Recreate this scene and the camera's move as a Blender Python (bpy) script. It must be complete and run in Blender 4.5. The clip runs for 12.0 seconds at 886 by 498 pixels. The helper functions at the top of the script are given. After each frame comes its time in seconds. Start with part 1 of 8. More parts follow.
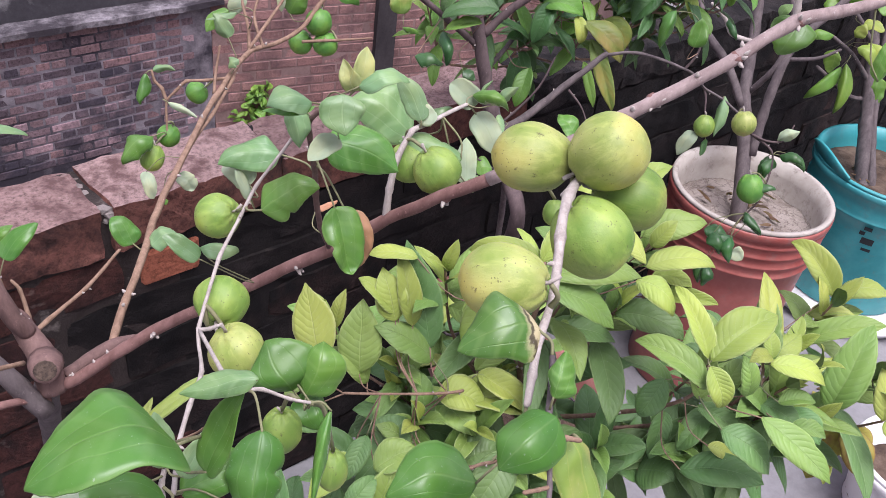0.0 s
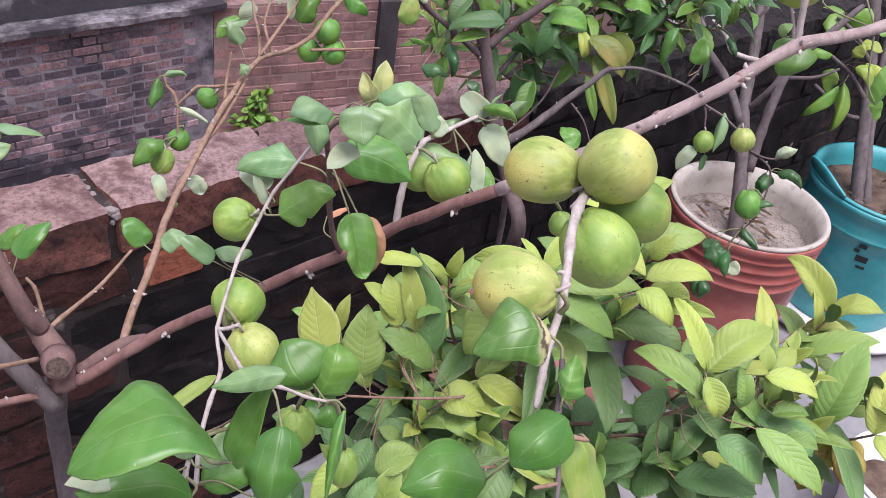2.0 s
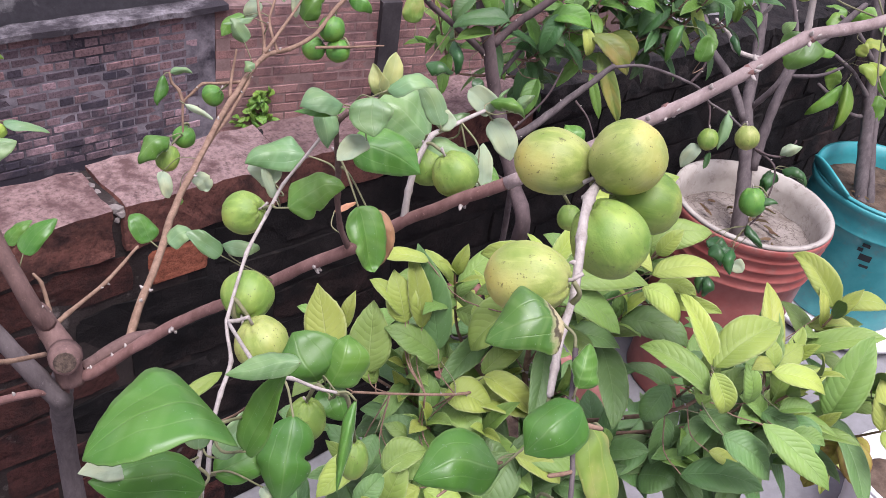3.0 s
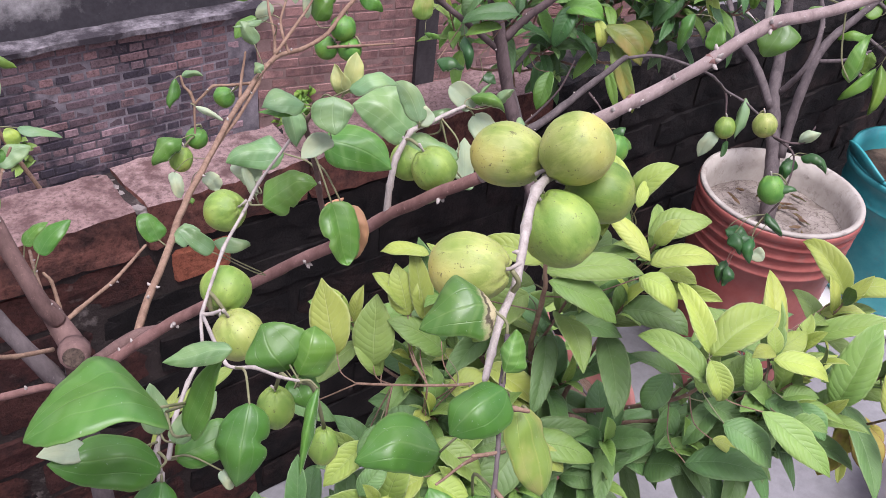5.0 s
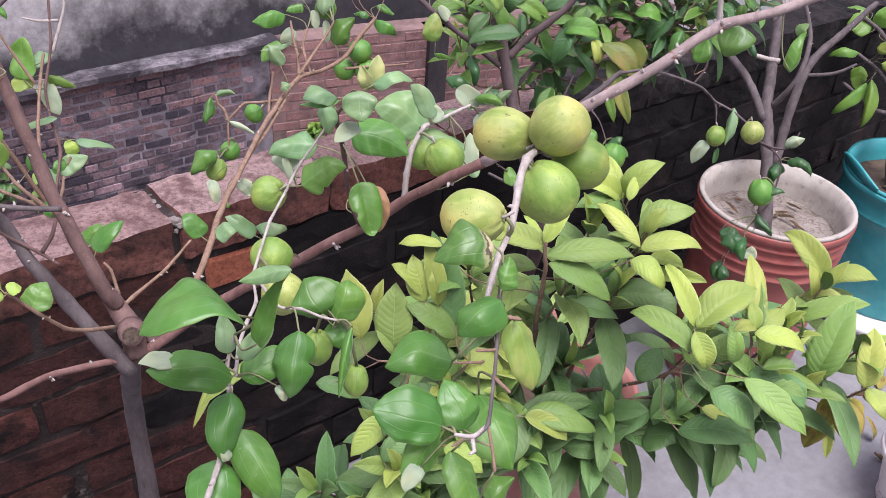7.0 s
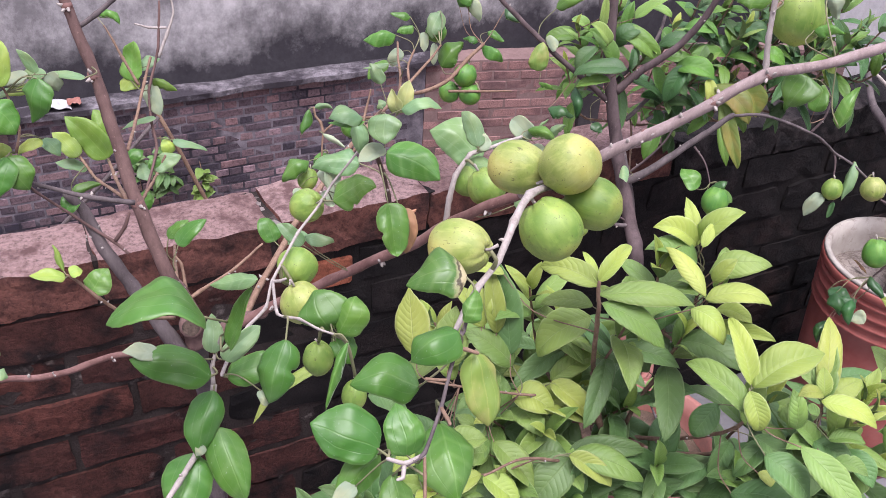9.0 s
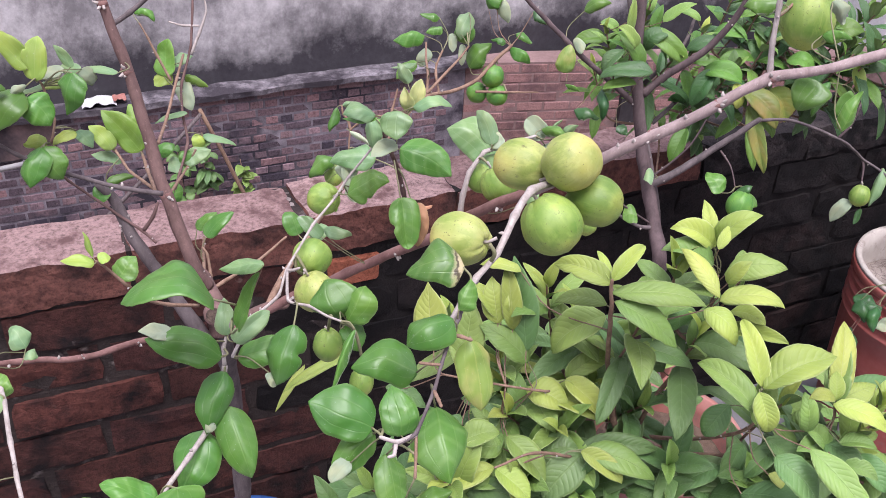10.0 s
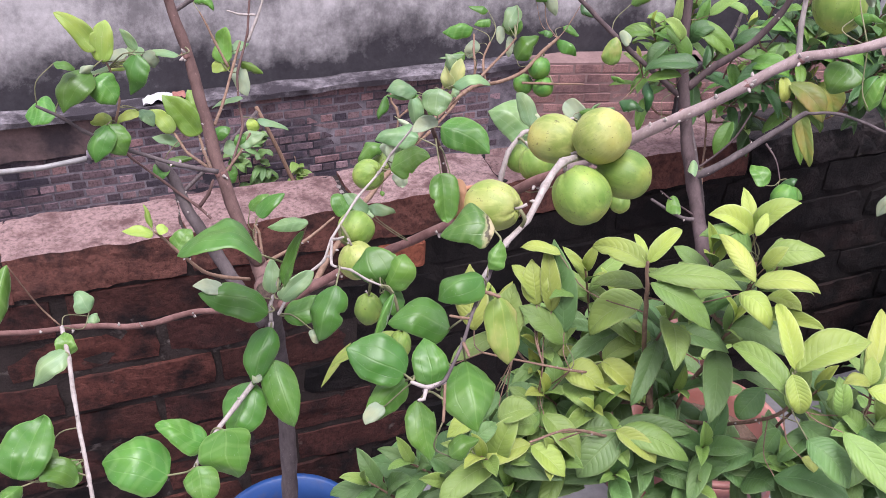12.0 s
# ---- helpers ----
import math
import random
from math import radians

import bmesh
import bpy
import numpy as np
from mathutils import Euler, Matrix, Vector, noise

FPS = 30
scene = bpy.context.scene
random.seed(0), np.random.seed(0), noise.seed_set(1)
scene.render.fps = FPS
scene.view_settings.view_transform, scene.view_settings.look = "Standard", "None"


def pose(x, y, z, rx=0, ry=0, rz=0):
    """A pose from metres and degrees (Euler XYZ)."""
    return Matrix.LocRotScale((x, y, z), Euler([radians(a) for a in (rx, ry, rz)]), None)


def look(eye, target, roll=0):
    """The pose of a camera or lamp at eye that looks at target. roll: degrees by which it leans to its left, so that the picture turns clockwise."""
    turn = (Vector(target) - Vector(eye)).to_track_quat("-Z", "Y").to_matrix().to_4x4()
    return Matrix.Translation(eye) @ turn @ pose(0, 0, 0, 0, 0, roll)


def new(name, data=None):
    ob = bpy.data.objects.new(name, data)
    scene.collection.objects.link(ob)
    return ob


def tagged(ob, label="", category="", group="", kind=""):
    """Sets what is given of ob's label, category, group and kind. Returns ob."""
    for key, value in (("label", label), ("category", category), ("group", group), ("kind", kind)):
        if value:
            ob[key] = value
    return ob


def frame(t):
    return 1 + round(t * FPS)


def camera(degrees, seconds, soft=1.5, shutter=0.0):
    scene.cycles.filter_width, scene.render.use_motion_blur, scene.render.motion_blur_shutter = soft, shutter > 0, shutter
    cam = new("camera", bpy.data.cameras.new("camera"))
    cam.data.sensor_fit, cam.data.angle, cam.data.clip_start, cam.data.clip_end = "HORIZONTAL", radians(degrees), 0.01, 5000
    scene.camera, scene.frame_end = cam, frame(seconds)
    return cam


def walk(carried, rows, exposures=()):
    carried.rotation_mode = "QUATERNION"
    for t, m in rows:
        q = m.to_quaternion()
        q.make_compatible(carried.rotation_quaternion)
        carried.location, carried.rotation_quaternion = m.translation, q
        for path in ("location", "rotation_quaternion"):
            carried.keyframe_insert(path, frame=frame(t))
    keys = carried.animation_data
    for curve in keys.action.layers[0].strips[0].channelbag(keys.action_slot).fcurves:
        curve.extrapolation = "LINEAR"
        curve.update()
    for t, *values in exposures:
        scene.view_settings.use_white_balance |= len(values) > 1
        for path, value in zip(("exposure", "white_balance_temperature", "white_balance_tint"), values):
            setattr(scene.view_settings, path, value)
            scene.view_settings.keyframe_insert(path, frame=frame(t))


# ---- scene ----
cam = camera(52.8, 12.0, soft=0.4)
PATH = [
    (0, (-0.345, -0.981, 1.253), (0.791, 0.153, 0.06), 8.4),
    (0.5, (-0.34, -0.985, 1.251), (0.815, 0.134, 0.062), 8.4),
    (1, (-0.347, -0.98, 1.257), (0.802, 0.149, 0.072), 9.5),
    (1.5, (-0.357, -0.986, 1.258), (0.793, 0.157, 0.087), 9.8),
    (2, (-0.362, -0.986, 1.262), (0.788, 0.152, 0.085), 9.8),
    (2.5, (-0.368, -0.985, 1.257), (0.781, 0.154, 0.082), 9.8),
    (4.5, (-0.347, -1.003, 1.26), (0.76, 0.164, 0.073), 7.7),
    (5, (-0.34, -1.023, 1.27), (0.723, 0.177, 0.074), 6.5),
    (5.5, (-0.34, -1.056, 1.268), (0.64, 0.205, 0.064), 4.8),
    (6, (-0.352, -1.072, 1.269), (0.527, 0.255, 0.059), 2.8),
    (6.5, (-0.391, -1.081, 1.29), (0.561, 0.24, 0.128), 3.3),
    (7, (-0.405, -1.107, 1.296), (0.655, 0.147, 0.154), 4.6),
    (7.2, (-0.391, -1.117, 1.304), (0.598, 0.208, 0.177), 4.6),
    (8.8, (-0.332, -1.153, 1.305), (0.464, 0.3, 0.186), 4.0),
    (9, (-0.331, -1.156, 1.306), (0.468, 0.296, 0.186), 4.0),
    (9.5, (-0.326, -1.164, 1.314), (0.428, 0.306, 0.187), 3.6),
    (10, (-0.321, -1.183, 1.314), (0.402, 0.307, 0.192), 3.6),
    (10.5, (-0.316, -1.19, 1.319), (0.37, 0.312, 0.192), 3.4),
    (11, (-0.316, -1.199, 1.32), (0.348, 0.324, 0.208), 3.3),
    (11.5, (-0.32, -1.211, 1.321), (0.318, 0.323, 0.208), 3.4),
    (12, (-0.326, -1.223, 1.314), (0.291, 0.312, 0.19), 2.4),
]
walk(cam, [(t, look(eye, target, roll)) for t, eye, target, roll in PATH], exposures=[(0.0, 0.27, 6350, 11), (5.5, 0.25, 6350, 11), (7.0, 0.27, 6350, 11), (9.0, 0.34, 6350, 12), (12.0, 0.36, 6350, 12)])

# ---- world and light: a bright overcast day ----
world = bpy.data.worlds.new("overcast_sky")
scene.world = world
world.use_nodes = True
wn = world.node_tree
sky = wn.nodes.new("ShaderNodeTexSky")
sky.sky_type, sky.sun_disc = "NISHITA", False
SUN_UP, SUN_ROUND = radians(58), radians(200)
sky.sun_elevation, sky.sun_rotation = SUN_UP, SUN_ROUND
sky.air_density, sky.dust_density, sky.ozone_density = 1.0, 6.0, 0.6
veil = wn.nodes.new("ShaderNodeMixRGB")
veil.inputs[0].default_value = 0.72
veil.inputs[2].default_value = (7.2, 7.0, 7.6, 1)
# an overcast vault, about three times as bright overhead as at the horizon
way = wn.nodes.new("ShaderNodeTexCoord")
split = wn.nodes.new("ShaderNodeSeparateXYZ")
vault = wn.nodes.new("ShaderNodeValToRGB")
vault.color_ramp.elements[0].position, vault.color_ramp.elements[0].color = 0.0, (3.8, 3.5, 4.3, 1)
vault.color_ramp.elements[1].position, vault.color_ramp.elements[1].color = 1.0, (11.3, 10.4, 13.0, 1)
wn.links.new(way.outputs["Generated"], split.inputs[0])
wn.links.new(split.outputs[2], vault.inputs[0])
wn.links.new(vault.outputs[0], veil.inputs[2])
wn.links.new(sky.outputs[0], veil.inputs[1])
wn.links.new(veil.outputs[0], wn.nodes["Background"].inputs[0])
wn.nodes["Background"].inputs[1].default_value = 0.132

sun = new("sun", bpy.data.lights.new("sun", "SUN"))
sun.data.energy, sun.data.angle, sun.data.color = 3.8, radians(32), (1.0, 0.95, 0.98)
sun.matrix_world = look((0, 0, 20), (0.3, 1.2, 16))


# ---- materials ----
def shader(name, rough=0.6, spec=0.4):
    mat = bpy.data.materials.new(name)
    mat.use_nodes = True
    tree = mat.node_tree
    b = tree.nodes["Principled BSDF"]
    b.inputs["Roughness"].default_value = rough
    b.inputs["Specular IOR Level"].default_value = spec
    return mat, tree, b


def add(tree, kind, **values):
    node = tree.nodes.new(kind)
    for key, value in values.items():
        node.inputs[key].default_value = value
    return node


def noise_of(tree, scale, detail=5.0, rough=0.6, coords="Object"):
    co = tree.nodes.new("ShaderNodeTexCoord")
    n = add(tree, "ShaderNodeTexNoise", Scale=scale, Detail=detail, Roughness=rough)
    tree.links.new(co.outputs[coords], n.inputs["Vector"])
    return n


def world_noise(tree, scale, detail=5.0, rough=0.6, stretch=(1, 1, 1)):
    geo = tree.nodes.new("ShaderNodeNewGeometry")
    mp = tree.nodes.new("ShaderNodeMapping")
    mp.inputs["Scale"].default_value = stretch
    tree.links.new(geo.outputs["Position"], mp.inputs["Vector"])
    n = add(tree, "ShaderNodeTexNoise", Scale=scale, Detail=detail, Roughness=rough)
    tree.links.new(mp.outputs[0], n.inputs["Vector"])
    return n


def ramp(tree, source, stops):
    r = tree.nodes.new("ShaderNodeValToRGB")
    while len(r.color_ramp.elements) < len(stops):
        r.color_ramp.elements.new(0.5)
    for e, (at, col) in zip(r.color_ramp.elements, stops):
        e.position, e.color = at, (*col, 1) if len(col) == 3 else (col[0], col[0], col[0], 1)
    tree.links.new(source, r.inputs[0])
    return r.outputs[0]


def mix(tree, factor, a, b, mode="MIX"):
    m = tree.nodes.new("ShaderNodeMixRGB")
    m.blend_type = mode
    for i, v in enumerate((factor, a, b)):
        if isinstance(v, bpy.types.NodeSocket):
            tree.links.new(v, m.inputs[i])
        elif i == 0:
            m.inputs[0].default_value = v
        else:
            m.inputs[i].default_value = (*v, 1)
    return m.outputs[0]


def math_of(tree, op, a, b=0.0, c=None):
    m = tree.nodes.new("ShaderNodeMath")
    m.operation = op
    for i, v in enumerate((a, b, c)):
        if isinstance(v, bpy.types.NodeSocket):
            tree.links.new(v, m.inputs[i])
        elif v is not None:
            m.inputs[i].default_value = v
    return m.outputs[0]


def bump(tree, b, height, strength=0.4, distance=0.002):
    n = add(tree, "ShaderNodeBump", Strength=strength, Distance=distance)
    tree.links.new(height, n.inputs["Height"])
    tree.links.new(n.outputs[0], b.inputs["Normal"])


def piece_random(tree):
    return tree.nodes.new("ShaderNodeObjectInfo").outputs["Random"]


def brick_material(name, colours, soot, soot_low, soot_high, rough=0.9, scale=9.0, grit=110, pits=0.75, bloom=0.45):
    """Fired clay: a colour for each brick, grain, and black algae in patches."""
    mat, tree, b = shader(name, rough, 0.2)
    island = tree.nodes.new("ShaderNodeNewGeometry").outputs["Random Per Island"]
    base = ramp(tree, math_of(tree, "FRACT", math_of(tree, "ADD", piece_random(tree), island)), [(i / (len(colours) - 1), c) for i, c in enumerate(colours)])
    grain = world_noise(tree, grit, 8, 0.75)
    base = mix(tree, pits, base, ramp(tree, grain.outputs["Fac"], [(0.33, (0.15,)), (0.5, (0.85,)), (0.7, (1.25,))]), "MULTIPLY")
    patch = world_noise(tree, scale, 6, 0.65)
    base = mix(tree, ramp(tree, patch.outputs["Fac"], [(soot_low, (0,)), (soot_high, (1,))]), base, soot)
    lime = world_noise(tree, 23, 4, 0.6)
    base = mix(tree, ramp(tree, lime.outputs["Fac"], [(0.66, (0,)), (0.8, (bloom,))]), base, (0.42, 0.34, 0.31))
    tree.links.new(base, b.inputs["Base Color"])
    bump(tree, b, grain.outputs["Fac"], 1.0, 0.006)
    return mat


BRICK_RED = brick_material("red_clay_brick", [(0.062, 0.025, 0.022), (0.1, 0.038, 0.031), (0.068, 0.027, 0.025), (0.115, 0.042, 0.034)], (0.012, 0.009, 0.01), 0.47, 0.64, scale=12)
BRICK_COPING = brick_material("weathered_lit_coping_top", [(0.26, 0.168, 0.16), (0.36, 0.245, 0.235), (0.3, 0.192, 0.183)], (0.125, 0.072, 0.07), 0.48, 0.64, scale=21, grit=130, pits=0.85)
BRICK_SIDE = brick_material("dark_shaded_coping_side", [(0.15, 0.062, 0.05), (0.195, 0.084, 0.068)], (0.03, 0.018, 0.018), 0.47, 0.66, scale=14)
BRICK_LICHEN = brick_material("lichen_grey_coping", [(0.024, 0.02, 0.021), (0.05, 0.041, 0.041), (0.02, 0.017, 0.018)], (0.009, 0.008, 0.009), 0.4, 0.58, scale=18, bloom=0.2)
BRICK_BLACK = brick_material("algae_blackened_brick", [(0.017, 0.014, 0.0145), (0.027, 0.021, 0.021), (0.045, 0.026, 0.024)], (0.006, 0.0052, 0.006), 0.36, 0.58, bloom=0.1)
BRICK_ORANGE = brick_material("bare_orange_brick", [(0.32, 0.105, 0.066), (0.35, 0.118, 0.072)], (0.12, 0.04, 0.03), 0.6, 0.8)
BRICK_FAR = brick_material("old_dark_brick", [(0.09, 0.0737, 0.0942), (0.27, 0.179, 0.193), (0.0585, 0.0504, 0.0685), (0.18, 0.126, 0.146), (0.414, 0.281, 0.316), (0.0765, 0.064, 0.0835), (0.324, 0.194, 0.203), (0.126, 0.0951, 0.116)], (0.045, 0.0407, 0.0578), 0.5, 0.64, scale=1.3, grit=40)
BRICK_PALE = brick_material("pale_red_brick", [(0.25, 0.135, 0.13), (0.4, 0.23, 0.22), (0.31, 0.17, 0.162), (0.36, 0.21, 0.2)], (0.13, 0.078, 0.082), 0.46, 0.66, scale=3.6)


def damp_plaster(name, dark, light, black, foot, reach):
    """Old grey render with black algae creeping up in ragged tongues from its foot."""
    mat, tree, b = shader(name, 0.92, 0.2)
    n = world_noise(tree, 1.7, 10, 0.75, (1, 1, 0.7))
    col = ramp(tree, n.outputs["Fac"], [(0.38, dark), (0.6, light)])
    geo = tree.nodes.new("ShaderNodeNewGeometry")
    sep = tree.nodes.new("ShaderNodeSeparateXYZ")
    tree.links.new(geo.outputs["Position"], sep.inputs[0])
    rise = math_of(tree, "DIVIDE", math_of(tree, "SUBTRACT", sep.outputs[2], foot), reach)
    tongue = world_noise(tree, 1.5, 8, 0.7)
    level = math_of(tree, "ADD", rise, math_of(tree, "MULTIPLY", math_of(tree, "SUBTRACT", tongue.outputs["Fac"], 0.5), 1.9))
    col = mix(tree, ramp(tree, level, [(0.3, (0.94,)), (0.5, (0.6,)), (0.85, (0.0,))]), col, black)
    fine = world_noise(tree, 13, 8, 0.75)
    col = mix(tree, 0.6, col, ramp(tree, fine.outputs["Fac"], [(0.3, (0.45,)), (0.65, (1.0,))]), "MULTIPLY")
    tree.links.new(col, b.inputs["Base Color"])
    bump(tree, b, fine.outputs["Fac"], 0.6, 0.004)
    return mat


def rough_mineral(name, dark, light, scale, bump_by, stain=None, stain_at=(0.55, 0.75), stain_scale=2.0, stretch=(1, 1, 1)):
    mat, tree, b = shader(name, 0.92, 0.2)
    n = world_noise(tree, scale, 8, 0.65, stretch)
    col = ramp(tree, n.outputs["Fac"], [(0.32, dark), (0.68, light)])
    if stain:
        s = world_noise(tree, stain_scale, 7, 0.62, stretch)
        col = mix(tree, ramp(tree, s.outputs["Fac"], [(stain_at[0], (0,)), (stain_at[1], (1,))]), col, stain)
    fine = world_noise(tree, scale * 14, 4, 0.7)
    col = mix(tree, 0.35, col, ramp(tree, fine.outputs["Fac"], [(0.3, (0.4,)), (0.65, (1.0,))]), "MULTIPLY")
    tree.links.new(col, b.inputs["Base Color"])
    bump(tree, b, fine.outputs["Fac"], 0.6, bump_by)
    return mat


MORTAR = rough_mineral("dirty_mortar", (0.024, 0.019, 0.018), (0.055, 0.042, 0.04), 16, 0.008, (0.2, 0.17, 0.16), (0.6, 0.74), 26)
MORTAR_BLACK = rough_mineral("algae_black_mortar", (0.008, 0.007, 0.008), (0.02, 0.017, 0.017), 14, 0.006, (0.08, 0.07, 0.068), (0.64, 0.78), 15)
MORTAR_FAR = rough_mineral("far_mortar", (0.108, 0.097, 0.118), (0.306, 0.272, 0.31), 5, 0.004, (0.0405, 0.0359, 0.0481), (0.45, 0.6), 2)
MORTAR_PALE = rough_mineral("pale_mortar", (0.17, 0.112, 0.108), (0.29, 0.195, 0.19), 4, 0.003, (0.07, 0.05, 0.052), (0.56, 0.74), 3)
PLASTER = rough_mineral("weathered_grey_plaster", (0.3, 0.265, 0.28), (0.56, 0.51, 0.54), 1.6, 0.004, (0.1, 0.09, 0.1), (0.54, 0.74), 0.9)
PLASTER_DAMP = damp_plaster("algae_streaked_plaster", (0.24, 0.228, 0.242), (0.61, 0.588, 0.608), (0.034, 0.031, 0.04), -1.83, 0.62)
PLASTER_BLACK = rough_mineral("black_plaster", (0.025, 0.022, 0.026), (0.07, 0.062, 0.068), 3, 0.004, (0.25, 0.225, 0.235), (0.62, 0.8), 4, (1, 1, 0.5))
LEDGE = rough_mineral("lichen_ledge", (0.0945, 0.0848, 0.0974), (0.336, 0.307, 0.342), 22, 0.008, (0.0525, 0.0456, 0.056), (0.42, 0.58), 3.0)
CONCRETE = rough_mineral("terrace_concrete", (0.17, 0.167, 0.178), (0.27, 0.266, 0.28), 2.5, 0.002, (0.11, 0.107, 0.112), (0.52, 0.78), 5)
WHITEWASH = rough_mineral("whitewashed_plaster", (0.7, 0.7, 0.72), (0.82, 0.82, 0.84), 1.2, 0.002)
BROWN_WASH = rough_mineral("brown_washed_plaster", (0.11, 0.075, 0.075), (0.22, 0.15, 0.148), 3, 0.004, (0.045, 0.036, 0.042), (0.45, 0.62), 1.6)
EARTH = rough_mineral("street_earth", (0.1, 0.085, 0.07), (0.18, 0.155, 0.13), 0.6, 0.01)
SOIL_DRY = rough_mineral("dry_crusted_soil", (0.24, 0.2, 0.175), (0.4, 0.35, 0.315), 22, 0.012, (0.15, 0.12, 0.1), (0.55, 0.7), 16)
SOIL_DARK = rough_mineral("brown_potting_soil", (0.09, 0.06, 0.045), (0.2, 0.145, 0.11), 30, 0.014, (0.05, 0.035, 0.03), (0.5, 0.7), 20)


# drying cracks over the crusted soil
tree = SOIL_DRY.node_tree
geo = tree.nodes.new("ShaderNodeNewGeometry")
crack = add(tree, "ShaderNodeTexVoronoi", Scale=38.0)
crack.feature = "DISTANCE_TO_EDGE"
warp = world_noise(tree, 25, 4, 0.6)
tree.links.new(mix(tree, 0.06, geo.outputs["Position"], warp.outputs["Color"], "ADD"), crack.inputs["Vector"])
b = tree.nodes["Principled BSDF"]
plain = b.inputs["Base Color"].links[0].from_socket
tree.links.new(mix(tree, ramp(tree, crack.outputs["Distance"], [(0.0, (0.75,)), (0.06, (0.0,))]), plain, (0.09, 0.07, 0.06)), b.inputs["Base Color"])


# ---- building blocks ----
def box(bm, x0, x1, y0, y1, z0, z1):
    m = Matrix.Translation(((x0 + x1) / 2, (y0 + y1) / 2, (z0 + z1) / 2)) @ Matrix.Diagonal((x1 - x0, y1 - y0, z1 - z0, 1))
    return bmesh.ops.create_cube(bm, size=1, matrix=m)["verts"]


def mesh_of(name, bm, *materials, smooth=False):
    me = bpy.data.meshes.new(name)
    bmesh.ops.recalc_face_normals(bm, faces=bm.faces)
    bm.to_mesh(me)
    bm.free()
    for m in materials:
        me.materials.append(m)
    if smooth:
        for p in me.polygons:
            p.use_smooth = True
    return me


def part(name, bm, material, parent, label="", smooth=False):
    ob = new(name, mesh_of(name, bm, *(material if isinstance(material, tuple) else (material,)), smooth=smooth))
    ob.parent = parent
    if label:
        tagged(ob, label)
    return ob


def thing(name, at, label, category, group="", kind=""):
    ob = new(name)
    ob.location = at
    ob.empty_display_size = 0.05
    return tagged(ob, label, category, group, kind)


def structure(name, bm, material, label, category):
    ob = new(name, mesh_of(name, bm, material))
    return tagged(ob, label, category, kind="structure")


def worn_block(rng, l, w, h, chip, cuts=0):
    """A brick with chipped, rounded edges and an uneven face."""
    bm = bmesh.new()
    box(bm, -l / 2, l / 2, -w / 2, w / 2, -h / 2, h / 2)
    if cuts:
        bmesh.ops.subdivide_edges(bm, edges=[e for e in bm.edges if abs((e.verts[0].co - e.verts[1].co).x) > 0.01], cuts=cuts)
        bmesh.ops.subdivide_edges(bm, edges=[e for e in bm.edges if abs((e.verts[0].co - e.verts[1].co).y) > 0.01], cuts=3 if cuts < 12 else 6, use_grid_fill=True)
        bmesh.ops.subdivide_edges(bm, edges=[e for e in bm.edges if abs((e.verts[0].co - e.verts[1].co).z) > 0.01], cuts=2 if cuts < 12 else 4, use_grid_fill=True)
    else:
        bmesh.ops.bevel(bm, geom=list(bm.edges), offset=chip, segments=1, affect="EDGES")
    off = Vector((rng.random(), rng.random(), rng.random())) * 40
    for v in bm.verts:
        if cuts:
            edge = (abs(v.co.x) > l / 2 - 0.002) + (abs(v.co.y) > w / 2 - 0.002) + (abs(v.co.z) > h / 2 - 0.002)
            if edge > 1:
                v.co *= 1 - 0.04 * max(0, noise.noise(v.co * 26 + off) + 0.3) * (edge - 1)
        v.co += noise.noise_vector(v.co * 22 + off) * chip * 0.7 + noise.noise_vector(v.co * 95 + off) * chip * (0.4 if cuts else 0)
    return bm


# ---- terrace ----
FLOOR = -0.2
bm = bmesh.new()
box(bm, -3.2, 5.0, -4.6, 0.1, FLOOR - 0.25, FLOOR)
structure("floor", bm, CONCRETE, "pale grey cement terrace floor with faint stains", "floor")
bm = bmesh.new()
box(bm, -3.2, 5.0, -4.6, 0.1, -6.0, FLOOR - 0.254)
structure("wall_own_house", bm, PLASTER, "plastered storeys of the house under the terrace", "wall")
bm = bmesh.new()
box(bm, -120, 120, -120, 120, -6.4, -6.0)
structure("ground", bm, EARTH, "bare earth far below between the houses", "ground")

# parapet: mortar core and bricks laid over it
TOP, DEEP = 0.54, 0.115
bm = bmesh.new()
box(bm, -3.2, 0.1, 0.0035, DEEP - 0.0035, FLOOR, TOP - 0.004)
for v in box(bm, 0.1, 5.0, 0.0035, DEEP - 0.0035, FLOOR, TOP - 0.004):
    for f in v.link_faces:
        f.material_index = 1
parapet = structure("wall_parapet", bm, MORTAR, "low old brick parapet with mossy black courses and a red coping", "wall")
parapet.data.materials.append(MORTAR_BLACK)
# unseen wall, added to block the sky's fill light from behind
bm = bmesh.new()
box(bm, -3.2, 5.0, -4.6, -4.4, FLOOR, 2.6)
structure("wall_south", bm, PLASTER, "unseen weathered plaster wall added at the terrace's back to cut fill light", "wall")
for name, x in (("wall_west", -3.2), ("wall_east", 4.88)):
    bm = bmesh.new()
    box(bm, x, x + 0.12, -4.396, -0.004, FLOOR + 0.002, TOP)
    structure(name, bm, PLASTER, "low plastered side parapet of the terrace", "wall")
rng = random.Random(4)

BRICK_MESHES = {}


def brick_set(key, material, l, w, h, chip, seed, cuts=0):
    r = random.Random(seed)
    BRICK_MESHES[key] = [mesh_of("brick", worn_block(r, l, w, h, chip, cuts), *material) for i in range(5)]
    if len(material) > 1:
        # weathered tops; their brighter light and the sides' shade are in the colours too
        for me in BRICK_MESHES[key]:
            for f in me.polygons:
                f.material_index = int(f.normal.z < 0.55)


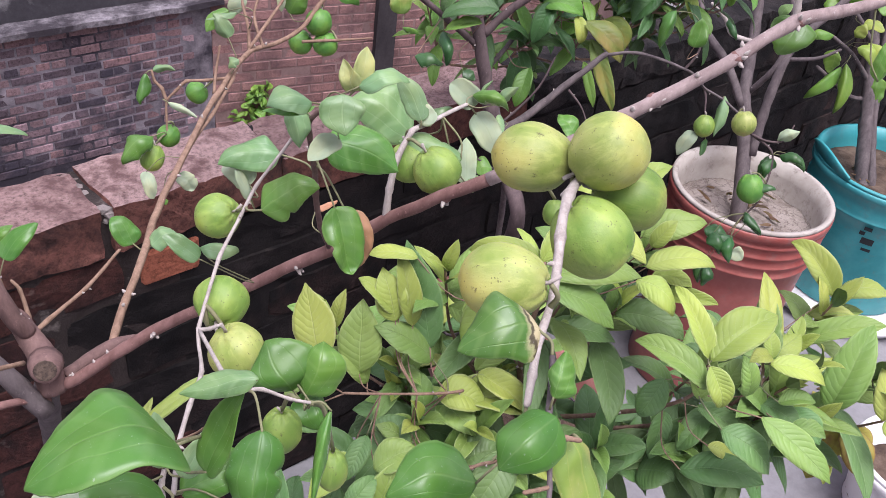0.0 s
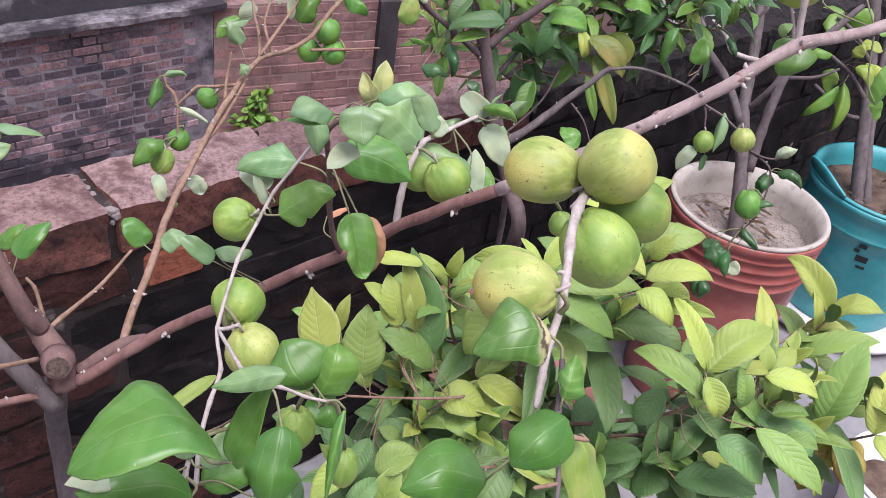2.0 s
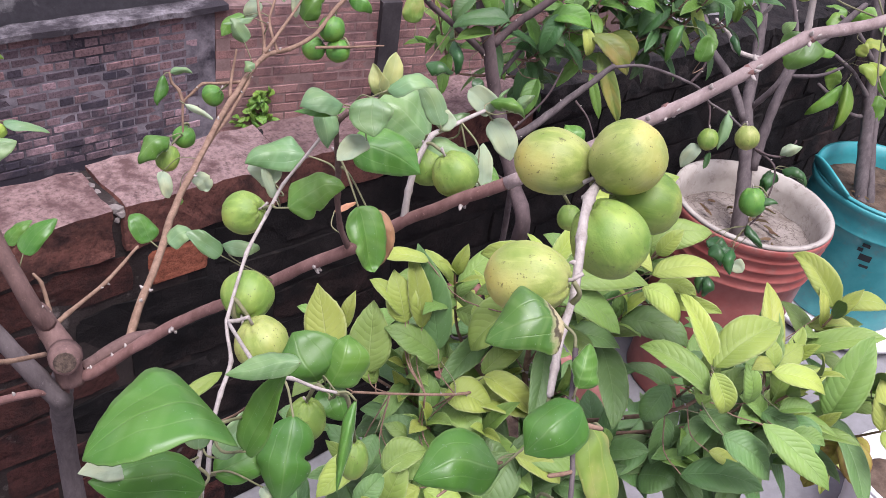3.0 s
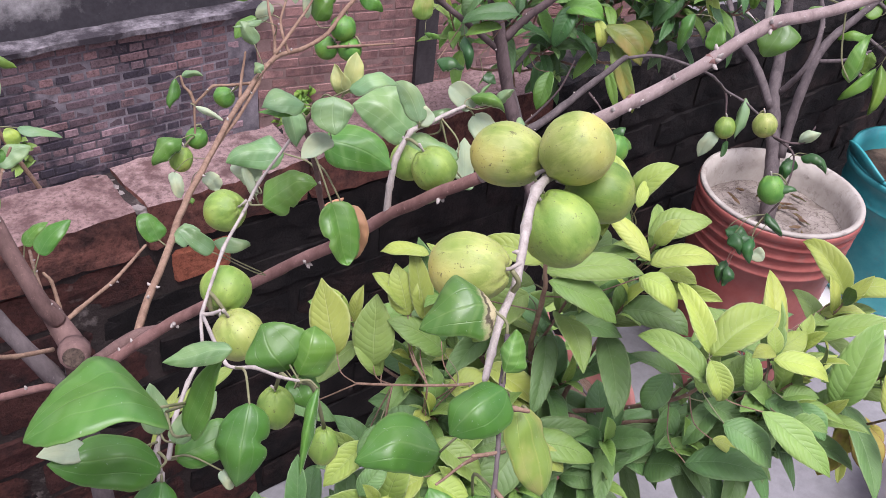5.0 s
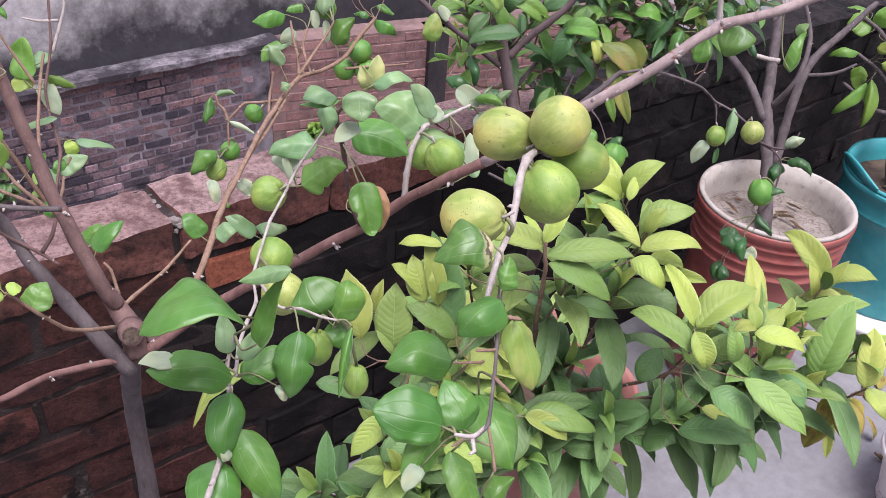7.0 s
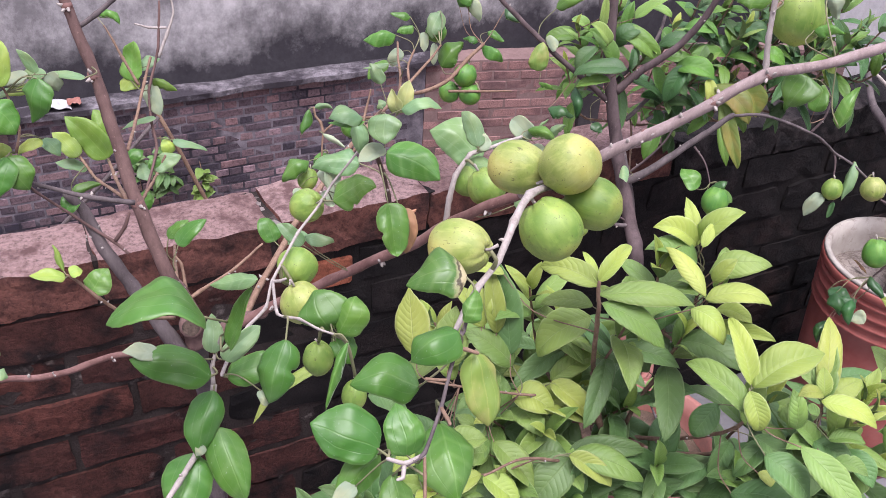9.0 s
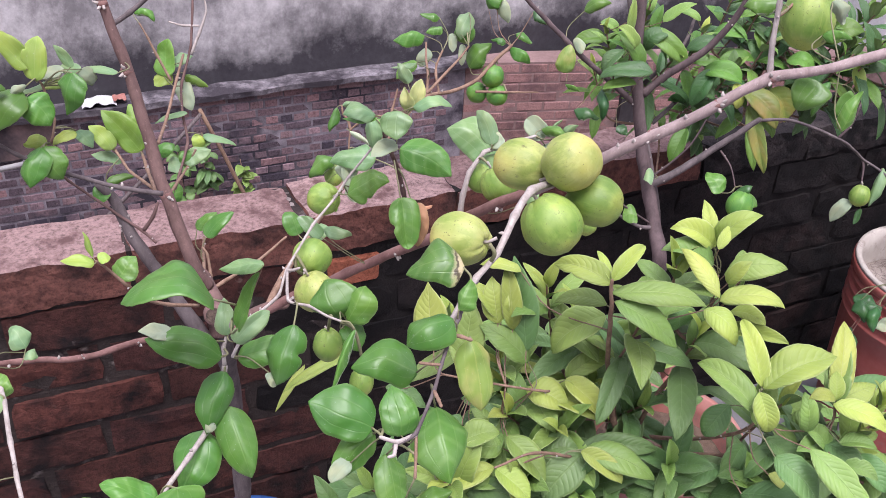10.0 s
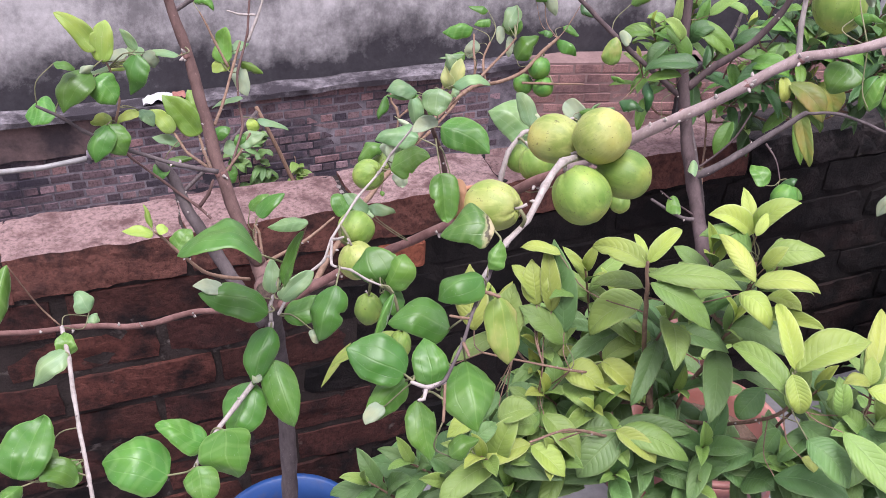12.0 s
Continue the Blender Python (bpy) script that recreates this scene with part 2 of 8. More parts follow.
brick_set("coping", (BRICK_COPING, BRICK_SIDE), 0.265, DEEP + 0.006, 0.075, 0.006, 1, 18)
brick_set("lichen", (BRICK_LICHEN,), 0.265, DEEP + 0.006, 0.075, 0.01, 9, 14)
brick_set("red", (BRICK_RED,), 0.233, DEEP, 0.068, 0.008, 2, 7)
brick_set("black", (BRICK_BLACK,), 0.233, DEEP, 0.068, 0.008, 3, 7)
brick_set("orange", (BRICK_ORANGE,), 0.238, DEEP, 0.072, 0.006, 5)


def lay(key, parent, x, y, z, rng, turn=0.0, sag=0.004):
    ob = new("brick", rng.choice(BRICK_MESHES[key]))
    ob.parent = parent
    ob.location = (x + rng.uniform(-0.004, 0.004), y + rng.uniform(-0.003, 0.003), z + rng.uniform(-sag, sag) * 0.5)
    ob.rotation_euler = (rng.uniform(-0.01, 0.01), rng.uniform(-0.012, 0.012), turn + rng.uniform(-0.012, 0.012))
    return ob


# ---- houses behind the parapet ----
FAR_Y, LEDGE_Z, CORNER_X, PALE_TURN = 5.75, -1.85, 3.17, radians(-14)
bm = bmesh.new()
box(bm, -9, CORNER_X, FAR_Y + 0.025, FAR_Y + 0.172, -6.0, LEDGE_Z - 0.05)
far_wall = structure("wall_far", bm, MORTAR_FAR, "sooty old brick wall of the lower house behind", "wall")
bm = bmesh.new()
box(bm, -9, CORNER_X + 0.1, FAR_Y - 0.05, FAR_Y + 0.172, LEDGE_Z - 0.046, LEDGE_Z + 0.004)
bmesh.ops.subdivide_edges(bm, edges=[e for e in bm.edges if abs((e.verts[0].co - e.verts[1].co).x) > 1], cuts=120)
for v in bm.verts:
    v.co += noise.noise_vector(v.co * 3) * 0.014 + noise.noise_vector(v.co * 11) * 0.01
structure("ledge", bm, LEDGE, "lichen-covered cement ledge along the old brick wall", "ledge")
bm = bmesh.new()
box(bm, -9, 14, FAR_Y + 0.175, FAR_Y + 0.5, -6.0, 2.6)
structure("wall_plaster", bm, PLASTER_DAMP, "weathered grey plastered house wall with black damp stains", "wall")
pale_wall = structure("wall_pale", bmesh.new(), MORTAR_PALE, "paler red brick wall meeting the old one at a corner", "wall")
bm = bmesh.new()
box(bm, 0, 7, 0.028, 0.3, -6, LEDGE_Z - 0.03)
bm.transform(Matrix.Translation((CORNER_X, FAR_Y, 0)) @ Matrix.Rotation(PALE_TURN, 4, "Z"))
bm.to_mesh(pale_wall.data)
bm.free()
bm = bmesh.new()
box(bm, 1.55, 1.75, -0.05, 0.2, -6, LEDGE_Z - 0.03)
bm.transform(Matrix.Translation((CORNER_X, FAR_Y, 0)) @ Matrix.Rotation(PALE_TURN, 4, "Z"))
structure("pier", bm, PLASTER_BLACK, "dark upright strip standing on the pale brick wall", "pier")
bm = bmesh.new()
box(bm, -9, 14, -4, 5.7, -6.0, -4.2)
structure("lower_yard", bm, EARTH, "earth and rubble of the lower yard", "yard")
bm = bmesh.new()
box(bm, 7.5, 7.8, 0.5, 14, -6, 3)
structure("wall_white", bm, WHITEWASH, "bright whitewashed wall beyond the end of the parapet", "wall")

bm = bmesh.new()
box(bm, -3.2, -0.4, FAR_Y - 0.004, FAR_Y + 0.02, -2.2, -1.9)
bmesh.ops.subdivide_edges(bm, edges=[e for e in bm.edges if abs((e.verts[0].co - e.verts[1].co).x) > 1], cuts=30)
for v in bm.verts:
    v.co += noise.noise_vector(v.co * 5) * 0.03
structure("render_patch", bm, BROWN_WASH, "brown-washed render over part of the old brick wall", "wall")
pipe = thing("drain_pipe", (-1.6, FAR_Y - 0.12, -2.2), "pale dusty pipe lying along the old wall", "pipe")


# ---- pots ----
def plastic(name, colour, faded, rough=0.42, dirt=0.5):
    mat, tree, b = shader(name, rough, 0.4)
    n = world_noise(tree, 9, 6, 0.65)
    col = ramp(tree, n.outputs["Fac"], [(0.35, colour), (0.7, faded)])
    grime = world_noise(tree, 38, 5, 0.7)
    col = mix(tree, ramp(tree, grime.outputs["Fac"], [(0.55, (0,)), (0.72, (dirt,))]), col, (0.16, 0.13, 0.115))
    tree.links.new(col, b.inputs["Base Color"])
    bump(tree, b, grime.outputs["Fac"], 0.15, 0.001)
    return mat


RED = plastic("faded_red_plastic", (0.27, 0.062, 0.052), (0.41, 0.15, 0.13))
INNER = plastic("limed_white_plastic", (0.3, 0.265, 0.235), (0.5, 0.465, 0.425), rough=0.7, dirt=0.85)
TEAL = plastic("teal_plastic", (0.025, 0.24, 0.265), (0.075, 0.35, 0.375), dirt=0.35)
BLUE = plastic("blue_plastic", (0.015, 0.055, 0.2), (0.03, 0.085, 0.26), dirt=0.3)
TERRA = plastic("terracotta_plastic", (0.28, 0.105, 0.085), (0.4, 0.2, 0.175))
WHITE = plastic("white_plastic", (0.68, 0.67, 0.68), (0.8, 0.8, 0.81), dirt=0.2)
INK, _, ink_b = shader("black_print", 0.5, 0.3)
ink_b.inputs["Base Color"].default_value = (0.02, 0.025, 0.03, 1)


def lathe(bm, profile, sides=48, wobble=0.0, seed=0):
    rings = []
    for r, z in profile:
        ring = []
        for k in range(sides):
            a = 2 * math.pi * k / sides
            w = 1 + wobble * noise.noise(Vector((math.cos(a) * 1.3, math.sin(a) * 1.3, z * 3 + seed)))
            ring.append(bm.verts.new((r * w * math.cos(a), r * w * math.sin(a), z)))
        rings.append(ring)
    for a, c in zip(rings, rings[1:]):
        for k in range(sides):
            bm.faces.new((a[k], a[(k + 1) % sides], c[(k + 1) % sides], c[k]))
    bm.faces.new(rings[0][::-1])
    bm.faces.new(rings[-1])


def soil_cake(r, top, thick, lumps, seed):
    """A cake of earth with a lumpy surface."""
    bm = bmesh.new()
    rings = []
    n = 12
    for j in range(n + 1):
        ring = []
        for k in range(32):
            a = 2 * math.pi * k / 32
            rr = r * j / n
            x, y = rr * math.cos(a), rr * math.sin(a)
            p = Vector((x * 24, y * 24, seed))
            ring.append(bm.verts.new((x, y, top + lumps * (noise.noise(p) + 0.5 * noise.noise(p * 2.7)))) if j or not k else None)
        rings.append(ring)
    for k in range(32):
        bm.faces.new((rings[0][0], rings[1][k], rings[1][(k + 1) % 32]))
    for j in range(1, n):
        for k in range(32):
            bm.faces.new((rings[j][k], rings[j + 1][k], rings[j + 1][(k + 1) % 32], rings[j][(k + 1) % 32]))
    low = [bm.verts.new((v.co.x * 0.97, v.co.y * 0.97, top - thick)) for v in rings[n]]
    for k in range(32):
        bm.faces.new((rings[n][k], low[k], low[(k + 1) % 32], rings[n][(k + 1) % 32]))
    bm.faces.new(low[::-1])
    return bm


def bucket(at, r, foot, high, outside, inside, soil, level, label, category, ribs=3, seed=0, wobble=0.012, lip=0.006):
    pot = thing("plant_pot", at, label, category)
    prof = [(foot, 0.0), (foot + 0.004, 0.006)]
    for k in range(1, 8):
        f = k / 8 * 0.74
        prof.append((foot + (r - foot) * f, high * f))
    if ribs:
        for k in range(ribs):
            z = high * (0.76 + 0.05 * k)
            rr = foot + (r - foot) * (z / high)
            prof += [(rr, z), (rr + lip, z + 0.003), (rr + lip, z + 0.008), (rr, z + 0.011)]
    prof += [(r, high - 0.028), (r + lip, high - 0.024), (r + lip, high - 0.012), (r + lip * 0.6, high - 0.008), (r - 0.001, high - 0.008), (r - 0.004, high - 0.01)]
    bm = bmesh.new()
    lathe(bm, prof + [(r - 0.008, high - 0.03), (foot - 0.004 + (r - foot) * 0.2, high * 0.2)], wobble=wobble, seed=seed)
    body = part("body", bm, outside, pot, smooth=True)
    inner = [(foot + (r - foot) * 0.25 - 0.006, high * 0.25), (r - 0.012, high - 0.035), (r - 0.006, high - 0.012), (r + 0.003, high - 0.006), (r + 0.002, high), (r - 0.008, high - 0.001), (r - 0.016, high - 0.035), (foot + (r - foot) * 0.25 - 0.012, high * 0.25)]
    bm = bmesh.new()
    rings_in = inner
    lathe(bm, rings_in, wobble=wobble, seed=seed)
    part("lining", bm, inside, pot, smooth=True)
    rs = foot + (r - foot) * (level / high) - 0.008
    part("soil", soil_cake(rs, level, 0.06, 0.006, seed), soil, pot, smooth=True)
    return pot


bucket((1.265, -0.262, FLOOR), 0.168, 0.139, 0.51, RED, INNER, SOIL_DRY, 0.435, "faded red ribbed bucket with a limed rim and dry crusted soil", "plant pot", 4, 1, lip=0.0048)
teal_bucket = bucket((1.895, -0.315, FLOOR + 0.03), 0.2, 0.16, 0.375, TEAL, TEAL, SOIL_DARK, 0.315, "teal plastic paint bucket with a torn rim on a white saucer", "plant pot", 1, 2, wobble=0.03)
bucket((-0.19, -0.272, FLOOR), 0.124, 0.1, 0.31, BLUE, BLUE, SOIL_DARK, 0.26, "blue plastic bucket holding the jujube tree", "plant pot", 1, 3)
bucket((0.51, -0.375, FLOOR), 0.132, 0.1, 0.43, TERRA, TERRA, SOIL_DARK, 0.37, "faded terracotta plastic pot under the guava", "plant pot", 1, 4)
bucket((0.60, -0.13, FLOOR), 0.1, 0.075, 0.38, TERRA, TERRA, SOIL_DARK, 0.31, "terracotta pot close against the parapet", "plant pot", 1, 5)
bucket((1.27, -0.80, FLOOR), 0.125, 0.095, 0.16, WHITE, WHITE, SOIL_DARK, 0.09, "white plastic pot with dark soil on the terrace floor", "plant pot", 1, 6)

# torn strip standing up from the teal rim
bm = bmesh.new()
strip = []
for k in range(9):
    a = radians(118 + 7 * k)
    for w, z in ((0.2, 0.367), (0.207, 0.38 + 0.028 * math.sin(math.pi * k / 8)), (0.203, 0.384 + 0.028 * math.sin(math.pi * k / 8)), (0.197, 0.371)):
        strip.append(bm.verts.new((w * math.cos(a), w * math.sin(a), z)))
for k in range(8):
    for j in range(4):
        bm.faces.new((strip[4 * k + j], strip[4 * k + (j + 1) % 4], strip[4 * k + 4 + (j + 1) % 4], strip[4 * k + 4 + j]))
part("torn_rim", bm, TEAL, teal_bucket, "torn teal rim strip standing up", smooth=True)


def print_bar(pot, r_at, angle, wide, z0, z1):
    """A printed bar that follows the pot's wall."""
    bm = bmesh.new()
    cols = []
    for k in range(7):
        a = angle + (k / 6 - 0.5) * wide
        cols.append([bm.verts.new((r * math.cos(a), r * math.sin(a), z)) for r, z in ((r_at(z0) + 0.0025, z0), (r_at(z1) + 0.0025, z1), (r_at(z1) - 0.001, z1), (r_at(z0) - 0.001, z0))])
    for a, c in zip(cols, cols[1:]):
        for j in range(4):
            bm.faces.new((a[j], a[(j + 1) % 4], c[(j + 1) % 4], c[j]))
    part("printed_mark", bm, INK, pot)


teal_wall = lambda z: 0.16 + 0.04 * z / 0.375
face = math.atan2(-0.64, -2.3) + 0.12
for wide, z0, z1, turn in ((0.10, 0.268, 0.277, -0.05), (0.07, 0.252, 0.262, -0.1), (0.16, 0.228, 0.246, 0.0), (0.12, 0.208, 0.216, 0.03)):
    print_bar(teal_bucket, teal_wall, face + turn, wide, z0, z1)

saucer = thing("saucer", (1.895, -0.315, FLOOR), "white plastic saucer under the teal bucket", "saucer")
bm = bmesh.new()
lathe(bm, [(0.19, 0.0), (0.225, 0.006), (0.245, 0.036), (0.238, 0.036), (0.22, 0.012), (0.18, 0.012), (0.178, 0.028), (0.1, 0.028)])
part("dish", bm, WHITE, saucer, smooth=True)


# ---- plants: materials ----
def leaf_material(name, base, vein, rough, ribs, blotch=None, blotch_at=(0.47, 0.6), translucent=0.2, sheen=0.5, mottle=0.2, bands=0.0, burn=None):
    """A leaf's upper face. ribs 0: three long veins from the base; more: pairs of side veins off the midrib."""
    mat, tree, b = shader(name, rough, sheen)
    uv = tree.nodes.new("ShaderNodeUVMap")
    sep = tree.nodes.new("ShaderNodeSeparateXYZ")
    tree.links.new(uv.outputs[0], sep.inputs[0])
    across = math_of(tree, "ABSOLUTE", math_of(tree, "SUBTRACT", math_of(tree, "MULTIPLY", sep.outputs[0], 2.0), 1.0))
    along = sep.outputs[1]
    island = tree.nodes.new("ShaderNodeNewGeometry").outputs["Random Per Island"]
    rnd = math_of(tree, "FRACT", math_of(tree, "ADD", piece_random(tree), island))
    other = math_of(tree, "FRACT", math_of(tree, "MULTIPLY", rnd, 7.31))
    patch = noise_of(tree, 3.0, 5, 0.6)
    mid = math_of(tree, "SUBTRACT", 1.0, math_of(tree, "SMOOTH_MIN", math_of(tree, "MULTIPLY", across, 22.0), 1.0, 0.3))
    if ribs:
        # side veins run outwards and towards the tip, the blade swells softly between them
        reach = math_of(tree, "MULTIPLY", math_of(tree, "POWER", across, 1.35), 0.19)
        shift = math_of(tree, "MULTIPLY_ADD", patch.outputs["Fac"], 0.9, math_of(tree, "MULTIPLY", rnd, 3.0))
        wave = math_of(tree, "FRACT", math_of(tree, "ADD", math_of(tree, "MULTIPLY", math_of(tree, "SUBTRACT", along, reach), ribs), shift))
        side = math_of(tree, "SUBTRACT", 1.0, math_of(tree, "MULTIPLY", math_of(tree, "ABSOLUTE", math_of(tree, "SUBTRACT", wave, 0.5)), 2.0))
        fade = math_of(tree, "SUBTRACT", 1.0, math_of(tree, "MULTIPLY", across, 0.75))
        line = math_of(tree, "MULTIPLY", math_of(tree, "MULTIPLY", math_of(tree, "POWER", side, 8.0), 0.75), fade)
        lift = math_of(tree, "MULTIPLY", math_of(tree, "SUBTRACT", 1.0, math_of(tree, "POWER", side, 2.2)), 0.55)
    else:
        # the two long side veins run beside the midrib and meet it again near the tip
        bow = math_of(tree, "MULTIPLY_ADD", math_of(tree, "SINE", math_of(tree, "MULTIPLY", along, 3.0)), 0.16, 0.34)
        off = math_of(tree, "ABSOLUTE", math_of(tree, "SUBTRACT", across, bow))
        line = math_of(tree, "SUBTRACT", 1.0, math_of(tree, "SMOOTH_MIN", math_of(tree, "MULTIPLY", off, 34.0), 1.0, 0.3))
        swell = math_of(tree, "SINE", math_of(tree, "ADD", math_of(tree, "MULTIPLY_ADD", along, 30.0, math_of(tree, "MULTIPLY", across, -9.0)), math_of(tree, "MULTIPLY", patch.outputs["Fac"], 5.0)))
        lift = math_of(tree, "ADD", math_of(tree, "MULTIPLY", line, -0.35), math_of(tree, "MULTIPLY", swell, 0.1))
    veins = math_of(tree, "MAXIMUM", mid, math_of(tree, "MULTIPLY", line, 0.7))
    tinge = noise_of(tree, 1.3, 2, 0.5)
    hsv = add(tree, "ShaderNodeHueSaturation")
    tree.links.new(math_of(tree, "MULTIPLY_ADD", rnd, 0.03, 0.486), hsv.inputs["Hue"])
    tree.links.new(math_of(tree, "MULTIPLY_ADD", other, 0.4, 0.8), hsv.inputs["Value"])
    col = mix(tree, mottle, base, ramp(tree, patch.outputs["Fac"], [(0.3, (0.35,)), (0.7, (1.0,))]), "MULTIPLY")
    warm = tuple(c * k for c, k in zip(base, (1.2, 1.08, 0.9) if ribs else (1.45, 1.15, 0.9)))
    col = mix(tree, ramp(tree, tinge.outputs["Fac"], [(0.42, (0,)), (0.75, (0.5 if ribs else 0.6,))]), col, warm)
    if bands:
        # paler bands along the side veins, stronger on some leaves
        stripe = math_of(tree, "SINE", math_of(tree, "ADD", math_of(tree, "MULTIPLY_ADD", along, 26.0, math_of(tree, "MULTIPLY", across, -5.0)), math_of(tree, "MULTIPLY", tinge.outputs["Fac"], 4.0)))
        banded = math_of(tree, "MULTIPLY", ramp(tree, stripe, [(0.35, (0,)), (0.95, (1,))]), math_of(tree, "MULTIPLY", other, bands))
        col = mix(tree, banded, col, vein)
    if blotch:
        spot = noise_of(tree, 1.6, 3, 0.5)
        col = mix(tree, ramp(tree, spot.outputs["Fac"], [(blotch_at[0], (0,)), (blotch_at[1], (1,))]), col, blotch)
    col = mix(tree, math_of(tree, "MULTIPLY", veins, 0.5 if ribs else 0.3), col, vein)
    col = mix(tree, ramp(tree, across, [(0.9, (0,)), (0.97, (0.65 if ribs else 0.35,))]), col, vein)
    if burn:
        # scorched round the stalk
        edge = math_of(tree, "ADD", along, math_of(tree, "MULTIPLY", math_of(tree, "SUBTRACT", patch.outputs["Fac"], 0.5), 0.5))
        col = mix(tree, ramp(tree, edge, [(0.1, (1,)), (0.22, (0,))]), col, burn)
        col = mix(tree, ramp(tree, edge, [(0.05, (0,)), (0.08, (0.9,)), (0.12, (0.9,)), (0.15, (0,))]), col, (0.04, 0.028, 0.02))
    tree.links.new(col, hsv.inputs["Color"])
    col = hsv.outputs[0]
    dust = world_noise(tree, 800, 2, 0.6)
    col = mix(tree, ramp(tree, dust.outputs["Fac"], [(0.68, (0,)), (0.76, (0.3,))]), col, (0.6, 0.62, 0.55))
    film = world_noise(tree, 55, 5, 0.65)
    col = mix(tree, ramp(tree, film.outputs["Fac"], [(0.5, (0,)), (0.78, (0.1,))]), col, (0.5, 0.52, 0.46))
    tree.links.new(ramp(tree, film.outputs["Fac"], [(0.35, (rough * 0.9,)), (0.7, (rough * 1.25,))]), b.inputs["Roughness"])
    tree.links.new(col, b.inputs["Base Color"])
    bump(tree, b, math_of(tree, "ADD", lift, math_of(tree, "MULTIPLY", mid, -0.8 if ribs else -0.5)), 0.62 if ribs else 0.3, 0.001)
    glow = tree.nodes.new("ShaderNodeBsdfTranslucent")
    tree.links.new(mix(tree, 0.5, col, (0.45, 0.6, 0.08), "MIX"), glow.inputs[0])
    blend = tree.nodes.new("ShaderNodeMixShader")
    blend.inputs[0].default_value = translucent
    tree.links.new(b.outputs[0], blend.inputs[1])
    tree.links.new(glow.outputs[0], blend.inputs[2])
    tree.links.new(blend.outputs[0], tree.nodes["Material Output"].inputs[0])
    return mat


UNDER = leaf_material("pale_felted_leaf_back", (0.46, 0.55, 0.4), (0.36, 0.46, 0.28), 0.75, 0, sheen=0.15, translucent=0.4)
UNDER_GUAVA = leaf_material("soft_leaf_back", (0.2, 0.29, 0.13), (0.3, 0.38, 0.2), 0.7, 13, sheen=0.2)
GREEN = (0.085, 0.222, 0.037)
LEAVES = {
    "jujube": (leaf_material("jujube_leaf", GREEN, (0.26, 0.4, 0.13), 0.36, 0, sheen=0.5, translucent=0.24, bands=0.25), UNDER),
    "deep": (leaf_material("deep_green_leaf", (0.03, 0.105, 0.03), (0.09, 0.2, 0.06), 0.36, 0), UNDER),
    # next two: paler jujube leaves, with sky light and sheen put into the colour
    "pale": (leaf_material("pale_skylit_leaf", (0.2, 0.34, 0.17), (0.42, 0.53, 0.32), 0.4, 0, translucent=0.3), UNDER),
    "skylit": (leaf_material("skylit_green_leaf", (0.14, 0.275, 0.11), (0.32, 0.45, 0.24), 0.36, 0, sheen=0.65, translucent=0.25, bands=0.2), UNDER),
    "tender": (leaf_material("tender_pale_leaf", (0.4, 0.46, 0.2), (0.52, 0.56, 0.32), 0.5, 0, translucent=0.35), UNDER),
    "young": (leaf_material("young_lime_leaf", (0.27, 0.38, 0.07), (0.46, 0.52, 0.2), 0.5, 0), UNDER),
    "lime": (leaf_material("lime_green_leaf", (0.15, 0.3, 0.048), (0.34, 0.46, 0.15), 0.42, 0, translucent=0.3, bands=0.2), UNDER),
    "yellowing": (leaf_material("yellowing_leaf", (0.18, 0.3, 0.06), (0.42, 0.45, 0.14), 0.45, 0, (0.4, 0.38, 0.14), (0.5, 0.72)), UNDER),
    "spotted": (leaf_material("scorched_leaf", (0.06, 0.17, 0.03), (0.2, 0.33, 0.1), 0.36, 0, bands=0.5, burn=(0.5, 0.45, 0.26)), UNDER),
    "burnt": (leaf_material("burnt_leaf", (0.46, 0.22, 0.14), (0.5, 0.32, 0.18), 0.75, 0, (0.28, 0.13, 0.08)), UNDER),
    "dry": (leaf_material("drying_leaf", (0.4, 0.36, 0.07), (0.3, 0.16, 0.06), 0.7, 9, (0.22, 0.11, 0.05), (0.58, 0.74)), UNDER_GUAVA),
    "dead": (leaf_material("dead_leaf", (0.17, 0.1, 0.06), (0.26, 0.17, 0.1), 0.85, 0, (0.08, 0.045, 0.03)), UNDER),
    "under": (UNDER, leaf_material("jujube_leaf_turned", GREEN, (0.26, 0.4, 0.13), 0.36, 0)),
    "guava_young": (leaf_material("young_guava_leaf", (0.37, 0.47, 0.1), (0.56, 0.63, 0.28), 0.52, 11, translucent=0.3), UNDER_GUAVA),
    "guava_yellow": (leaf_material("yellow_guava_leaf", (0.4, 0.49, 0.115), (0.57, 0.62, 0.27), 0.48, 11, translucent=0.3), UNDER_GUAVA),
    "guava_mid": (leaf_material("guava_leaf", (0.21, 0.34, 0.08), (0.38, 0.5, 0.19), 0.5, 11, translucent=0.25), UNDER_GUAVA),
    "guava_fresh": (leaf_material("fresh_guava_leaf", (0.125, 0.27, 0.045), (0.27, 0.42, 0.12), 0.46, 9, translucent=0.3), UNDER_GUAVA),
    "guava_fading": (leaf_material("fading_guava_leaf", (0.17, 0.24, 0.05), (0.3, 0.33, 0.1), 0.5, 9, (0.3, 0.25, 0.06), (0.5, 0.7), translucent=0.3), UNDER_GUAVA),
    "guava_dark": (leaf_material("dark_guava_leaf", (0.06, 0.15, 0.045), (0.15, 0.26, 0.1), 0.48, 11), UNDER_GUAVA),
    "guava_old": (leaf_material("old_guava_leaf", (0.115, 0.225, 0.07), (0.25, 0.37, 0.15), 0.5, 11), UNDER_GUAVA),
}


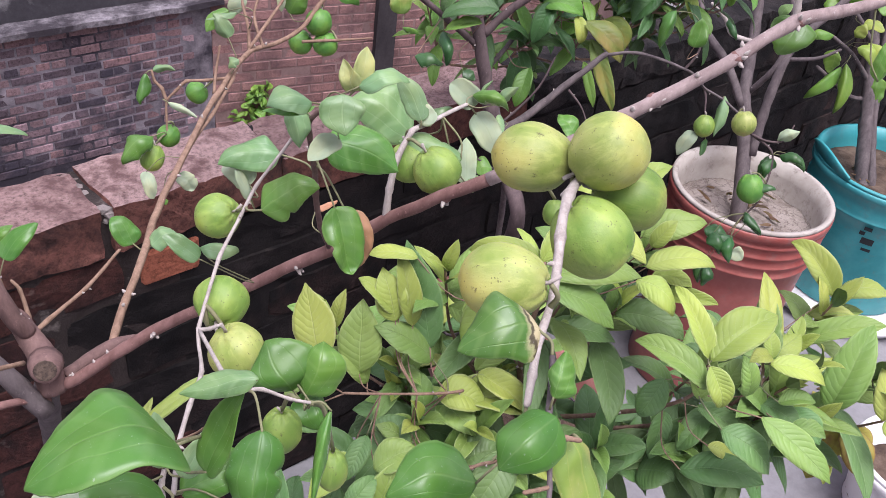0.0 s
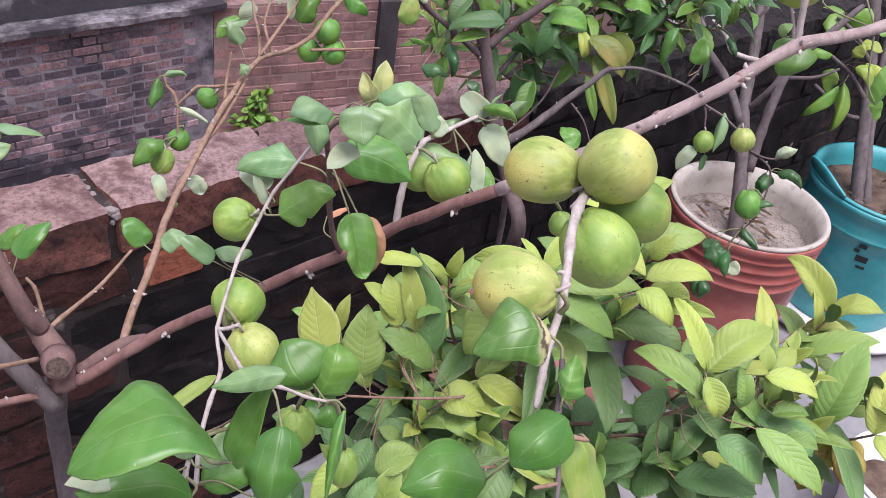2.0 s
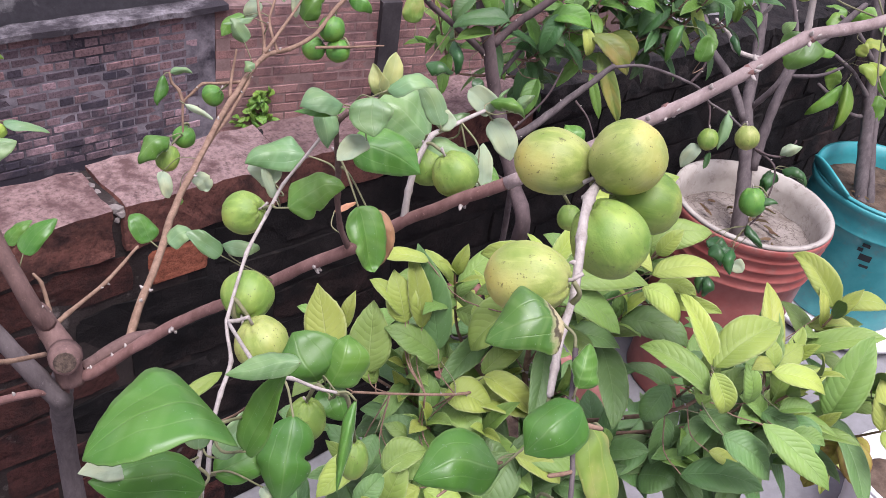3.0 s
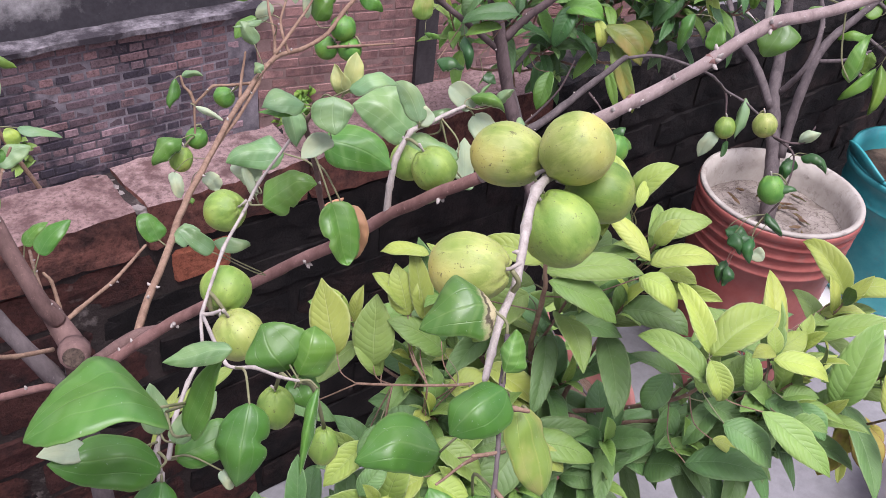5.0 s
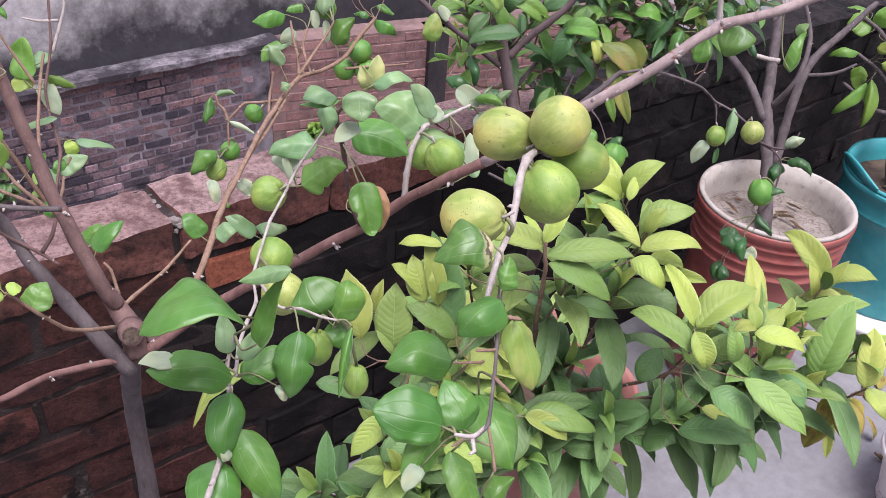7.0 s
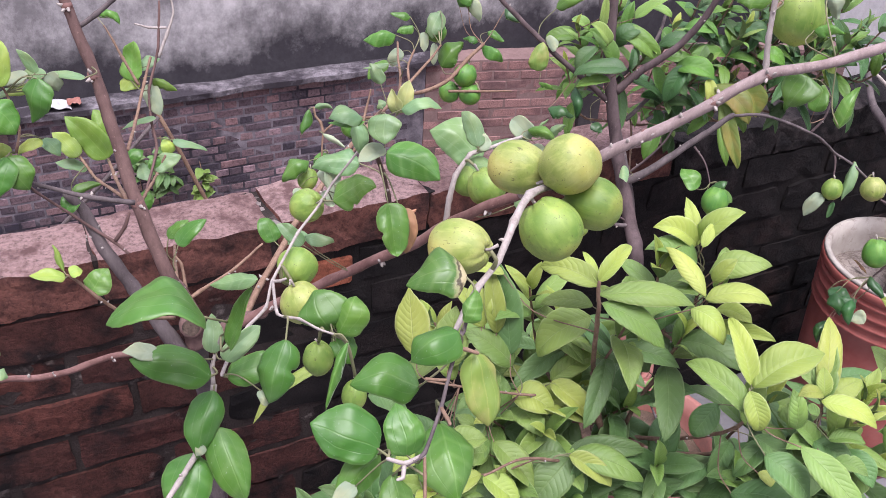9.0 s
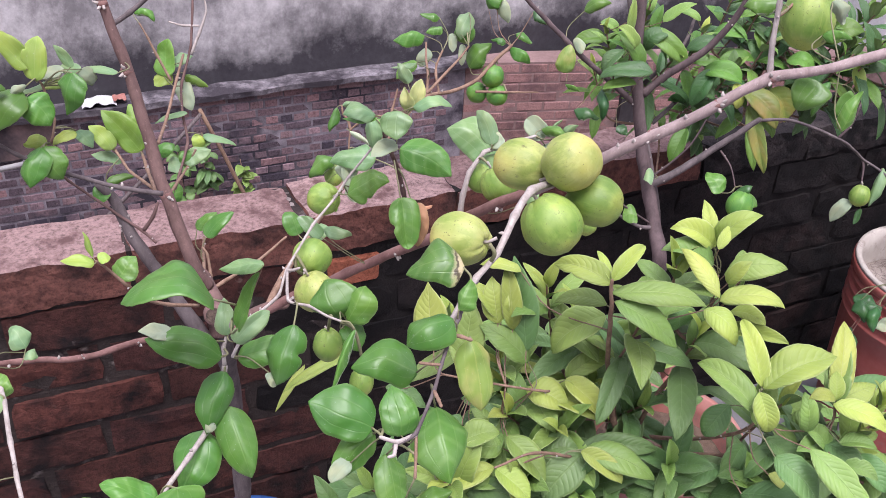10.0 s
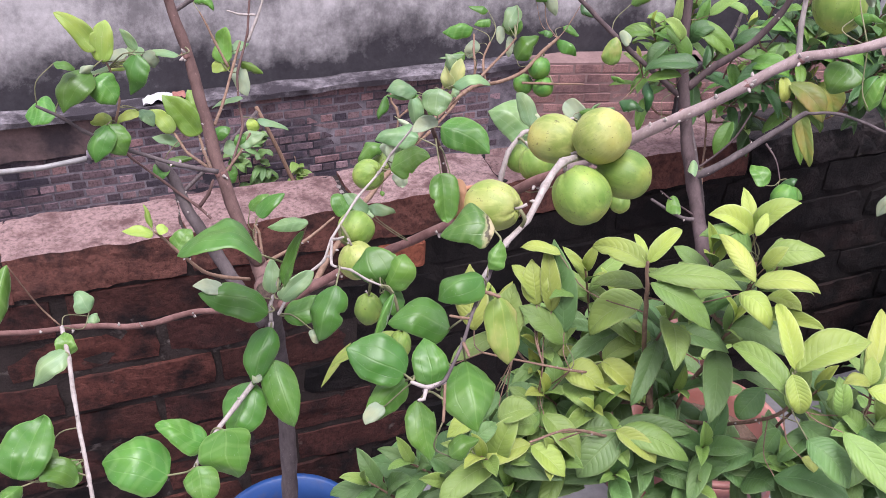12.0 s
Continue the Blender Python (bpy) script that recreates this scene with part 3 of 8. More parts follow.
def bark_material(name, dark, light, scale=60):
    mat, tree, b = shader(name, 0.8, 0.25)
    n = world_noise(tree, scale, 6, 0.7, (1, 1, 0.35))
    fine = world_noise(tree, scale * 6, 3, 0.7)
    col = ramp(tree, n.outputs["Fac"], [(0.3, dark), (0.7, light)])
    col = mix(tree, ramp(tree, fine.outputs["Fac"], [(0.62, (0,)), (0.75, (0.5,))]), col, tuple(min(0.6, c * 1.9) for c in light))
    tree.links.new(col, b.inputs["Base Color"])
    bump(tree, b, n.outputs["Fac"], 0.7, 0.002)
    return mat


BARKS = {
    "bark_grey": bark_material("grey_bark", (0.062, 0.05, 0.053), (0.16, 0.133, 0.135)),
    "bark_dusk": bark_material("dusky_bark", (0.05, 0.036, 0.038), (0.135, 0.098, 0.1)),
    "bark_brown": bark_material("red_brown_bark", (0.08, 0.048, 0.045), (0.2, 0.125, 0.114)),
    "bark_pink": bark_material("mauve_bark", (0.115, 0.058, 0.052), (0.265, 0.152, 0.138)),
    "bark_mauve": bark_material("pale_mauve_bark", (0.19, 0.14, 0.135), (0.39, 0.31, 0.3), 90),
    "bark_tan": bark_material("tan_bark", (0.14, 0.085, 0.06), (0.3, 0.2, 0.145), 120),
    "twig_pale": bark_material("pale_twig_bark", (0.26, 0.228, 0.21), (0.48, 0.43, 0.405), 160),
}
CUT, cut_tree, cut_b = shader("cut_wood", 0.85, 0.2)
cut_n = world_noise(cut_tree, 190, 5, 0.7)
cut_tree.links.new(ramp(cut_tree, cut_n.outputs["Fac"], [(0.35, (0.03, 0.022, 0.02)), (0.65, (0.13, 0.095, 0.075))]), cut_b.inputs["Base Color"])
bump(cut_tree, cut_b, cut_n.outputs["Fac"], 0.8, 0.002)


def fruit_material(name, base, blush, shade):
    """Waxy green skin: a yellow flush on one side, sparse dark specks and thin russet cracks round the stalk."""
    mat, tree, b = shader(name, 0.48, 0.4)
    co = tree.nodes.new("ShaderNodeTexCoord")
    sep = tree.nodes.new("ShaderNodeSeparateXYZ")
    tree.links.new(co.outputs["Generated"], sep.inputs[0])
    rnd = piece_random(tree)
    n = noise_of(tree, 34, 4, 0.55)
    col = ramp(tree, n.outputs["Fac"], [(0.34, base), (0.64, blush)])
    flush = noise_of(tree, 24, 3, 0.5)
    col = mix(tree, ramp(tree, flush.outputs["Fac"], [(0.5, (0,)), (0.68, (0.6,))]), col, tuple(c * k for c, k in zip(blush, (1.35, 1.05, 0.7))))
    # pale streaks from stalk to tip
    stretch = tree.nodes.new("ShaderNodeMapping")
    stretch.inputs["Scale"].default_value = (1, 1, 0.12)
    tree.links.new(co.outputs["Object"], stretch.inputs[0])
    streak = add(tree, "ShaderNodeTexNoise", Scale=210.0, Detail=4.0, Roughness=0.6)
    tree.links.new(stretch.outputs[0], streak.inputs["Vector"])
    col = mix(tree, ramp(tree, streak.outputs["Fac"], [(0.5, (0,)), (0.72, (0.45,))]), col, tuple(min(1, c * 1.3) for c in blush))
    # russet near the stalk
    top = ramp(tree, math_of(tree, "ADD", sep.outputs[2], math_of(tree, "MULTIPLY", math_of(tree, "SUBTRACT", n.outputs["Fac"], 0.5), 0.5)), [(0.82, (0,)), (1.0, (0.55,))])
    crack = ramp(tree, streak.outputs["Fac"], [(0.36, (1,)), (0.43, (0,))])
    col = mix(tree, math_of(tree, "MULTIPLY", top, math_of(tree, "MULTIPLY_ADD", crack, 0.75, 0.25)), col, shade)
    scar = noise_of(tree, 170, 6, 0.8)
    col = mix(tree, ramp(tree, scar.outputs["Fac"], [(0.6, (0,)), (0.66, (0.7,))]), col, shade)
    speck = add(tree, "ShaderNodeTexVoronoi", Scale=420.0)
    tree.links.new(co.outputs["Object"], speck.inputs["Vector"])
    few = noise_of(tree, 60, 2, 0.5)
    dots = math_of(tree, "MULTIPLY", ramp(tree, speck.outputs["Distance"], [(0.1, (0.7,)), (0.17, (0.0,))]), ramp(tree, few.outputs["Fac"], [(0.5, (0,)), (0.58, (1,))]))
    col = mix(tree, dots, col, shade)
    hsv = add(tree, "ShaderNodeHueSaturation")
    tree.links.new(math_of(tree, "MULTIPLY_ADD", rnd, 0.24, 0.9), hsv.inputs["Value"])
    tree.links.new(col, hsv.inputs["Color"])
    tree.links.new(hsv.outputs[0], b.inputs["Base Color"])
    b.inputs["Subsurface Weight"].default_value = 0.15
    b.inputs["Subsurface Radius"].default_value = (0.004, 0.005, 0.001)
    bump(tree, b, math_of(tree, "ADD", scar.outputs["Fac"], math_of(tree, "MULTIPLY", streak.outputs["Fac"], 0.6)), 0.4, 0.0009)
    return mat


FRUITS = {
    "ripe": fruit_material("ripening_fruit_skin", (0.185, 0.26, 0.05), (0.385, 0.405, 0.14), (0.06, 0.045, 0.022)),
    "green": fruit_material("green_fruit_skin", (0.105, 0.2, 0.033), (0.25, 0.335, 0.08), (0.06, 0.05, 0.024)),
    "deep": fruit_material("dark_green_fruit_skin", (0.065, 0.19, 0.035), (0.12, 0.26, 0.045), (0.06, 0.07, 0.03)),
}


# ---- plants: leaves, twigs and fruit ----
def outline(table, v):
    for (a, ha), (c, hc) in zip(table, table[1:]):
        if v <= c:
            t = (v - a) / (c - a)
            t = t * 0.5 + 0.5 * t * t * (3 - 2 * t)
            return ha + (hc - ha) * t
    return table[-1][1]


JUJUBE_OUTLINE = [(0, 0.08), (0.035, 0.27), (0.1, 0.41), (0.22, 0.49), (0.4, 0.5), (0.56, 0.48), (0.7, 0.41), (0.82, 0.3), (0.91, 0.18), (0.97, 0.08), (1, 0.015)]
GUAVA_OUTLINE = [(0, 0.04), (0.05, 0.16), (0.14, 0.33), (0.28, 0.46), (0.43, 0.5), (0.57, 0.47), (0.7, 0.38), (0.82, 0.25), (0.91, 0.13), (0.97, 0.05), (1, 0.01)]
# bend along the midrib, lift of the halves, curl of the margins (degrees), for each habit
HABITS = {"arch": (104, -12, -42), "roll": (120, -18, -95), "fold": (62, 20, -38), "flat": (64, 2, -38)}


def leaf_mesh(kind, shape, seed, side, form=None):
    """A leaf of unit length and width, base at the origin, tip on +y, upper face to +z; two skins close together.
    form sets bend along the midrib, lift of each half, curl of the margins and flip of the tip (degrees)."""
    r = random.Random(seed)
    guava = kind.startswith("guava") or kind == "dry"
    table = GUAVA_OUTLINE if guava else JUJUBE_OUTLINE
    rows, cols = (18, 10) if guava else (26, 10)
    puff, lag = r.uniform(0.02, 0.07), r.uniform(0, 6.28)
    bend, lift, curl = HABITS[shape]
    if guava and shape == "arch":
        bend, lift, curl = 108, 27, -38
    elif guava:
        bend, lift, curl = bend + 14, lift + 18, curl * 0.9
    bend = radians(bend * r.uniform(0.75, 1.25))
    lifts = [radians(lift + r.uniform(-20, 14)) for s in (0, 1)]
    curls = [radians(curl * r.uniform(0.5, 1.4)) for s in (0, 1)]
    if not guava and shape in ("arch", "flat"):
        lifts[r.choice((0, 1))] -= radians(r.uniform(12, 40))
    flip = 0.0 if guava else radians(r.choice((0, 0, 0, 0, 60, 120)))
    frill = r.uniform(0.06, 0.16)
    twist, sway = radians(r.uniform(-22, 22)), side * r.uniform(0.04, 0.1) if guava else side * r.uniform(0.05, 0.16) * (0.3 if shape == "roll" else 1) + r.uniform(-0.04, 0.04)
    bites = [(r.uniform(0.3, 0.9), r.choice((0, 1)), r.uniform(0.08, 0.25), r.uniform(0.02, 0.05)) for i in range(r.choice((0, 0, 0, 0, 1, 1)))]
    if form:
        bend, flip = radians(form[0]), radians(form[4])
        lifts, curls = [radians(form[1]), radians(form[2])], [radians(form[3])] * 2
        twist, bites = twist * 0.4, bites if seed % 3 == 0 and form[0] < 100 else []
    ripple = 0.05 if guava else 0.08
    spine, y, z = [], 0.0, 0.0
    for j in range(rows + 1):
        a = bend * (0.45 - (j / rows) ** (1.25 if guava else 1.4)) + flip * max(0, j / rows - 0.8) / 0.2 + ripple * math.sin(7.5 * j / rows + seed)
        spine.append((y, z, a))
        y += math.cos(a) / rows
        z += math.sin(a) / rows
    turn, chord = math.atan2(spine[-1][1], spine[-1][0]), math.hypot(*spine[-1][:2])
    bm = bmesh.new()
    uv = bm.loops.layers.uv.new("UVMap")
    grid = {}
    for j, (sy, sz, a) in enumerate(spine):
        v = j / rows
        cy = (sy * math.cos(turn) + sz * math.sin(turn)) / chord
        cz = (sz * math.cos(turn) - sy * math.sin(turn)) / chord
        half = outline(table, v)
        for s in (0, 1):
            h = half
            for at, where, deep, wide in bites:
                if where == s:
                    h *= 1 - deep * math.exp(-((v - at) / wide) ** 2)
            px, pz = 0.0, 0.0
            steps = cols // 2
            for i in range(steps + 1):
                u = i / steps
                if i:
                    phi = (0 if guava else puff * math.sin(23 * v - 4 * u + lag) * (1 - v) ** 0.5) + lifts[s] + curls[s] * (u - 0.5 / steps) + frill * (math.sin(8 * v + 2.2 * seed + 3 * s) + 0.25 * math.sin(17 * v + seed + s)) * u
                    px += math.cos(phi) * h / steps
                    pz += math.sin(phi) * h / steps
                sx = px if s else -px
                tw = twist * (v - 0.4)
                x = sx * math.cos(tw) - pz * math.sin(tw) + sway * math.sin(math.pi * v)
                slide = sx * sway * math.cos(math.pi * v) * 0.9
                up = (sx * math.sin(tw) + pz * math.cos(tw)) * 0.7
                for k in (0, 1):
                    if i == 0 and s == 1:
                        grid[k, j, steps] = grid[k, j, steps]
                        continue
                    col = steps + i if s else steps - i
                    grid[k, j, col] = bm.verts.new((x, cy - slide - up * math.sin(a - turn), cz + up * math.cos(a - turn) - k * 0.009))
    for k in (0, 1):
        for j in range(rows):
            for i in range(cols):
                q = [grid[k, j, i], grid[k, j, i + 1], grid[k, j + 1, i + 1], grid[k, j + 1, i]]
                at = [(i, j), (i + 1, j), (i + 1, j + 1), (i, j + 1)]
                if k:
                    q, at = q[::-1], at[::-1]
                f = bm.faces.new(q)
                f.material_index, f.smooth = k, True
                for loop, (a, c) in zip(f.loops, at):
                    loop[uv].uv = (a / cols, c / rows)
    rim = [(j, 0) for j in range(rows + 1)] + [(rows, i) for i in range(1, cols + 1)] + [(j, cols) for j in range(rows - 1, -1, -1)] + [(0, i) for i in range(cols - 1, 0, -1)]
    for a, c in zip(rim, rim[1:] + rim[:1]):
        f = bm.faces.new([grid[0, a[0], a[1]], grid[0, c[0], c[1]], grid[1, c[0], c[1]], grid[1, a[0], a[1]]])
        f.smooth = True
        for loop in f.loops:
            loop[uv].uv = (0.99, 0.5)
    # the blade is never quite even
    off = Vector((r.random(), r.random(), r.random())) * 40
    loose = 0.5 if guava else 1.0
    for v in bm.verts:
        free = min(1.0, v.co.y * 2.5 + abs(v.co.x))
        wob = noise.noise_vector(Vector((v.co.x, v.co.y, 0)) * 1.7 + off) * 0.13 + noise.noise_vector(Vector((v.co.x, v.co.y, 0)) * 3.6 + off) * 0.02
        v.co += Vector((wob.x * 0.8, wob.y * 0.5, wob.z * 1.2)) * free * loose
    me = bpy.data.meshes.new("leaf")
    bm.to_mesh(me)
    bm.free()
    for m in LEAVES[kind]:
        me.materials.append(m)
    return me


WOOD = {}
PETIOLE, petiole_tree, petiole_b = shader("green_leaf_stalk", 0.6, 0.3)
petiole_n = world_noise(petiole_tree, 90, 4, 0.6)
petiole_tree.links.new(ramp(petiole_tree, petiole_n.outputs["Fac"], [(0.35, (0.13, 0.14, 0.07)), (0.65, (0.23, 0.22, 0.125))]), petiole_b.inputs["Base Color"])


def petiole(plant, base, inward, r, longest):
    """A stalk from a leaf's or fruit's base back to the nearest wood of its plant."""
    wood = WOOD.get(plant.name)
    if not wood:
        return
    near = min(wood, key=lambda p: (p - base).length_squared)
    gap = (near - base).length
    if gap < 0.002 or gap > (0.2 if longest < 0.05 else 0.1):
        return
    bend = base.lerp(near, 0.5) - inward * gap * 0.18
    skin = PETIOLE
    if gap > longest:
        bend, skin = base.lerp(near, 0.45) + Vector((0, 0.12, -0.22)) * gap, BARKS["bark_tan"]
    o = plant.location
    bm = bmesh.new()
    tube(bm, [p - o for p in smooth_line((base + inward * r, bend, near), 4)], [r * (0.85 + 0.03 * k) for k in range(9)], 6)
    part("leaf_stalk", bm, skin, plant, smooth=True)


LEAF_MESHES = {}
leaf_rng = random.Random(5)


LOOSE = {}


def leaf(plant, kind, shape, base, tip, width, normal, stalk=True, loose=False, form=None):
    base, tip, z = Vector(base), Vector(tip), Vector(normal)
    y = tip - base
    long = y.length
    y.normalize()
    z = (z - y * z.dot(y)).normalized()
    # leaves turn their upper face to the sky
    if kind != "under" and not form:
        face = z + Vector((0, 0, 0.55))
        face = (face - y * face.dot(y)).normalized()
        width *= min(1.3, 1 / max(0.5, face.dot(z)))
        z = face
    x = y.cross(z)
    # the blade sags, so its midrib bows upwards
    side = (x.z > 0.3) - (x.z < -0.3)
    key = (kind, shape, side, leaf_rng.randrange(9), form)
    if key not in LEAF_MESHES:
        LEAF_MESHES[key] = leaf_mesh(kind, shape, 7 + len(LEAF_MESHES), side, form)
    if kind.startswith("guava"):
        width *= 0.83
    elif shape == "arch":
        width *= 1.0 if form else 0.85
    thick = max(0.35, min(1.0, 1.4 * width / long))
    m = Matrix((x * width, y * long, z * long * thick)).transposed().to_4x4()
    m.translation = base - plant.location
    if loose:
        LOOSE.setdefault(plant, []).append((LEAF_MESHES[key], m))
        return
    ob = new("leaf", LEAF_MESHES[key])
    ob.parent = plant
    ob.matrix_basis = m
    if stalk:
        petiole(plant, base, y, 0.0007 if long > 0.03 else 0.0005, 0.045 if kind.startswith("guava") else 0.07)
    return ob


def join_loose(plant, label):
    """The inner leaves, too many to count, as one mesh."""
    verts, faces, uvs, slots, mats = [], [], [], [], []
    for me, m in LOOSE[plant]:
        start = len(verts)
        verts += [m @ v.co for v in me.vertices]
        at = []
        for mat in me.materials:
            if mat not in mats:
                mats.append(mat)
            at.append(mats.index(mat))
        for f in me.polygons:
            faces.append([start + i for i in f.vertices])
            slots.append(at[f.material_index])
        uvs += [c for d in me.uv_layers[0].data for c in d.uv]
    me = bpy.data.meshes.new("inner_leaves")
    me.from_pydata(verts, [], faces)
    me.uv_layers.new(name="UVMap").data.foreach_set("uv", uvs)
    for mat in mats:
        me.materials.append(mat)
    me.polygons.foreach_set("material_index", slots)
    me.polygons.foreach_set("use_smooth", [True] * len(faces))
    ob = new("inner_leaves", me)
    ob.parent = plant
    tagged(ob, label, kind="stuff")


def tube(bm, points, radii, sides=8, caps=True):
    rings, n = [], None
    for i, p in enumerate(points):
        d = (points[min(i + 1, len(points) - 1)] - points[max(i - 1, 0)]).normalized()
        n = d.orthogonal() if n is None else (n - d * n.dot(d))
        n.normalize()
        s = d.cross(n)
        rings.append([bm.verts.new(p + (n * math.cos(2 * math.pi * k / sides) + s * math.sin(2 * math.pi * k / sides)) * radii[i]) for k in range(sides)])
    for a, c in zip(rings, rings[1:]):
        for k in range(sides):
            bm.faces.new((a[k], a[(k + 1) % sides], c[(k + 1) % sides], c[k]))
    if caps:
        bm.faces.new(rings[0][::-1])
        bm.faces.new(rings[-1])


def smooth_line(points, steps):
    pts = [Vector(p) for p in points]
    pts = [pts[0] * 2 - pts[1]] + pts + [pts[-1] * 2 - pts[-2]]
    out = []
    for i in range(1, len(pts) - 2):
        for k in range(steps):
            t = k / steps
            a, b, c, d = pts[i - 1:i + 3]
            out.append(0.5 * (2 * b + (c - a) * t + (2 * a - 5 * b + 4 * c - d) * t * t + (3 * b - a - 3 * c + d) * t ** 3))
    return out + [pts[-2]]


twig_rng = random.Random(9)


def twig(plant, name, bark, r0, r1, *points):
    """A tapered limb with swollen nodes and small spurs."""
    knots = [Vector(p) - plant.location for p in points]
    stiff = 0.5 if r0 < 0.0036 and plant is jujube else 0.0
    line = [p.lerp(knots[min(i // 6, len(knots) - 2)].lerp(knots[min(i // 6, len(knots) - 2) + 1], i / 6 - min(i // 6, len(knots) - 2)), stiff) for i, p in enumerate(smooth_line(knots, 6))]
    WOOD.setdefault(plant.name, []).extend(p + plant.location for p in line[::2])
    long = sum((b - a).length for a, b in zip(line, line[1:]))
    n = len(line) - 1
    off = Vector((twig_rng.random(), twig_rng.random(), twig_rng.random())) * 50
    radii = []
    for i, p in enumerate(line):
        r = r0 + (r1 - r0) * i / n
        radii.append(r * (1 + 0.16 * noise.noise(p * 60 + off)) * (1.22 if stiff and i % 6 == 0 and 0 < i < n else 1.0))
    line = [p + noise.noise_vector(p * 45 + off) * min(0.0012, r0 * 0.25) for p in line]
    # the end is rounded off
    tail = (line[-1] - line[-2]).normalized() * radii[-1]
    ends, thin = line + [line[-1] + tail * 0.7, line[-1] + tail * 1.1], radii + [radii[-1] * 0.75, radii[-1] * 0.3]
    bm = bmesh.new()
    tube(bm, ends, thin, 10 if r0 > 0.004 else 7)
    spurs = int(long / 0.055) if name != "trunk" else 4
    for s in range(spurs):
        i = twig_rng.randrange(1, n)
        d = (line[i + 1] - line[i - 1]).normalized()
        out = Vector((twig_rng.uniform(-1, 1), twig_rng.uniform(-1, 1), twig_rng.uniform(-1, 1))).cross(d).normalized()
        a = line[i] + out * radii[i] * 0.5
        size = min(radii[i] * 0.9, 0.0026)
        old = len(bm.faces)
        tube(bm, [a, a + out * size, a + out * size * 1.7 + d * size * 0.4], [size * 0.75, size * 0.55, size * 0.2], 5)
        bm.faces.ensure_lookup_table()
        for f in bm.faces[old:]:
            f.material_index = 1
    return part(name, bm, (BARKS[bark], BARKS["twig_pale"]), plant, smooth=True)


node_rng = random.Random(41)


def node(plant, at, r):
    """A swollen node with pale bud scales and a broken spur."""
    at = Vector(at) - plant.location
    bm = bmesh.new()
    bmesh.ops.create_icosphere(bm, subdivisions=2, radius=r * 1.22, matrix=Matrix.Translation(at) @ Matrix.Diagonal((1, 1, 0.8, 1)))
    for v in bm.verts:
        v.co += noise.noise_vector(v.co * 260) * r * 0.35
    knot = part("node", bm, BARKS["bark_pink"], plant, smooth=True)
    for k in range(3):
        out = Vector((node_rng.uniform(-0.8, 0.5), node_rng.uniform(-1, -0.3), node_rng.uniform(-0.7, 0.9))).normalized()
        long = r * node_rng.uniform(0.7, 1.5)
        bm = bmesh.new()
        a = at + out * r * 0.9
        tube(bm, [a, a + out * long * 0.6, a + out * long + Vector((0, 0, long * 0.2))], [r * 0.42, r * 0.32, r * 0.12], 6)
        part("spur", bm, BARKS["twig_pale"], knot, "pale broken spur", smooth=True)


def pruned_stub(plant, at, r):
    """The sawn end of a limb, turned to the terrace."""
    at = Vector(at) - plant.location
    out = Vector((-0.28, -0.8, 0.35)).normalized()
    bm = bmesh.new()
    tube(bm, [at, at + out * r * 0.8, at + out * r * 1.5, at + out * r * 1.75], [r * 1.3, r * 1.25, r * 1.1, r * 0.95], 12)
    stub = part("pruned_stub", bm, BARKS["bark_brown"], plant, smooth=True)
    bm = bmesh.new()
    tube(bm, [at + out * r * 1.7, at + out * r * 1.8], [r * 0.86, r * 0.8], 12)
    part("cut_face", bm, CUT, stub, "dry sawn end grain")


fruit_rng = random.Random(21)


def fruit(plant, skin, centre, across, along, stem):
    """A jujube: a rounded drupe with a hollow at its stalk and a small point at the other end."""
    axis = Vector(stem).normalized()
    bm = bmesh.new()
    bmesh.ops.create_uvsphere(bm, u_segments=52, v_segments=24, radius=1.0)
    off = Vector((fruit_rng.random(), fruit_rng.random(), fruit_rng.random())) * 30
    for v in bm.verts:
        z, rad = v.co.z, math.hypot(v.co.x, v.co.y)
        a = math.atan2(v.co.y, v.co.x)
        v.co *= 1 + 0.05 * noise.noise(v.co * 1.4 + off) + 0.012 * noise.noise(v.co * 5 + off)
        v.co.x *= 1 - 0.05 * z
        v.co.y *= 1 - 0.05 * z
        if z > 0.55:
            v.co.z -= 0.2 * math.exp(-(rad / 0.22) ** 2)
            v.co.z += 0.02 * math.cos(7 * a) * min(1, rad * 2)
        if z > 0.2:
            v.co *= 1 + (0.013 if skin == "ripe" and across > 0.033 else 0.026) * (z - 0.2) ** 1.5 * math.cos(11 * a + 3 * noise.noise(off + v.co))
        if z < -0.9:
            v.co.z -= 0.03 * math.exp(-(rad / 0.12) ** 2)
        v.co.x *= across / 2
        v.co.y *= across / 2
        v.co.z *= along / 2
    turn = axis.to_track_quat("Z", "Y").to_matrix().to_4x4()
    me = mesh_of("fruit", bm, FRUITS[skin], smooth=True)
    ob = new("fruit", me)
    ob.parent = plant
    ob.matrix_basis = Matrix.Translation(Vector(centre) - plant.location) @ turn
    bm = bmesh.new()
    top = along * 0.38
    bend = Vector((across * 0.05, across * 0.04, 0))
    tube(bm, [Vector((0, 0, top)), Vector((0, 0, top + across * 0.13)) + bend * 0.4, Vector((0, 0, top + across * 0.27)) + bend * 2], [across * 0.035, across * 0.028, across * 0.034], 7)
    part("stalk", bm, BARKS["twig_pale"], ob, smooth=True)
    petiole(plant, Vector(centre) + axis * (top + across * 0.2), axis * -1, 0.0013, 0.07)
    return ob


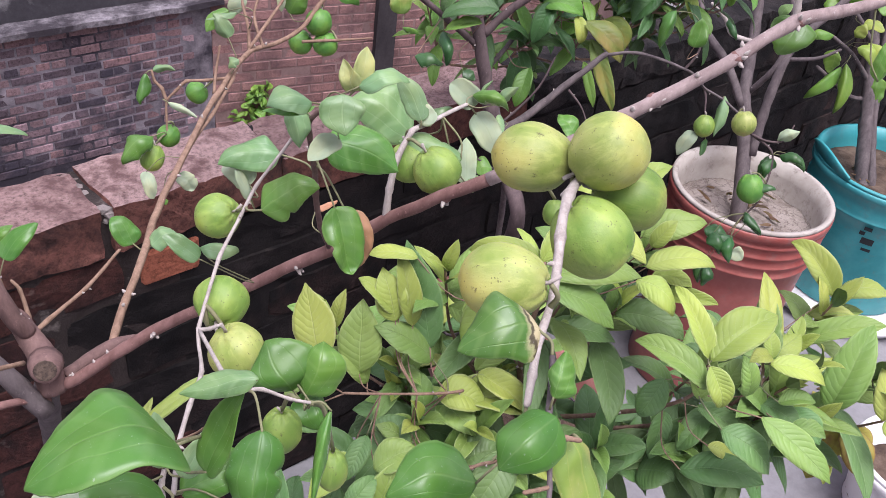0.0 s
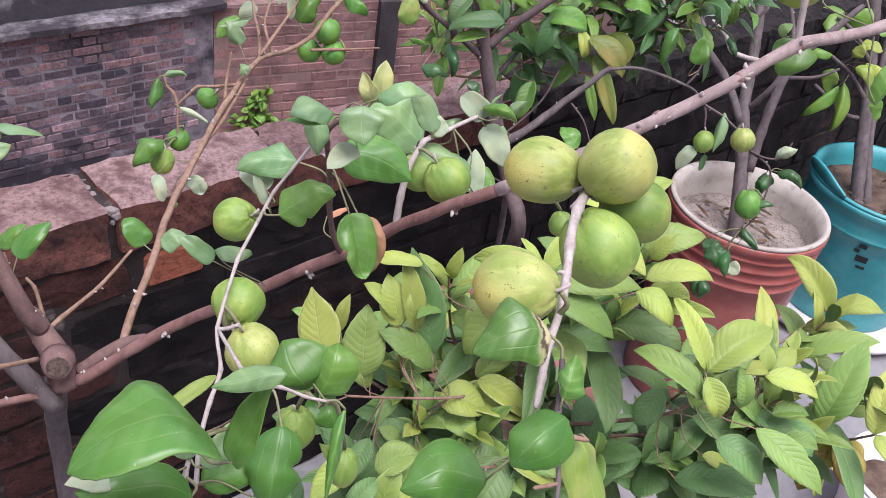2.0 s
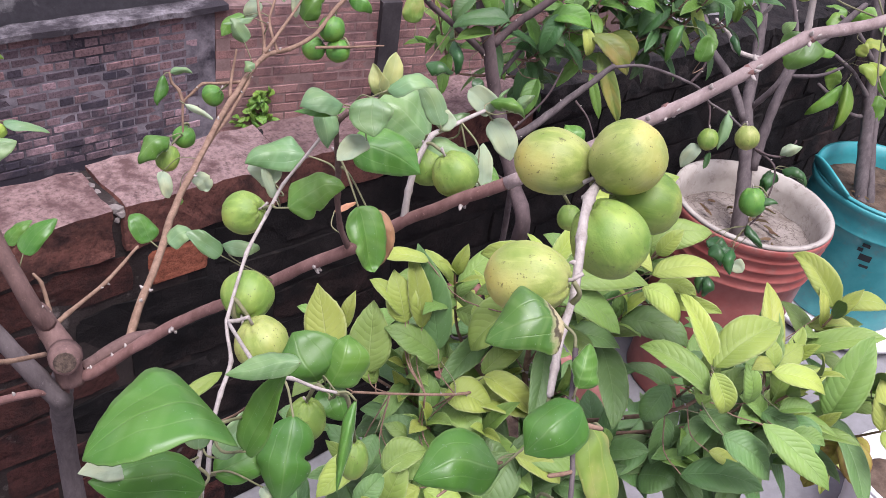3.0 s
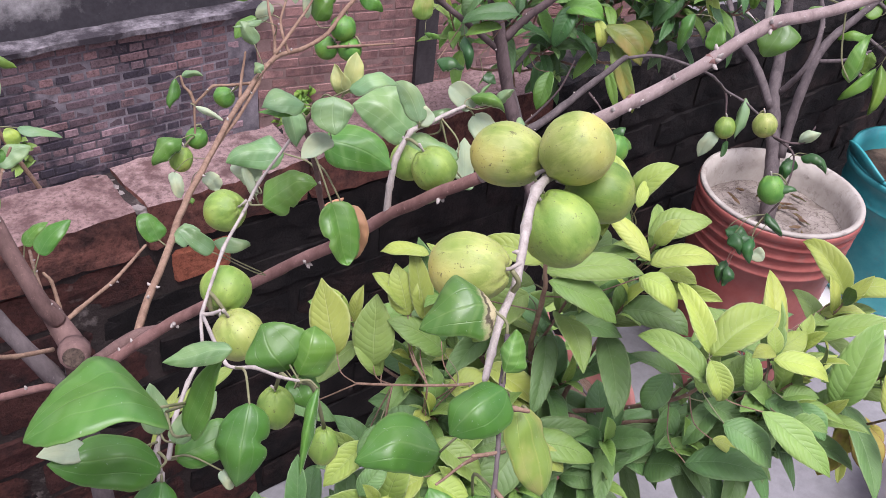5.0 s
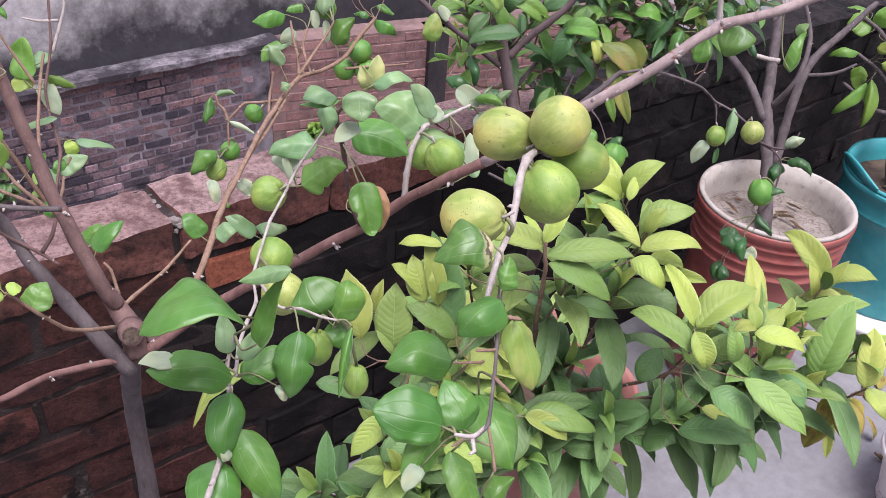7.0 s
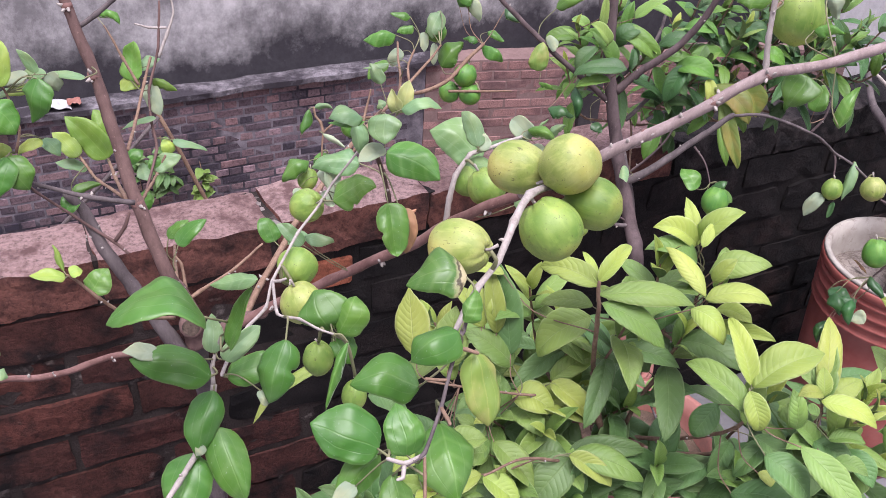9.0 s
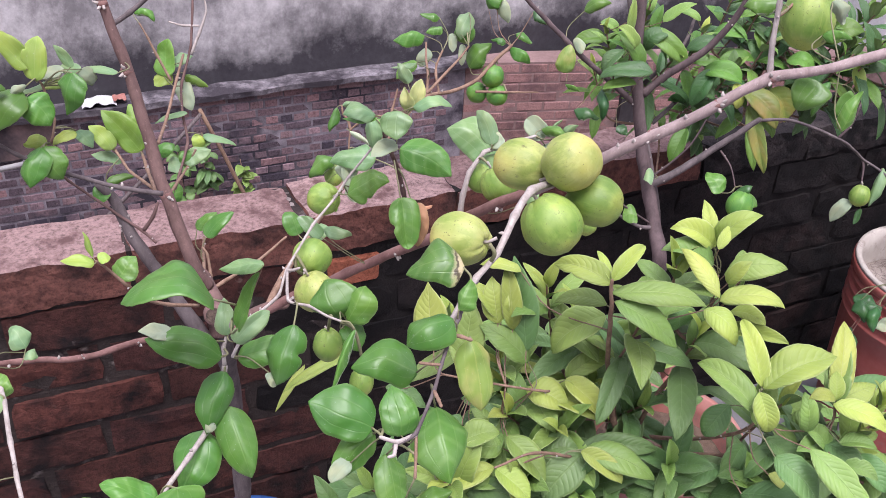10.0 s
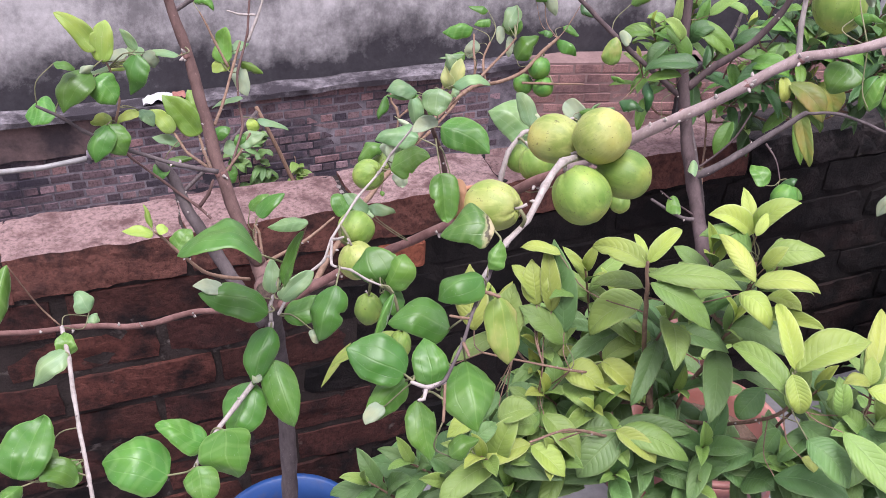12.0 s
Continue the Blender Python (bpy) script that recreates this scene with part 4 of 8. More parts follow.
# older leaves darken; the shade set also puts the crown's shade into their green
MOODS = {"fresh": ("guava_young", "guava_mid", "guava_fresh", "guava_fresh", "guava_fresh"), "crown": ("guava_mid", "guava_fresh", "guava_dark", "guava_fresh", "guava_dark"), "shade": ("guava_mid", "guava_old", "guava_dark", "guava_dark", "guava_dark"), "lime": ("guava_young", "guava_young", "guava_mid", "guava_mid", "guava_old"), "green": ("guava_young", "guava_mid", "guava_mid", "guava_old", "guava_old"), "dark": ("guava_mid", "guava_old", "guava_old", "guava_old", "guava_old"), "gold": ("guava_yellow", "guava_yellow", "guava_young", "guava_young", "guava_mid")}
whorl_rng = random.Random(77)


def whorl(plant, mood, tip, way, size, pairs):
    """The end of a shoot: crossed pairs of leaves, small and upright at the tip, large and spreading below."""
    r = whorl_rng
    tip, way = Vector(tip), Vector(way).normalized()
    foot = tip - way * (0.012 + 0.017 * pairs)
    near = min(WOOD[plant.name], key=lambda p: (p - foot).length_squared + 0.3 * max(0, p.z - foot.z))
    twig(plant, "stem", "bark_tan", 0.0024, 0.0013, near, near.lerp(foot, 0.55) - Vector((0, 0, 0.12)) * (foot - near).length, foot, tip)
    x = way.orthogonal().normalized()
    y = way.cross(x)
    turn = r.uniform(0, 3.14)
    for k in range(pairs):
        at = tip - way * (0.004 + 0.017 * k)
        long = size * min(1.0, 0.5 + 0.2 * k) * r.uniform(0.85, 1.15)
        for s in (0, 1):
            a = turn + math.pi * (s + 0.5 * k) + r.uniform(-0.3, 0.3)
            lean = radians(24 + 19 * k + r.uniform(-10, 10))
            d = way * math.cos(lean) + (x * math.cos(a) + y * math.sin(a)) * math.sin(lean)
            d.z -= 0.12 * k * r.random()
            face = way + Vector((0, -0.25, 0.6)) + (x * r.uniform(-1, 1) + y * r.uniform(-1, 1)) * 0.3
            leaf(plant, MOODS[mood][min(k, 4)], "fold" if k < 2 or r.random() < 0.4 else "arch", at + d * 0.001, at + d * (long + 0.003), long * r.uniform(0.42, 0.52), face, False, k > 2 or (k > 1 and s))


jujube = thing("jujube_tree", (-0.185, -0.262, 0.12), "potted jujube tree with green fruit and glossy curled leaves", "tree")
guava = thing("guava_shrub", (0.505, -0.38, 0.14), "bushy potted guava with lime young leaves and ribbed older ones", "shrub")
back_jujube = thing("jujube_tree", (0.60, -0.15, 0.10), "slender grey-stemmed jujube sapling against the mossy parapet", "tree")
back_guava = thing("guava_tree", (0.625, -0.135, 0.10), "thin leafy guava crown rising over the parapet", "tree")
bucket_jujube = thing("jujube_tree", (1.262, -0.262, 0.14), "old grey-barked jujube with pruned limbs in the red bucket", "tree")
teal_sapling = thing("guava_tree", (1.85, -0.275, 0.14), "young sapling with drooping lime leaves in the teal bucket", "tree")


# ---- jujube tree in the blue tub: trunk and limbs ----
twig(jujube, "trunk", "bark_grey", 0.0129, 0.0106, (-0.185, -0.262, 0.120), (-0.180, -0.264, 0.300), (-0.180, -0.266, 0.458), (-0.195, -0.340, 0.600), (-0.212, -0.429, 0.704))
twig(jujube, "limb", "bark_brown", 0.0117, 0.0090, (-0.212, -0.434, 0.699), (-0.211, -0.427, 0.721), (-0.213, -0.414, 0.733), (-0.218, -0.398, 0.751))
pruned_stub(jujube, (-0.212, -0.430, 0.727), 0.0105)
twig(jujube, "limb", "bark_brown", 0.0078, 0.0046, (-0.216, -0.409, 0.745), (-0.224, -0.409, 0.765), (-0.232, -0.399, 0.798), (-0.243, -0.369, 0.854), (-0.249, -0.344, 0.909), (-0.257, -0.323, 0.965), (-0.269, -0.305, 1.027), (-0.277, -0.299, 1.066))
twig(jujube, "limb", "bark_grey", 0.0081, 0.0044, (-0.222, -0.441, 0.686), (-0.248, -0.425, 0.743), (-0.264, -0.410, 0.780), (-0.281, -0.401, 0.819), (-0.290, -0.387, 0.851), (-0.302, -0.386, 0.872))
twig(jujube, "limb", "bark_pink", 0.0036, 0.0024, (-0.217, -0.436, 0.693), (-0.240, -0.440, 0.708), (-0.297, -0.441, 0.719), (-0.332, -0.451, 0.722), (-0.359, -0.459, 0.730), (-0.389, -0.464, 0.742), (-0.428, -0.473, 0.754), (-0.454, -0.482, 0.764), (-0.498, -0.492, 0.781), (-0.538, -0.502, 0.799))
twig(jujube, "limb", "bark_pink", 0.0048, 0.0043, (-0.207, -0.431, 0.703), (-0.194, -0.442, 0.710), (-0.144, -0.476, 0.761), (-0.112, -0.509, 0.797), (-0.071, -0.546, 0.839), (-0.043, -0.580, 0.874), (-0.026, -0.606, 0.906), (-0.013, -0.634, 0.934), (0.005, -0.663, 0.960))
twig(jujube, "limb", "bark_mauve", 0.0043, 0.0035, (0.005, -0.663, 0.960), (0.030, -0.698, 0.998), (0.052, -0.721, 1.025), (0.075, -0.737, 1.044), (0.092, -0.750, 1.062), (0.116, -0.760, 1.080), (0.120, -0.762, 1.083), (0.124, -0.765, 1.085), (0.154, -0.786, 1.097), (0.188, -0.806, 1.115))
twig(jujube, "limb", "bark_brown", 0.0061, 0.0046, (-0.199, -0.431, 0.705), (-0.179, -0.430, 0.713), (-0.159, -0.431, 0.719), (-0.143, -0.436, 0.721))
twig(jujube, "limb", "bark_tan", 0.0038, 0.0028, (-0.161, -0.432, 0.717), (-0.141, -0.408, 0.728), (-0.111, -0.379, 0.743), (-0.060, -0.311, 0.746), (-0.013, -0.262, 0.754), (0.054, -0.196, 0.767), (0.110, -0.146, 0.774), (0.163, -0.100, 0.773), (0.220, -0.075, 0.765), (0.262, -0.061, 0.770), (0.298, -0.048, 0.792), (0.325, -0.045, 0.811))
twig(jujube, "twig", "bark_tan", 0.0024, 0.0018, (-0.015, -0.262, 0.752), (0.025, -0.225, 0.758), (0.063, -0.192, 0.760), (0.112, -0.149, 0.771), (0.142, -0.112, 0.774))
twig(jujube, "twig", "bark_tan", 0.0020, 0.0013, (0.101, -0.152, 0.776), (0.078, -0.151, 0.778), (0.055, -0.150, 0.782), (0.043, -0.149, 0.773), (0.031, -0.149, 0.763), (0.022, -0.164, 0.731))
twig(jujube, "twig", "bark_tan", 0.0020, 0.0013, (0.031, -0.149, 0.763), (0.030, -0.141, 0.775), (0.025, -0.135, 0.782), (0.025, -0.130, 0.792))
twig(jujube, "twig", "bark_tan", 0.0020, 0.0013, (0.078, -0.169, 0.770), (0.090, -0.152, 0.788), (0.100, -0.144, 0.812))
twig(jujube, "twig", "bark_tan", 0.0022, 0.0015, (0.162, -0.100, 0.771), (0.172, -0.082, 0.793), (0.177, -0.061, 0.815), (0.183, -0.044, 0.831))
twig(jujube, "twig", "bark_tan", 0.0022, 0.0015, (0.164, -0.098, 0.777), (0.202, -0.075, 0.793), (0.236, -0.052, 0.805), (0.253, -0.044, 0.818))
twig(jujube, "twig", "bark_tan", 0.0022, 0.0015, (0.187, -0.091, 0.770), (0.194, -0.060, 0.788), (0.201, -0.046, 0.797), (0.215, -0.035, 0.812))
twig(jujube, "twig", "bark_tan", 0.0023, 0.0012, (0.259, -0.067, 0.754), (0.307, -0.077, 0.751), (0.356, -0.088, 0.749))
twig(jujube, "twig", "bark_tan", 0.0023, 0.0013, (-0.215, -0.411, 0.736), (-0.210, -0.399, 0.751), (-0.209, -0.385, 0.768), (-0.212, -0.379, 0.774))
twig(jujube, "twig", "bark_tan", 0.0023, 0.0013, (-0.223, -0.411, 0.734), (-0.197, -0.399, 0.740), (-0.156, -0.381, 0.745), (-0.118, -0.360, 0.755))

# ---- jujube tree: bud scars and spurs at the nodes of the limbs ----
node(jujube, (0.092, -0.750, 1.062), 0.0036)
node(jujube, (0.060, -0.726, 1.032), 0.0036)
node(jujube, (-0.009, -0.640, 0.939), 0.0040)
node(jujube, (-0.064, -0.554, 0.848), 0.0042)
node(jujube, (-0.142, -0.478, 0.763), 0.0044)
node(jujube, (0.121, -0.763, 1.083), 0.0034)
node(jujube, (-0.241, -0.375, 0.843), 0.0055)
node(jujube, (-0.256, -0.326, 0.957), 0.0050)
node(jujube, (-0.267, -0.308, 1.018), 0.0046)
node(jujube, (-0.347, -0.455, 0.726), 0.0028)
node(jujube, (-0.294, -0.441, 0.718), 0.0030)

# ---- jujube tree: bearing shoots ----
twig(jujube, "twig", "bark_brown", 0.0023, 0.0014, (-0.048, -0.574, 0.868), (-0.058, -0.575, 0.892), (-0.073, -0.589, 0.934), (-0.085, -0.604, 0.967), (-0.101, -0.621, 1.000), (-0.109, -0.632, 1.016), (-0.108, -0.640, 1.026))
twig(jujube, "twig", "twig_pale", 0.0027, 0.0014, (-0.027, -0.605, 0.906), (-0.024, -0.603, 0.929), (-0.018, -0.600, 0.948), (-0.003, -0.595, 0.962), (0.014, -0.594, 0.964), (0.047, -0.592, 0.968))
twig(jujube, "twig", "twig_pale", 0.0029, 0.0015, (0.026, -0.728, 1.001), (-0.037, -0.761, 1.030), (-0.065, -0.776, 1.038), (-0.085, -0.791, 1.032), (-0.104, -0.809, 1.021), (-0.123, -0.821, 1.017), (-0.137, -0.832, 1.011), (-0.146, -0.839, 1.007))
twig(jujube, "twig", "bark_grey", 0.0012, 0.0009, (-0.136, -0.838, 1.026), (-0.148, -0.851, 1.016), (-0.156, -0.859, 1.014), (-0.167, -0.872, 1.007), (-0.174, -0.880, 0.998), (-0.190, -0.896, 0.989), (-0.203, -0.899, 0.988))
twig(jujube, "twig", "twig_pale", 0.0013, 0.0010, (-0.190, -0.896, 0.988), (-0.201, -0.898, 0.989), (-0.208, -0.894, 0.991))
twig(jujube, "twig", "twig_pale", 0.0012, 0.0009, (-0.202, -0.899, 0.988), (-0.205, -0.904, 0.987), (-0.208, -0.905, 0.988))
twig(jujube, "twig", "bark_tan", 0.0012, 0.0009, (-0.156, -0.859, 1.014), (-0.152, -0.864, 1.015), (-0.148, -0.867, 1.014))
twig(jujube, "twig", "bark_tan", 0.0009, 0.0009, (-0.190, -0.896, 0.988), (-0.193, -0.903, 0.982), (-0.196, -0.910, 0.974))
twig(jujube, "twig", "bark_tan", 0.0010, 0.0009, (-0.174, -0.880, 0.998), (-0.175, -0.888, 0.999), (-0.176, -0.893, 1.000))
twig(jujube, "twig", "bark_tan", 0.0009, 0.0009, (-0.167, -0.872, 1.007), (-0.172, -0.871, 1.008), (-0.178, -0.870, 1.010))
twig(jujube, "twig", "twig_pale", 0.0009, 0.0012, (-0.107, -0.626, 1.010), (-0.108, -0.616, 0.998), (-0.128, -0.610, 0.969), (-0.141, -0.614, 0.954), (-0.163, -0.630, 0.945), (-0.193, -0.662, 0.932), (-0.207, -0.692, 0.934), (-0.225, -0.715, 0.941), (-0.241, -0.736, 0.944), (-0.253, -0.756, 0.944))
twig(jujube, "twig", "twig_pale", 0.0016, 0.0007, (-0.259, -0.760, 0.942), (-0.258, -0.757, 0.953), (-0.253, -0.754, 0.965), (-0.251, -0.755, 0.972))
twig(jujube, "twig", "twig_pale", 0.0018, 0.0014, (-0.259, -0.760, 0.942), (-0.264, -0.769, 0.923), (-0.276, -0.779, 0.911), (-0.291, -0.795, 0.909), (-0.313, -0.816, 0.902), (-0.322, -0.828, 0.898))
twig(jujube, "twig", "twig_pale", 0.0012, 0.0009, (-0.193, -0.663, 0.932), (-0.189, -0.667, 0.934), (-0.186, -0.670, 0.937))
twig(jujube, "twig", "twig_pale", 0.0011, 0.0008, (-0.193, -0.663, 0.932), (-0.209, -0.726, 0.954), (-0.197, -0.732, 0.951), (-0.187, -0.739, 0.945), (-0.179, -0.744, 0.942))
twig(jujube, "twig", "twig_pale", 0.0021, 0.0016, (0.120, -0.762, 1.083), (0.120, -0.760, 1.089), (0.119, -0.757, 1.107), (0.120, -0.753, 1.131), (0.118, -0.752, 1.147))

# ---- jujube tree: twigs of the far-left limb ----
twig(jujube, "twig", "bark_grey", 0.0024, 0.0014, (-0.247, -0.406, 0.862), (-0.283, -0.407, 0.876), (-0.330, -0.405, 0.900), (-0.364, -0.405, 0.924), (-0.379, -0.409, 0.941), (-0.398, -0.414, 0.958))
twig(jujube, "twig", "bark_brown", 0.0016, 0.0011, (-0.260, -0.412, 0.812), (-0.271, -0.404, 0.824), (-0.299, -0.397, 0.853), (-0.327, -0.391, 0.883), (-0.342, -0.389, 0.909))
twig(jujube, "twig", "bark_brown", 0.0021, 0.0014, (-0.269, -0.404, 0.824), (-0.259, -0.407, 0.839), (-0.253, -0.405, 0.852))
twig(jujube, "twig", "bark_tan", 0.0019, 0.0014, (-0.236, -0.321, 0.873), (-0.216, -0.248, 0.865), (-0.193, -0.196, 0.888), (-0.181, -0.179, 0.907))
twig(jujube, "twig", "bark_brown", 0.0017, 0.0014, (-0.219, -0.259, 0.780), (-0.193, -0.220, 0.816), (-0.193, -0.205, 0.845), (-0.189, -0.192, 0.875), (-0.171, -0.177, 0.916), (-0.161, -0.161, 0.963))
twig(jujube, "twig", "twig_pale", 0.0021, 0.0010, (-0.172, -0.180, 0.907), (-0.159, -0.173, 0.930), (-0.148, -0.167, 0.951), (-0.148, -0.162, 0.966))
twig(jujube, "twig", "twig_pale", 0.0017, 0.0010, (-0.158, -0.171, 0.936), (-0.177, -0.168, 0.938), (-0.190, -0.164, 0.942))
twig(jujube, "twig", "bark_tan", 0.0021, 0.0019, (-0.249, -0.361, 0.840), (-0.243, -0.227, 0.793), (-0.240, -0.145, 0.776))
twig(jujube, "twig", "bark_tan", 0.0019, 0.0015, (-0.247, -0.325, 0.822), (-0.261, -0.226, 0.792), (-0.264, -0.177, 0.778), (-0.274, -0.147, 0.792))
twig(jujube, "twig", "bark_tan", 0.0016, 0.0014, (-0.240, -0.349, 0.821), (-0.213, -0.280, 0.806), (-0.198, -0.232, 0.792), (-0.186, -0.225, 0.808))
twig(jujube, "twig", "bark_grey", 0.0026, 0.0019, (-0.260, -0.300, 0.995), (-0.243, -0.300, 1.005), (-0.216, -0.299, 1.023), (-0.203, -0.298, 1.032))
twig(jujube, "twig", "bark_tan", 0.0017, 0.0010, (-0.201, -0.206, 0.889), (-0.212, -0.193, 0.916), (-0.218, -0.186, 0.934), (-0.224, -0.179, 0.949))
twig(jujube, "twig", "bark_tan", 0.0014, 0.0008, (-0.335, -0.393, 0.924), (-0.328, -0.384, 0.942), (-0.332, -0.371, 0.970), (-0.339, -0.365, 0.985))
twig(jujube, "twig", "bark_tan", 0.0021, 0.0011, (-0.233, -0.454, 0.757), (-0.263, -0.472, 0.780), (-0.280, -0.482, 0.797), (-0.298, -0.487, 0.824), (-0.310, -0.486, 0.842), (-0.318, -0.490, 0.855))
twig(jujube, "twig", "twig_pale", 0.0019, 0.0016, (-0.406, -0.567, 0.825), (-0.403, -0.600, 0.816), (-0.403, -0.628, 0.800), (-0.402, -0.653, 0.788), (-0.400, -0.688, 0.768), (-0.398, -0.722, 0.745))
twig(jujube, "twig", "bark_tan", 0.0018, 0.0019, (-0.221, -0.426, 0.730), (-0.201, -0.292, 0.694), (-0.184, -0.193, 0.665))

# ---- jujube tree: fruit ----
fruit(jujube, "ripe", (-0.036, -0.771, 1.050), 0.0368, 0.0385, (-0.4, 0.5, -0.77))
fruit(jujube, "ripe", (-0.052, -0.740, 1.035), 0.0341, 0.0411, (0.592, -0.800, 0.099))
fruit(jujube, "green", (-0.018, -0.777, 1.022), 0.0327, 0.0381, (-0.663, 0.745, 0.073))
fruit(jujube, "green", (-0.054, -0.786, 1.017), 0.0386, 0.0397, (-0.297, 0.683, 0.667))
fruit(jujube, "ripe", (-0.123, -0.797, 1.028), 0.0316, 0.0379, (0.563, -0.798, 0.217))
fruit(jujube, "green", (-0.167, -0.638, 0.921), 0.0300, 0.0295, (-0.651, -0.641, -0.407))
fruit(jujube, "ripe", (-0.174, -0.666, 0.910), 0.0305, 0.0300, (-0.232, 0.405, 0.885))
fruit(jujube, "green", (-0.142, -0.590, 0.941), 0.0270, 0.0262, (0.486, -0.719, 0.497))
fruit(jujube, "green", (-0.000, -0.620, 0.945), 0.0322, 0.0314, (-0.319, 0.531, 0.785))
fruit(jujube, "green", (-0.001, -0.594, 0.937), 0.0293, 0.0285, (-0.052, 0.397, 0.916))
fruit(jujube, "green", (0.044, -0.689, 0.937), 0.0167, 0.0175, (0.291, 0.529, 0.797))
fruit(jujube, "green", (-0.183, -0.726, 0.909), 0.0205, 0.0250, (0.090, 0.137, 0.987))
fruit(jujube, "green", (-0.165, -0.745, 0.885), 0.0170, 0.0223, (0.272, 0.324, 0.906))
fruit(jujube, "deep", (0.294, -0.052, 0.769), 0.0347, 0.0362, (0.427, 0.178, 0.886))
fruit(jujube, "deep", (0.299, -0.062, 0.741), 0.0332, 0.0332, (0.314, 0.306, 0.899))
fruit(jujube, "deep", (0.277, -0.036, 0.737), 0.0335, 0.0319, (0.696, -0.375, 0.612))
fruit(jujube, "deep", (0.027, -0.157, 0.725), 0.0255, 0.0255, (0.525, 0.042, 0.850))
fruit(jujube, "green", (0.001, -0.168, 0.710), 0.0266, 0.0306, (0.427, 0.178, 0.886))
fruit(jujube, "deep", (0.074, -0.136, 0.757), 0.0260, 0.0232, (0.696, -0.375, 0.612))
fruit(jujube, "green", (0.196, -0.710, 1.099), 0.0395, 0.0465, (0.162, 0.289, 0.943))
fruit(jujube, "deep", (0.269, 0.004, 0.820), 0.0324, 0.0324, (0.180, 0.537, 0.825))

# ---- jujube tree: leaves of the near shoots ----
leaf(jujube, "jujube", "arch", (-0.266, -0.795, 1.020), (-0.312, -0.790, 1.025), 0.043, (-0.025, 0.068, 0.997), form=(125, 10, -8, -18, 0))
leaf(jujube, "jujube", "arch", (-0.262, -0.772, 0.959), (-0.301, -0.758, 0.974), 0.027, (-0.247, -0.421, 0.873), form=(70, -2, -18, -20, 0))
leaf(jujube, "under", "fold", (-0.287, -0.761, 0.974), (-0.304, -0.756, 0.979), 0.011, (-0.200, -0.387, 0.900), form=(20, 0, 0, -15, 0))
leaf(jujube, "under", "fold", (-0.272, -0.784, 0.919), (-0.278, -0.786, 0.916), 0.007, (-0.072, -0.709, 0.702))
leaf(jujube, "jujube", "fold", (-0.254, -0.789, 0.991), (-0.241, -0.793, 1.030), 0.014, (-0.745, -0.299, 0.596), form=(40, 5, 20, -15, 0))
leaf(jujube, "pale", "fold", (-0.252, -0.764, 0.961), (-0.228, -0.758, 0.974), 0.013, (-0.016, -0.890, 0.455), form=(30, -10, 10, -10, 0))
leaf(jujube, "pale", "fold", (-0.257, -0.756, 0.962), (-0.252, -0.743, 0.980), 0.012, (0.010, -0.803, 0.596), form=(30, -10, 10, -10, 0))
leaf(jujube, "jujube", "fold", (-0.260, -0.764, 0.941), (-0.280, -0.786, 0.914), 0.023, (-0.060, -0.586, 0.808), form=(60, -15, -15, -30, 0))
leaf(jujube, "jujube", "arch", (-0.277, -0.776, 0.908), (-0.298, -0.799, 0.883), 0.033, (-0.200, -0.387, 0.900), form=(85, -10, -10, -30, 0))
leaf(jujube, "jujube", "fold", (-0.262, -0.776, 0.923), (-0.259, -0.810, 0.893), 0.025, (-0.170, -0.497, 0.851), form=(75, -10, -8, -25, 0))
leaf(jujube, "jujube", "fold", (-0.314, -0.823, 0.909), (-0.342, -0.811, 0.921), 0.019, (0.203, -0.417, 0.886))
leaf(jujube, "jujube", "arch", (-0.302, -0.830, 0.925), (-0.301, -0.842, 0.894), 0.035, (-0.157, -0.603, 0.782), form=(60, -20, -5, -25, 0))
leaf(jujube, "jujube", "arch", (-0.338, -0.833, 0.901), (-0.375, -0.815, 0.904), 0.037, (-0.155, -0.292, 0.944), form=(80, -5, 0, -25, 0))
leaf(jujube, "jujube", "arch", (-0.321, -0.836, 0.906), (-0.320, -0.851, 0.886), 0.021, (-0.222, -0.484, 0.847), form=(60, -10, -10, -25, 0))
leaf(jujube, "jujube", "arch", (-0.394, -0.280, 0.887), (-0.426, -0.267, 0.884), 0.037, (-0.235, -0.480, 0.845), form=(80, -12, -12, -25, 0))
leaf(jujube, "under", "fold", (-0.295, -0.829, 0.904), (-0.289, -0.826, 0.907), 0.008, (0.026, -0.731, 0.682))
leaf(jujube, "jujube", "fold", (-0.250, -0.756, 0.941), (-0.217, -0.760, 0.945), 0.019, (-0.247, -0.421, 0.873), form=(50, -10, -10, -20, 0))
leaf(jujube, "jujube", "arch", (-0.215, -0.762, 0.963), (-0.233, -0.778, 0.932), 0.028, (-0.157, -0.461, 0.874), form=(80, -12, -25, -30, 0))
leaf(jujube, "under", "fold", (-0.234, -0.769, 0.936), (-0.232, -0.776, 0.929), 0.007, (-0.145, -0.726, 0.672))
leaf(jujube, "skylit", "arch", (-0.239, -0.800, 1.039), (-0.260, -0.786, 1.032), 0.012, (-0.285, -0.139, 0.948), form=(60, -38, -2, -24, 0))
leaf(jujube, "jujube", "fold", (-0.171, -0.717, 0.922), (-0.175, -0.698, 0.943), 0.041, (-0.299, -0.542, 0.786), form=(120, -38, -2, -15, 0))
leaf(jujube, "jujube", "fold", (-0.168, -0.724, 0.923), (-0.150, -0.713, 0.942), 0.029, (-0.299, -0.542, 0.786), form=(110, -38, -2, -24, 0))
